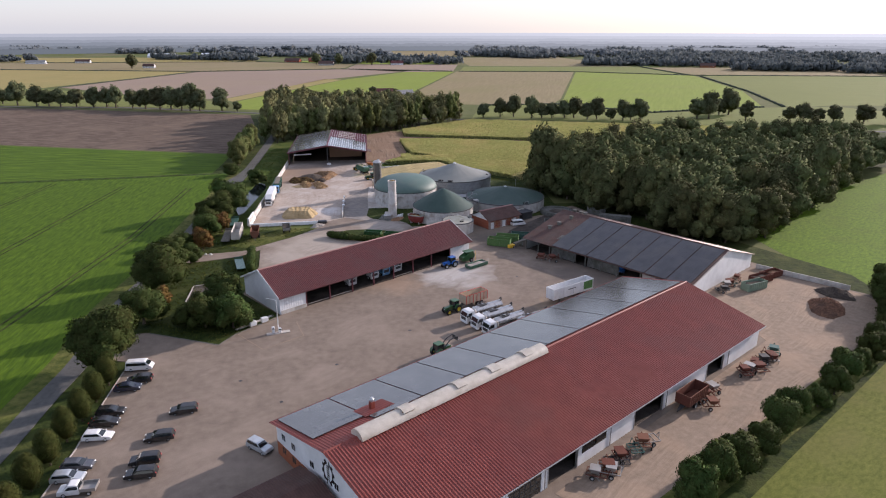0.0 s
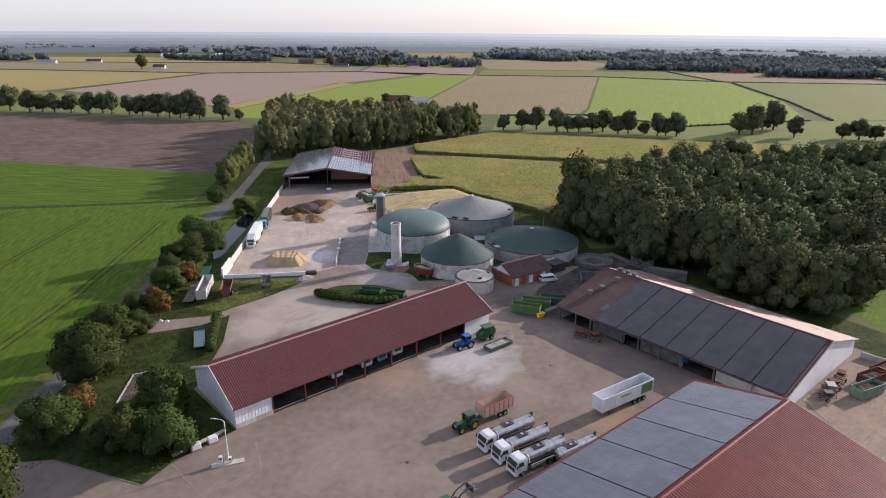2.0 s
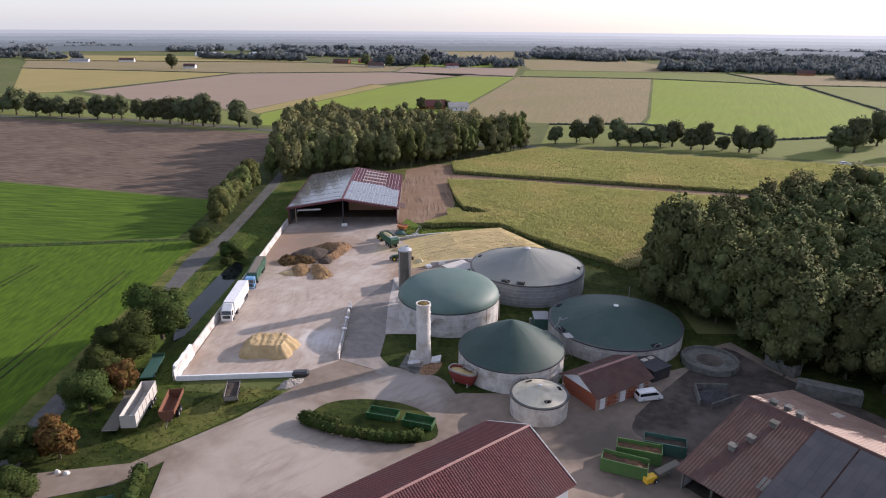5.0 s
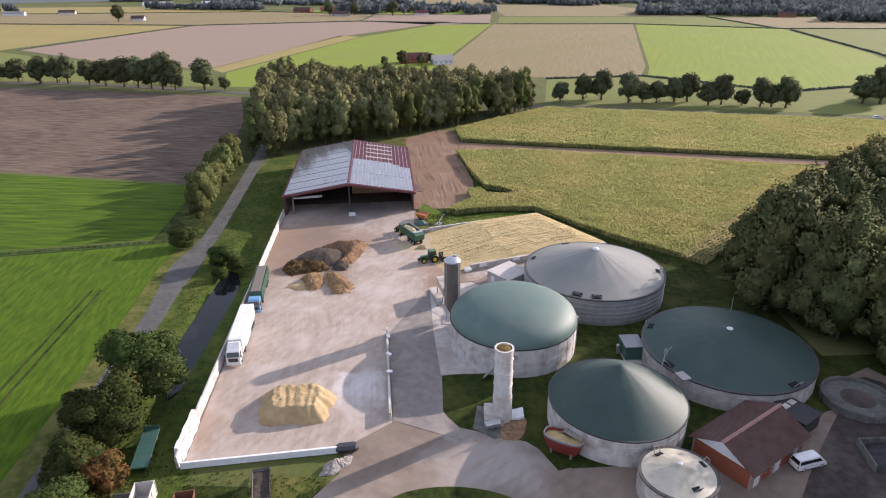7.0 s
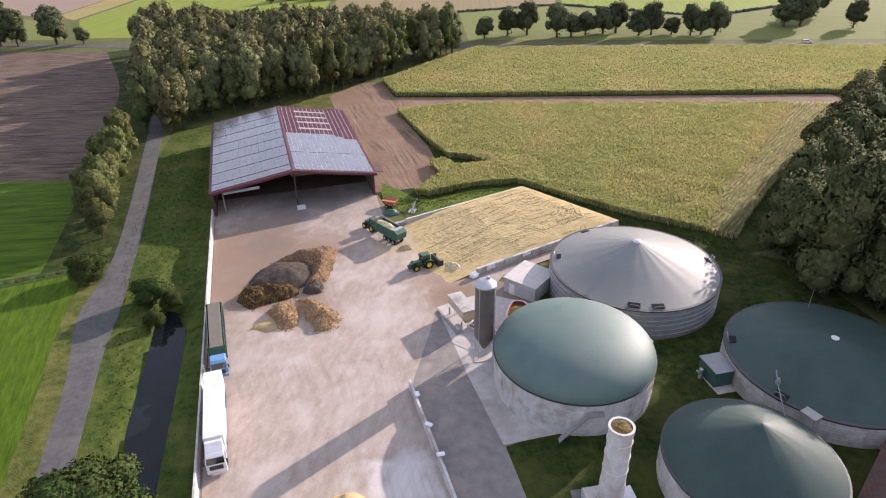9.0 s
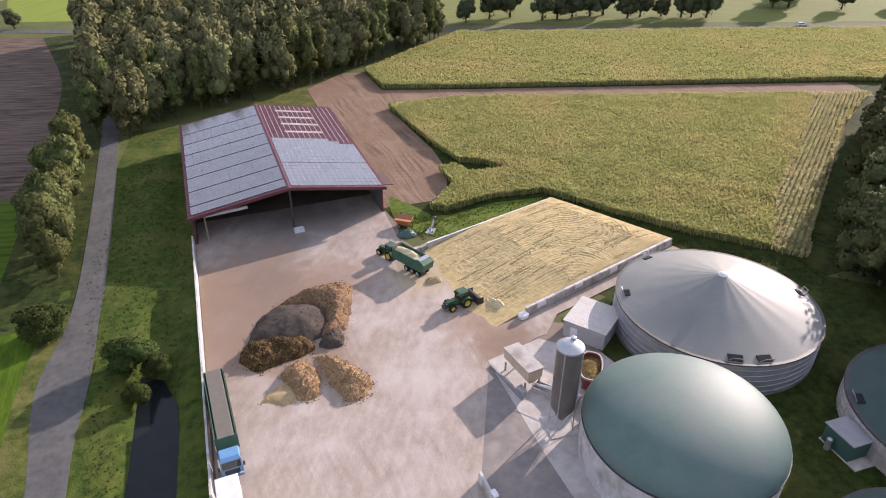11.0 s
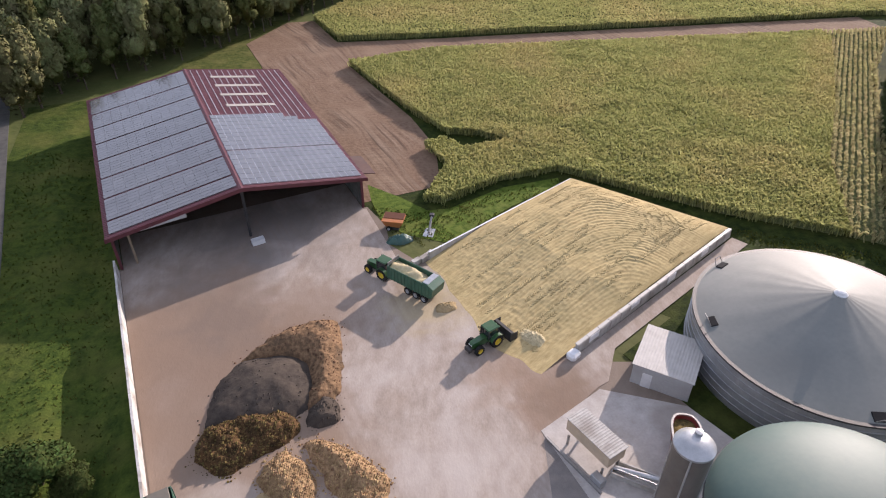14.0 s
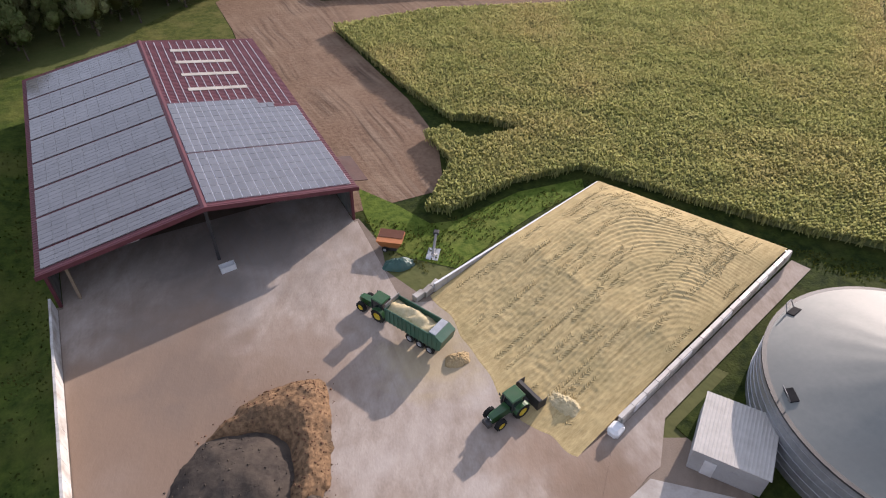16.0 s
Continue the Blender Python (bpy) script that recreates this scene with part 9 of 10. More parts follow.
def plant(key, x, y, scale=1.0, tall=1.0, label="", category="tree", group="", name="tree", z=GZ):
    v = random.randrange(len(KINDS[key]))
    cr, tr = KINDS[key][v]
    t = new(name)
    t.empty_display_size = 0.3
    t.matrix_basis = pose(x, y, z, 0, 0, random.uniform(0, 360)) @ Matrix.Diagonal((scale, scale, scale * tall, 1))
    tagged(t, label, category, group)
    for nm, d in (("trunk", tr), ("crown", cr)):
        o = new(nm, d)
        o.parent = t
    return t


random.seed(11)
for x, y, s, tl, text in ((-75.2, 219.0, 1.12, 0.9, "broad dark green tree beside the pond"), (-76.2, 207.5, 0.98, 0.85, "broad dark green tree beside the lane"), (-73.6, 161.5, 0.9, 0.95, "tall dark green roadside tree"), (-69.8, 148.0, 1.1, 0.95, "dense dark green roadside tree"), (-66.0, 128.6, 0.9, 0.85, "dense dark green tree at the yard edge"),
                          (-64.2, 108.2, 1.02, 1.02, "big spreading tree by the car park"), (-73.6, 190.5, 0.72, 0.95, "dark green tree by the parked trailers"), (-70.4, 167.5, 0.62, 0.85, "dark green tree at the lane junction"), (-75.5, 176.5, 0.62, 0.9, "small dark tree at the lane"), (-76.0, 198.0, 0.7, 0.9, "dark green tree by the lane"), (-82.0, 211.5, 0.6, 0.9, "dark green tree beyond the lane")):
    plant("oak", x, y, s, tl, text, group="trees along the lane")
for x, y, s in ((-71.3, 196.8, 0.95), (-70.6, 178.0, 1.05), (-65.4, 136.6, 0.8)):
    plant("red", x, y, s, 1.0, "reddish-brown autumn-tinged small tree", group="reddish trees")
for x, y, s in ((-51.6, 126.5, 1.0), (-45.4, 126.6, 1.05), (-50.4, 136.0, 1.1), (-47.8, 130.2, 0.75), (-56.0, 127.2, 0.7), (-55.2, 133.4, 0.55)):
    plant("bush", x, y, s * 1.22, random.uniform(0.95, 1.15), "dense dark green shrub beside the shed", "shrub", "shrubs by the shed", "shrub")
for x, y, s in ((-95.5, 281.5, 1.05), (-80.9, 270.5, 1.05), (-79.6, 263.5, 0.55), (-77.6, 268.5, 0.6)):
    plant("bush", x, y, s, 0.85, "rounded green bush on the ditch bank", "bush", "bushes along the lane", "bush")
for x, y in ((-97.6, 299), (-98.9, 304.5), (-100.0, 310), (-100.8, 315.5), (-101.4, 321), (-102.0, 326.5), (-102.6, 332), (-103.2, 337.5), (-103.8, 343), (-105.2, 349), (-106.8, 355), (-104.2, 313), (-105.6, 325), (-107.4, 338)):
    plant("pale", x, y, random.uniform(0.9, 1.15), random.uniform(1.15, 1.5), "grey-green roadside tree in a row", group="hedge trees along the lane")
for k in range(13):
    t = k / 12
    plant("bush", 96 - 61 * t + random.uniform(-0.8, 0.8), 121.6 - 50.5 * t + random.uniform(-0.8, 0.8), random.uniform(0.62, 0.98), random.uniform(1.0, 1.4), "dark green shrub in a row along the yard", "shrub", "shrub row along the workshop yard", "shrub")
for x, y, s in ((105.5, 137, 1.3), (103, 131, 1.2), (109, 144, 1.3), (100, 127, 1.1)):
    plant("bush", x, y, s, 1.1, "tall dark shrub beside the earth heaps", "shrub", "shrub row along the workshop yard", "shrub")

# clipped shrubs along the car park
clip = []
for k in range(3):
    rng = random.Random(70 + k)
    b = leaf_cloud([(0, 0, 2.5, 1.5, 1.5, 2.6)], 5200, 0.085, 90 + k)
    clip.append(b.mesh("crown", M["leaf_clip"]))
stem = B().lathe([(0.16, 0), (0.12, 0.8)], 8).mesh("stem", M["bark"])
for k in range(9):
    x, y = -60.9 + 0.66 * k, 102.4 - 5.75 * k
    t = thing("clipped_shrub", x, y, GZ, random.uniform(0, 360), "egg-shaped clipped shrub along the car park", "shrub", "clipped shrubs")
    t.scale = (random.uniform(1.08, 1.22),) * 2 + (random.uniform(1.12, 1.3),)
    part("stem", stem, None, t)
    part("crown", clip[k % 3], None, t)

# hedges


def hedge(line, width, height, label):
    pts = smooth_line(line, 5)
    lobes = []
    dist = 0
    for a, c in zip(pts, pts[1:]):
        n = max(1, int(math.dist(a, c) / 0.9))
        for i in range(n):
            t = i / n
            lobes.append((a[0] + (c[0] - a[0]) * t, a[1] + (c[1] - a[1]) * t, height * 0.5, width * 0.55, width * 0.55, height * 0.52))
    b = leaf_cloud(lobes, int(len(lobes) * 130), 0.17, 5)
    ox, oy = pts[0]
    b.v = [(x - ox, y - oy, z) for x, y, z in b.v]
    hd = thing("hedge", ox, oy, 0.0, 0, label, "hedge")
    part("foliage", b, M["leaf_hedge"], hd)


hedge([(-30.0, 190.6), (-35.0, 191.8), (-33.5, 190.2), (-27, 188.2), (-20, 187.4), (-14.0, 188.6)], 2.5, 1.9, "low clipped dark hedge round the grass island")
hedge([(-51.3, 160.0), (-53.4, 168), (-55.6, 176)], 2.6, 3.0, "tall clipped hedge beside the lane")


# ---- woods ----


def scatter(poly, gap, seed):
    rng = random.Random(seed)
    x0, x1 = min(p[0] for p in poly), max(p[0] for p in poly)
    y0, y1 = min(p[1] for p in poly), max(p[1] for p in poly)
    out = []
    yy, row = y0, 0
    while yy < y1:
        xx = x0 + (gap / 2 if row % 2 else 0)
        while xx < x1:
            px, py = xx + rng.uniform(-0.35, 0.35) * gap, yy + rng.uniform(-0.35, 0.35) * gap
            if inside(px, py, poly):
                out.append((px, py))
            xx += gap
        yy += gap * 0.87
        row += 1
    return out


WOOD_EAST = [(34.5, 263), (37, 254), (43, 243), (47, 231), (55, 218), (67, 210), (69, 198), (76, 188), (87, 183), (100, 188), (168, 262), (225, 305), (215, 330), (120, 340), (94, 318), (64, 292), (49, 277)]
WOOD_HALL = [(-104, 362), (-95, 365), (-85, 378), (-55, 395.5), (-42, 404.5), (-28, 417.5), (14, 455), (8, 470), (-60, 484), (-128, 492), (-116, 420)]


def near_edge(px, py, poly, first, last, depth):
    """Whether a place lies within depth of the sides first..last of the outline."""
    p = Vector((px, py))
    for (x0, y0), (x1, y1) in list(zip(poly, poly[1:] + poly[:1]))[first:last]:
        a, d = Vector((x0, y0)), Vector((x1 - x0, y1 - y0))
        t = max(0.0, min(1.0, (p - a).dot(d) / d.length_squared))
        if (p - a - d * t).length < depth:
            return True
    return False


def joined_wood(places, label, material, low, high):
    """The inner trees of a wood, joined: light crowns at the given places."""
    verts, faces, turned, base = [], [], [], 0
    rng = random.Random(77)
    protos = []
    for k in range(6):
        lr = random.Random(500 + k)
        b = leaf_cloud(crown_lobes(lr, 4.0, 4.0, 14.5, 6), 760, 0.46, 600 + k, top_only=True)
        protos.append((np.array(b.v), [tuple(f) for f in b.f], np.array(b.n)))
    for px, py in places:
        va, fa, na = protos[rng.randrange(6)]
        a = rng.uniform(0, 2 * math.pi)
        s, tl = rng.uniform(0.8, 1.2), rng.uniform(low, high)
        R = np.array(((math.cos(a) * s, -math.sin(a) * s, 0), (math.sin(a) * s, math.cos(a) * s, 0), (0, 0, s * tl)))
        verts.append(va @ R.T + np.array((px, py, GZ)))
        turned.append(na @ (R / s).T)
        faces.extend(tuple(i + base for i in f) for f in fa)
        base += len(va)
    b = B()
    b.v, b.f = [tuple(p) for p in np.concatenate(verts).tolist()], faces
    b.n = [tuple(p) for p in np.concatenate(turned).tolist()]
    single("inner_woodland", b, M[material], label, "woodland", kind="stuff")


inner = []
for px, py in scatter(WOOD_EAST, 6.3, 21):
    if near_edge(px, py, WOOD_EAST, 0, 10, 10.5) or near_edge(px, py, WOOD_EAST, 12, 17, 7):
        grow = 1.1 if py > 258 else (1.28 if py > 226 else (1.15 if py > 204 else 1.02))
        if py < 215 and random.random() < 0.15:
            continue
        plant("edge", px, py, grow * random.uniform(0.95, 1.15), (1.0 + 0.5 * (grow - 1.0)) * random.uniform(0.9, 1.1), "dense mid-green woodland tree", group="wood beside the farm")
    else:
        inner.append((px, py))
joined_wood(inner, "closed canopy of the wood beside the farm", "leaf_wood", 0.84, 1.10)
inner = []
for px, py in scatter(WOOD_HALL, 5.9, 22):
    if near_edge(px, py, WOOD_HALL, 0, 6, 12):
        plant(("birch", "wood", "birch", "wood")[random.randrange(4)], px, py, random.uniform(0.85, 1.2), random.uniform(1.05, 1.4), "leafy woodland tree behind the hall", group="wood behind the hall")
    else:
        inner.append((px, py))
joined_wood(inner, "closed canopy of the wood behind the hall", "leaf_hall", 1.12, 1.45)
AVENUE = [(-386, 567), (-366, 556), (-345, 548), (-336, 551), (-324, 547), (-310, 546), (-294, 543), (-284, 545), (-274, 540), (-258, 536), (-246, 533), (-232, 528), (-222, 526), (-212, 522), (-204, 519), (-196, 518), (-178, 517), (28, 480), (41, 486), (51, 486), (63.5, 477), (71, 477.5), (78.5, 478), (88, 479), (95, 480), (103, 471), (110, 472), (120, 470.5), (127.6, 466), (133, 466), (139, 463), (184, 475), (192, 474), (209, 498), (216, 497), (214.5, 464), (243, 460), (253, 459), (262, 457), (272, 455), (290, 450), (306, 446), (330, 440)]
for k, (px, py) in enumerate(AVENUE):
    plant("avenue", px, py, random.uniform(1.0, 1.4) if px < 0 else random.uniform(0.6, 1.25), random.uniform(0.8, 1.25), "dark roadside tree on the country road", group="trees on the country road")
for px, py, s in ((-516, 1088, 1.6), (-237, 1213, 1.5), (-198, 1220, 1.4), (-135, 1196, 1.6), (-165, 515, 0.6), (-55, 625, 0.6), (-70, 632, 0.7), (-48, 634, 0.55), (-82, 622, 0.5)):
    plant("avenue", px, py, s, 1.0, "lone dark green field tree", group="lone field trees")


def far_wood(polys, gap, seed, label, size=7.0, tone="far_wood"):
    """Distant woods: joined leafy crowns, each a turned and scaled copy of a few forms."""
    b = B()
    b.n = []
    rng = random.Random(seed)
    forms = []
    for k in range(5):
        cloud = leaf_cloud(crown_lobes(random.Random(seed + k), 1.0, 0.0, 1.0, 4), 90, 0.26, seed + k, core=False)
        inner = leaf_cloud([(0, 0, 0.45, 0.72, 0.72, 0.42)], 4, 0.2, seed + k)
        shift = len(cloud.v)
        forms.append((np.array(cloud.v + inner.v), np.array(cloud.n + inner.n), list(cloud.f) + [tuple(q + shift for q in f) for f in inner.f]))
    for poly in polys:
        for px, py in scatter(poly, gap, rng.randrange(9999)):
            clump = noise.noise((px * 0.012, py * 0.012, seed)) + 0.6 * noise.noise((px * 0.045, py * 0.045, seed))
            if clump < -0.10:
                continue
            h = rng.uniform(7, 14) + 5 * clump
            rad = size * rng.uniform(0.7, 1.4)
            verts, norms, faces = forms[rng.randrange(5)]
            a = rng.uniform(0, 2 * math.pi)
            turn = np.array(((math.cos(a), math.sin(a), 0), (-math.sin(a), math.cos(a), 0), (0, 0, 1)))
            k = len(b.v)
            b.v.extend(map(tuple, ((verts @ turn) * np.array((rad, rad, h)) + np.array((px, py, GZ))).tolist()))
            b.n.extend(map(tuple, (norms @ turn).tolist()))
            b.f.extend(tuple(q + k for q in f) for f in faces)
    single("far_woodland", b, M[tone], label, "woodland", kind="stuff")


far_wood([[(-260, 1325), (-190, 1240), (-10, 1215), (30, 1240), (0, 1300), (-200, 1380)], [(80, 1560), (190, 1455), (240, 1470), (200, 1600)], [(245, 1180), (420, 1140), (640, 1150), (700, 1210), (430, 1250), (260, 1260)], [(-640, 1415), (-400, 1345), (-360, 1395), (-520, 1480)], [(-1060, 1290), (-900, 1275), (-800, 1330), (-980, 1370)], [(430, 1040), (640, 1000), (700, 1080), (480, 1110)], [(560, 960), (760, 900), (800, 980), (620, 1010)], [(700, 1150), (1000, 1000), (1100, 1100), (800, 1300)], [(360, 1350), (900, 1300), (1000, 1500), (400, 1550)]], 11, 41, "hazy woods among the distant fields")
hedge_b, ditch_b = B(), B()
rh = random.Random(31)
for line in ([(-98, 286), (-145, 275.3), (-190, 266), (-420, 214.5)], [(348, 912), (316, 690), (284, 548)], [(-430, 728), (-376, 1004)], [(196, 1006), (346, 930), (630, 908)], [(-740, 1056), (-380, 1008)], [(20, 1014), (195, 1008)], [(-380, 1008), (-170, 1074), (10, 1016)], [(340, 935), (330, 1135)], [(-890, 1258), (-365, 1308), (-165, 1222)], [(30, 558), (95, 570), (162, 510), (268, 548)]):
    for (x0, y0), (x1, y1) in zip(line, line[1:]):
        ditch = y0 < 350 and y1 < 350 and x0 < -90
        n = int(math.dist((x0, y0), (x1, y1)) / (1.3 if ditch else 1.7))
        for k in range(n):
            t = k / n
            px, py, r, h = x0 + (x1 - x0) * t + rh.uniform(-0.6, 0.6), y0 + (y1 - y0) * t, rh.uniform(1.6, 2.6), rh.uniform(1.4, 2.6)
            r, h = (r * 0.45, h * 0.14) if ditch else (r * 0.62, h * 0.62)
            row = ditch_b if ditch else hedge_b
            q = len(row.v)
            for i in range(4):
                th = math.pi / 2 * i / 3
                for j in range(6):
                    ph = 2 * math.pi * j / 6 + i
                    row.v.append((px + r * math.cos(th) * math.cos(ph) * rh.uniform(0.8, 1.1), py + r * math.cos(th) * math.sin(ph) * rh.uniform(0.8, 1.1), GZ + h * math.sin(th)))
            row.f.extend((q + i * 6 + j, q + i * 6 + (j + 1) % 6, q + (i + 1) * 6 + (j + 1) % 6, q + (i + 1) * 6 + j) for i in range(3) for j in range(6))
single("hedgerow", hedge_b, M["far_hedge"], "hedgerows along the field borders, greyed with haze", "hedgerow", kind="stuff")
single("hedgerow", ditch_b, M["leaf"], "low dark growth along the field ditch", "hedgerow", kind="stuff")
belts = []
rb = random.Random(8)
for ring_y, count, depth in ((1560, 6, 40), (1720, 8, 50), (1880, 9, 60)):
    for k in range(count):
        cx = -ring_y * 0.85 + 1.75 * ring_y * (k + rb.random()) / count
        ln = rb.uniform(60, 230)
        belts.append([(cx - ln, ring_y + rb.uniform(-60, 60)), (cx + ln, ring_y + rb.uniform(-60, 60)), (cx + ln * 0.9, ring_y + depth + rb.uniform(0, 60)), (cx - ln * 0.9, ring_y + depth + rb.uniform(0, 60))])
far_wood(belts, 19, 43, "distant woodland belts paled with haze", 11.0, "far_wood_hazed")
# plain distance behind everything: glowing rings, haze in their colour, paler sunward
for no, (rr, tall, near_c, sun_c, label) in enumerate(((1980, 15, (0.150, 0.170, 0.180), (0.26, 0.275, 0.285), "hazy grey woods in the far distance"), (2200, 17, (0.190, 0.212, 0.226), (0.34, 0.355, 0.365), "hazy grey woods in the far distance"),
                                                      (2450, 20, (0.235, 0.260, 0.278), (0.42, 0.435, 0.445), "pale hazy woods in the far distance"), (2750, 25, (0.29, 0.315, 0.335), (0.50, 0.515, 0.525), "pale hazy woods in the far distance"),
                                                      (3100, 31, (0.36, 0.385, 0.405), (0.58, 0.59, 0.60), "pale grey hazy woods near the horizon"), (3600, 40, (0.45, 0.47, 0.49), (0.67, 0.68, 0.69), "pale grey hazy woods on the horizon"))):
    bd = B()
    ring0, ring1 = [], []
    steps = 1500
    for k in range(steps + 1):
        a = radians(10 + 160 * k / steps)
        u = k * rr / 3100.0
        clump = noise.noise((u * 0.012, rr, 0)) + 0.7 * noise.noise((u * 0.045, rr, 1))
        hh = tall * (0.88 + 0.02 * no + 0.30 * (5 - no) / 5 * max(-0.6, min(0.6, clump))) + (2.6 - 0.4 * no) * noise.noise((u * 0.25, rr, 2)) + (2.0 - 0.3 * no) * noise.noise((u * 0.7, rr, 5))
        ring0.append((rr * math.cos(a), rr * math.sin(a), -2))
        ring1.append((rr * math.cos(a), rr * math.sin(a), max(hh, 1.0)))
    bd.v = ring0 + ring1
    bd.f = [(k, k + 1, steps + 2 + k, steps + 1 + k) for k in range(steps)]
    hz = bpy.data.materials.new("distance_haze")
    hz.use_nodes = True
    ht = hz.node_tree
    ht.nodes.clear()
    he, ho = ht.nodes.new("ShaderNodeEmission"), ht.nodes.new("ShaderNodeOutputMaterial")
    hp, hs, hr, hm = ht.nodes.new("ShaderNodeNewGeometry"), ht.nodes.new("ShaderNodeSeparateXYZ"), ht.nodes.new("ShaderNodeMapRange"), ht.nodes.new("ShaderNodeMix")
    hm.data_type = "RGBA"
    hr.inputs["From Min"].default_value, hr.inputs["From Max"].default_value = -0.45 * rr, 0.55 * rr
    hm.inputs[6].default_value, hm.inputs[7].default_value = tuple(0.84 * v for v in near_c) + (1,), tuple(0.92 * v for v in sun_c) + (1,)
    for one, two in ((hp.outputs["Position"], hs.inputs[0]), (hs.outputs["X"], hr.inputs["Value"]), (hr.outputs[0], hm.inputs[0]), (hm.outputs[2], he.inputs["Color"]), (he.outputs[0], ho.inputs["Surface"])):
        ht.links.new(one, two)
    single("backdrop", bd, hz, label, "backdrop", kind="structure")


# ---- maize ----


def maize(name, poly, row_turn, step_row, step_plant, seed, label, top=2.1, blade=0.215, under=0.66, leaves="corn"):
    """A block of crop: dark understorey with rows of leafy plants on it."""
    rng = np.random.default_rng(seed)
    t = thing(name, poly[0][0], poly[0][1], GZ, 0, label, "maize", kind="stuff")
    ox, oy = poly[0]
    area = sum(a[0] * b_[1] - b_[0] * a[1] for a, b_ in zip(poly, poly[1:] + poly[:1]))
    pp = poly if area > 0 else poly[::-1]
    inner_line = []
    for k, p1 in enumerate(pp):
        p0, p2 = Vector(pp[k - 1]), Vector(pp[(k + 1) % len(pp)])
        d = ((Vector(p1) - p0).normalized() + (p2 - Vector(p1)).normalized()).normalized()
        inner_line.append((p1[0] - d.y * 1.1 - ox, p1[1] + d.x * 1.1 - oy))
    part("understorey", B().prism(inner_line, 0, top * under), M["corn_base"], t)
    c, s = math.cos(radians(row_turn)), math.sin(radians(row_turn))
    cx, cy = sum(p[0] for p in poly) / len(poly), sum(p[1] for p in poly) / len(poly)
    R = max(math.hypot(p[0] - cx, p[1] - cy) for p in poly)
    us, vs = np.arange(-R, R, step_plant), np.arange(-R, R, step_row)
    uu, vv = np.meshgrid(us, vs)
    uu = uu + rng.uniform(-0.45, 0.45, uu.shape) * step_plant
    vv = vv + rng.uniform(-0.15, 0.15, vv.shape) * step_row
    X, Y = (cx + c * uu - s * vv).ravel(), (cy + s * uu + c * vv).ravel()
    ok = np.zeros(len(X), bool)
    for (x0, y0), (x1, y1) in zip(poly, poly[1:] + poly[:1]):
        if y0 != y1:
            ok ^= ((y0 > Y) != (y1 > Y)) & (X < (x1 - x0) * (Y - y0) / (y1 - y0) + x0)
    X, Y = X[ok], Y[ok]
    n = len(X)
    h = top * (0.87 + 0.22 * rng.random(n))
    h += top * 0.09 * np.sin(X * 0.31 + 1.7 * np.sin(Y * 0.23)) * np.sin(Y * 0.37 + 1.3 * np.sin(X * 0.19))
    ang = rng.uniform(0, math.pi, n)
    wide = blade * (0.8 + 0.5 * rng.random(n))
    V = np.zeros((n, 12, 3))
    for q in range(3):
        a = ang + q * math.pi / 3 + rng.uniform(-0.3, 0.3, n)
        dx, dy = np.cos(a) * wide, np.sin(a) * wide
        lean = rng.uniform(-0.12, 0.12, (2, n))
        lo = h * (0.64 + 0.10 * rng.random(n))
        V[:, q * 4 + 0] = np.stack([X - dx, Y - dy, h * (0.76 + 0.20 * rng.random(n))], 1)
        V[:, q * 4 + 1] = np.stack([X + dy * 0.12, Y - dx * 0.12, lo], 1)
        V[:, q * 4 + 2] = np.stack([X + dx, Y + dy, h * (0.76 + 0.20 * rng.random(n))], 1)
        V[:, q * 4 + 3] = np.stack([X + lean[0], Y + lean[1], h * (1.0 if q == 0 else 0.86)], 1)
    V[:, :, 0] -= ox
    V[:, :, 1] -= oy
    b = B()
    b.v = [tuple(v) for v in V.reshape(-1, 3).tolist()]
    b.f = [tuple(12 * i + 4 * q + k for k in range(4)) for i in range(n) for q in range(3)]
    for (xa, ya), (xb, yb) in zip(pp, pp[1:] + pp[:1]):
        run = math.hypot(xb - xa, yb - ya)
        ux, uy = (xb - xa) / run, (yb - ya) / run
        for _ in range(int(run * 11)):
            q, dep = rng.uniform(0, run), rng.uniform(0.0, 1.2)
            px, py = xa + ux * q - uy * dep - ox, ya + uy * q + ux * dep - oy
            a = rng.uniform(0, math.pi)
            wx, wy = math.cos(a) * 0.16, math.sin(a) * 0.16
            z0, z1 = rng.uniform(0.0, 0.9), top * rng.uniform(0.55, 1.05)
            lx, ly = rng.uniform(-0.25, 0.25), rng.uniform(-0.25, 0.25)
            k = len(b.v)
            b.v += [(px - wx * 0.4, py - wy * 0.4, z0), (px + wx * 0.4, py + wy * 0.4, z0), (px + wx + lx, py + wy + ly, (z0 + z1) * 0.55), (px + lx * 1.6, py + ly * 1.6, z1)]
            b.f.append((k, k + 1, k + 2, k + 3))
    o = part("maize_stand", b, M[leaves], t, "leafy yellow-green maize plants")
    o["kind"] = "stuff"


maize("maize_crop", [(-26.2, 373.2), (-20.5, 343), (-16.5, 329.5), (-11, 327), (-7, 322), (-16, 321.5), (-18, 326.5), (-22.3, 326.3), (-21.2, 316.5), (-28.5, 307.5), (-25.5, 305.5), (-14, 309), (-3, 309), (16, 287), (29.5, 276), (45, 295.5), (62, 311), (78.6, 327), (99, 348), (100, 352.6), (-4, 375.0)], -12, 0.60, 0.21, 51, "ripening maize field with yellow tassels")
maize("maize_crop", [(-27.5, 412), (-24.6, 391.8), (-4, 387.0), (125, 363), (190, 345), (215, 338), (255, 405), (186, 424), (18, 458)], -12, 0.8, 0.46, 52, "ripening maize field beyond the track", 2.1, 0.33)
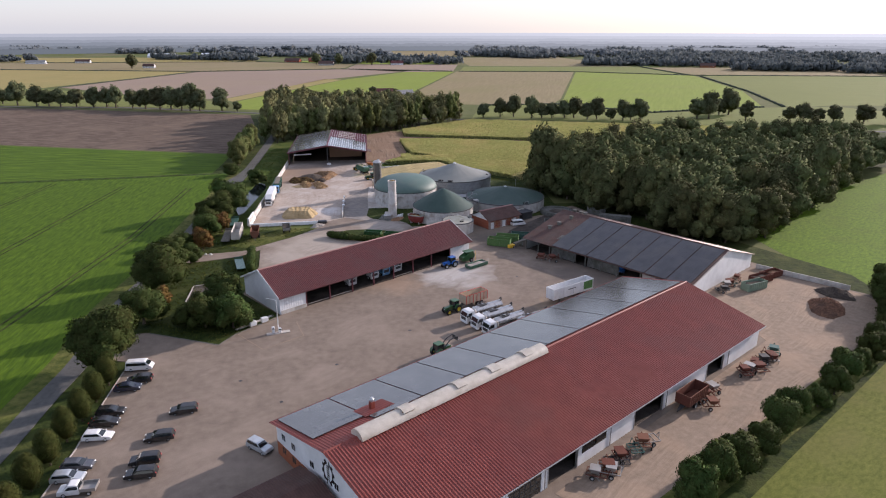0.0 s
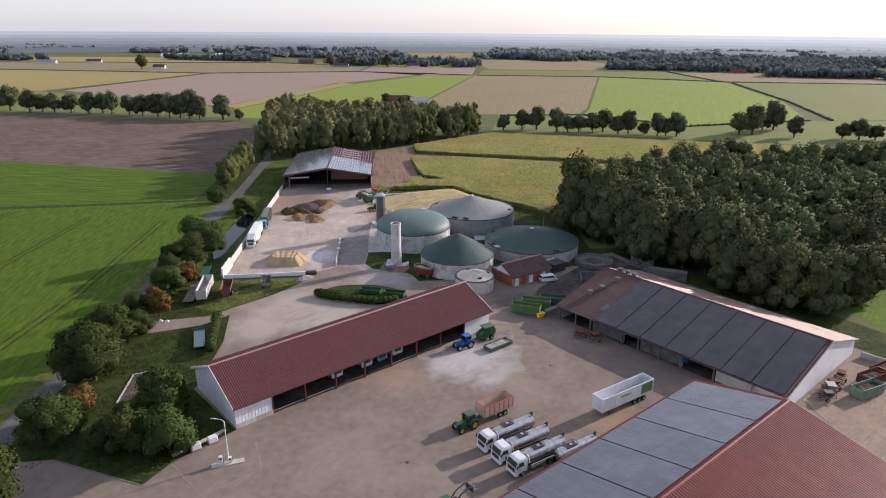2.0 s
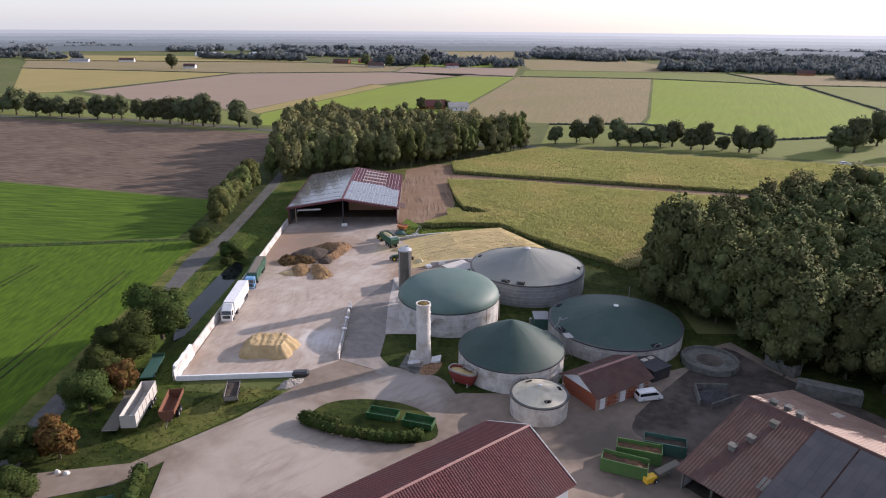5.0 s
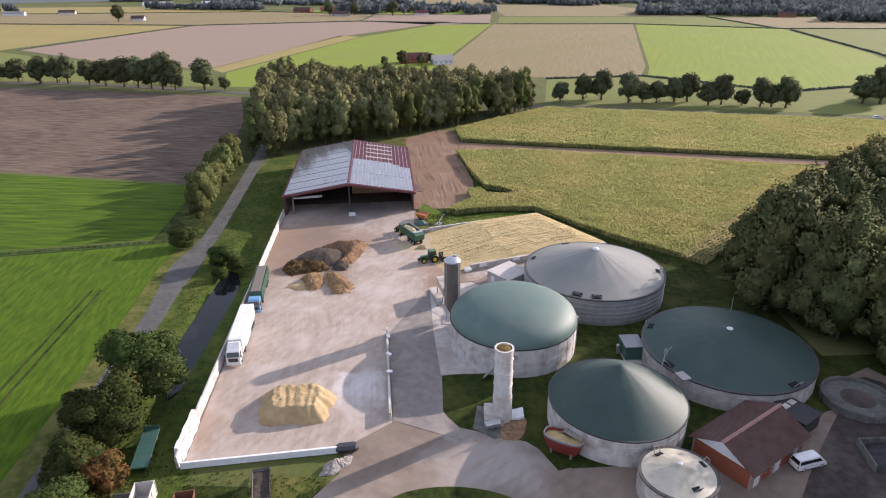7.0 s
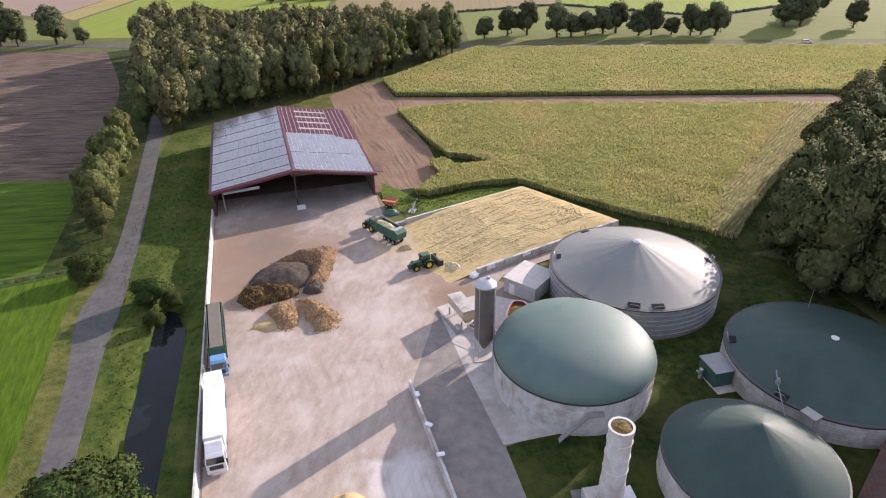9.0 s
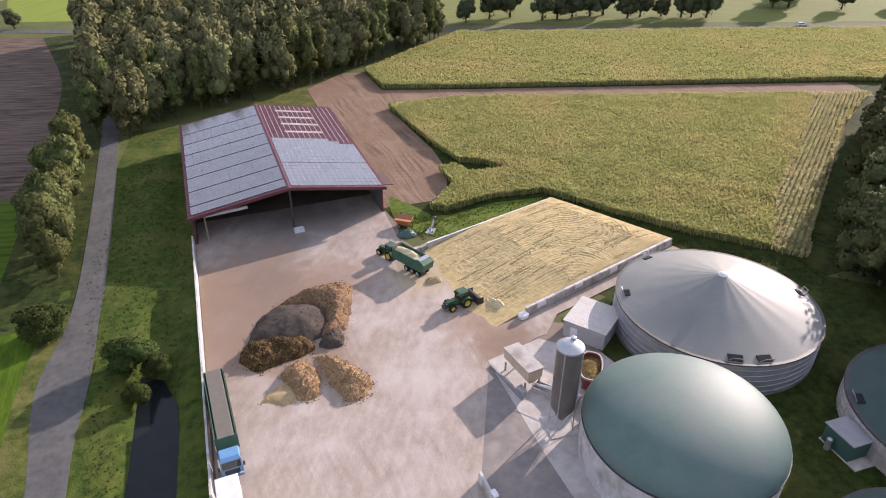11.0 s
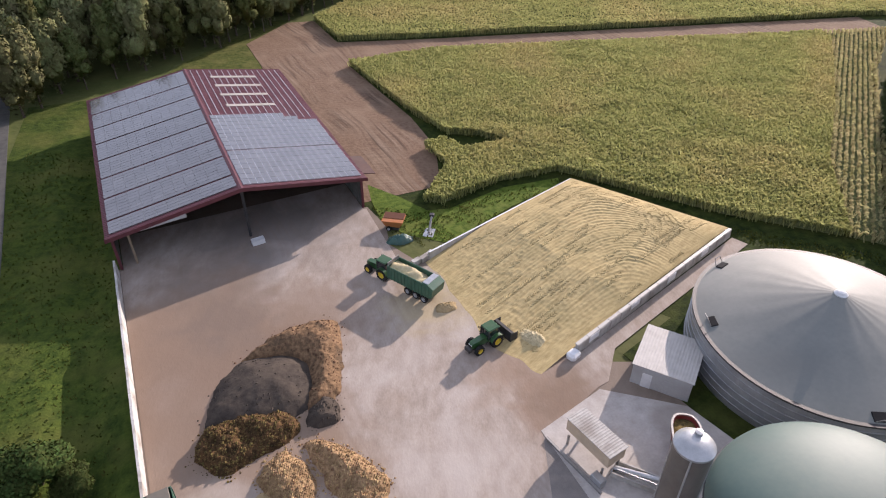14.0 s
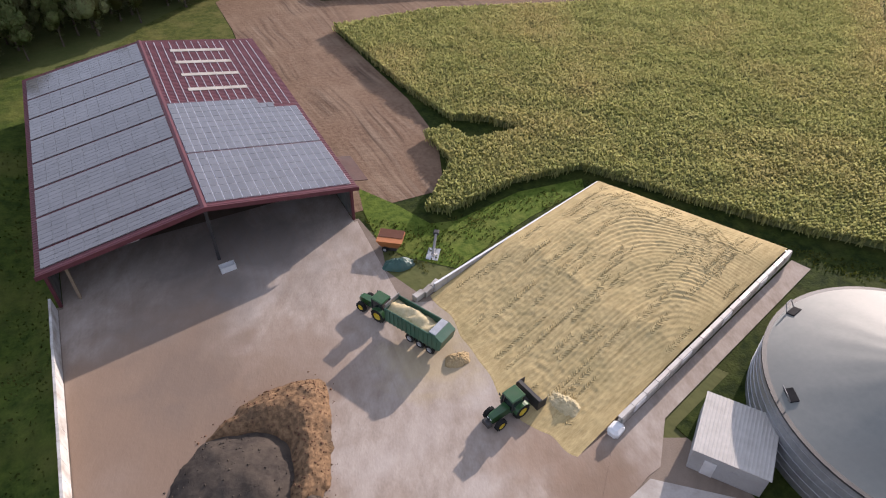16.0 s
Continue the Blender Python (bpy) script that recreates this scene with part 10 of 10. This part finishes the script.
maize("maize_crop", [(29.5, 276), (34, 271.5), (46, 284), (62, 299), (92, 327), (121, 349), (100, 352.6), (99, 348), (78.6, 327), (62, 311), (45, 295.5)], 42.5, 1.05, 0.34, 53, "dry pale maize rows on the headland", 2.0, 0.34, 0.5, "corn_dry")


# ---- long grass ----


def tall_grass(poly, per_m2, h, seed, label, keep_out=()):
    """Loose blades over a piece of ground, joined."""
    rng = np.random.default_rng(seed)
    x0, x1 = min(p[0] for p in poly), max(p[0] for p in poly)
    y0, y1 = min(p[1] for p in poly), max(p[1] for p in poly)
    n = int((x1 - x0) * (y1 - y0) * per_m2)
    X, Y = rng.uniform(x0, x1, n), rng.uniform(y0, y1, n)
    ok = np.zeros(n, bool)
    for (xa, ya), (xb, yb) in zip(poly, poly[1:] + poly[:1]):
        if ya != yb:
            ok ^= ((ya > Y) != (yb > Y)) & (X < (xb - xa) * (Y - ya) / (yb - ya) + xa)
    for cx, cy, r in keep_out:
        ok &= (X - cx) ** 2 + (Y - cy) ** 2 > r * r
    X, Y = X[ok], Y[ok]
    keep = [k for k in range(len(X)) if noise.noise((X[k] * 0.25, Y[k] * 0.25, seed)) > -0.25]
    b = B()
    for k in keep:
        x, y = float(X[k]), float(Y[k])
        z = ground_height(x, y) if x < -62 else GZ
        z += 0.02
        a = rng.uniform(0, math.pi)
        hh, wd = h * rng.uniform(0.5, 1.3), 0.11 * rng.uniform(0.6, 1.4)
        dx, dy, lx, ly = math.cos(a) * wd, math.sin(a) * wd, rng.uniform(-0.2, 0.2), rng.uniform(-0.2, 0.2)
        q = len(b.v)
        b.v += [(x - dx, y - dy, z), (x + dx, y + dy, z), (x + dx * 0.7 + lx, y + dy * 0.7 + ly, z + hh), (x - dx * 0.7 + lx, y - dy * 0.7 + ly, z + hh * 0.85)]
        b.f.append((q, q + 1, q + 2, q + 3))
    single("long_grass", b, M["blade"], label, "grass", kind="stuff")


tall_grass([(-93, 296), (-86.5, 268), (-83.2, 246), (-78.6, 206), (-68, 206), (-69.5, 222), (-72.5, 250), (-76, 303), (-80.5, 345), (-93, 349)], 2.2, 0.24, 3, "unmown grass on the ditch bank", keep_out=((-77, 262, 4.2), (-76, 255, 4.2), (-75, 248, 4.0), (-74.2, 240, 4.0), (-73.5, 232, 3.6), (-73, 225, 3.2)))
tall_grass([(-79, 180), (-68, 175.6), (-57.5, 180.2), (-44, 196), (-41.5, 201.5), (-64.5, 201.5), (-66.5, 207), (-78.5, 206)], 3.0, 0.24, 4, "rough grass round the parked trailers")
tall_grass([(-75, 112), (-62, 124.5), (-46.5, 119.2), (-37.6, 133.6), (-50, 146), (-52, 160), (-58, 171.5), (-74, 166), (-74.5, 140)], 3.5, 0.26, 5, "rough grass under the shrubs")
tall_grass([(-37, 310), (-30, 305), (-3, 307.5), (12, 287), (36, 267), (39, 250), (28, 262), (14, 281), (-3.5, 306), (-31, 295), (-35.5, 298)], 6.0, 0.28, 6, "green grass strip along the clamp")
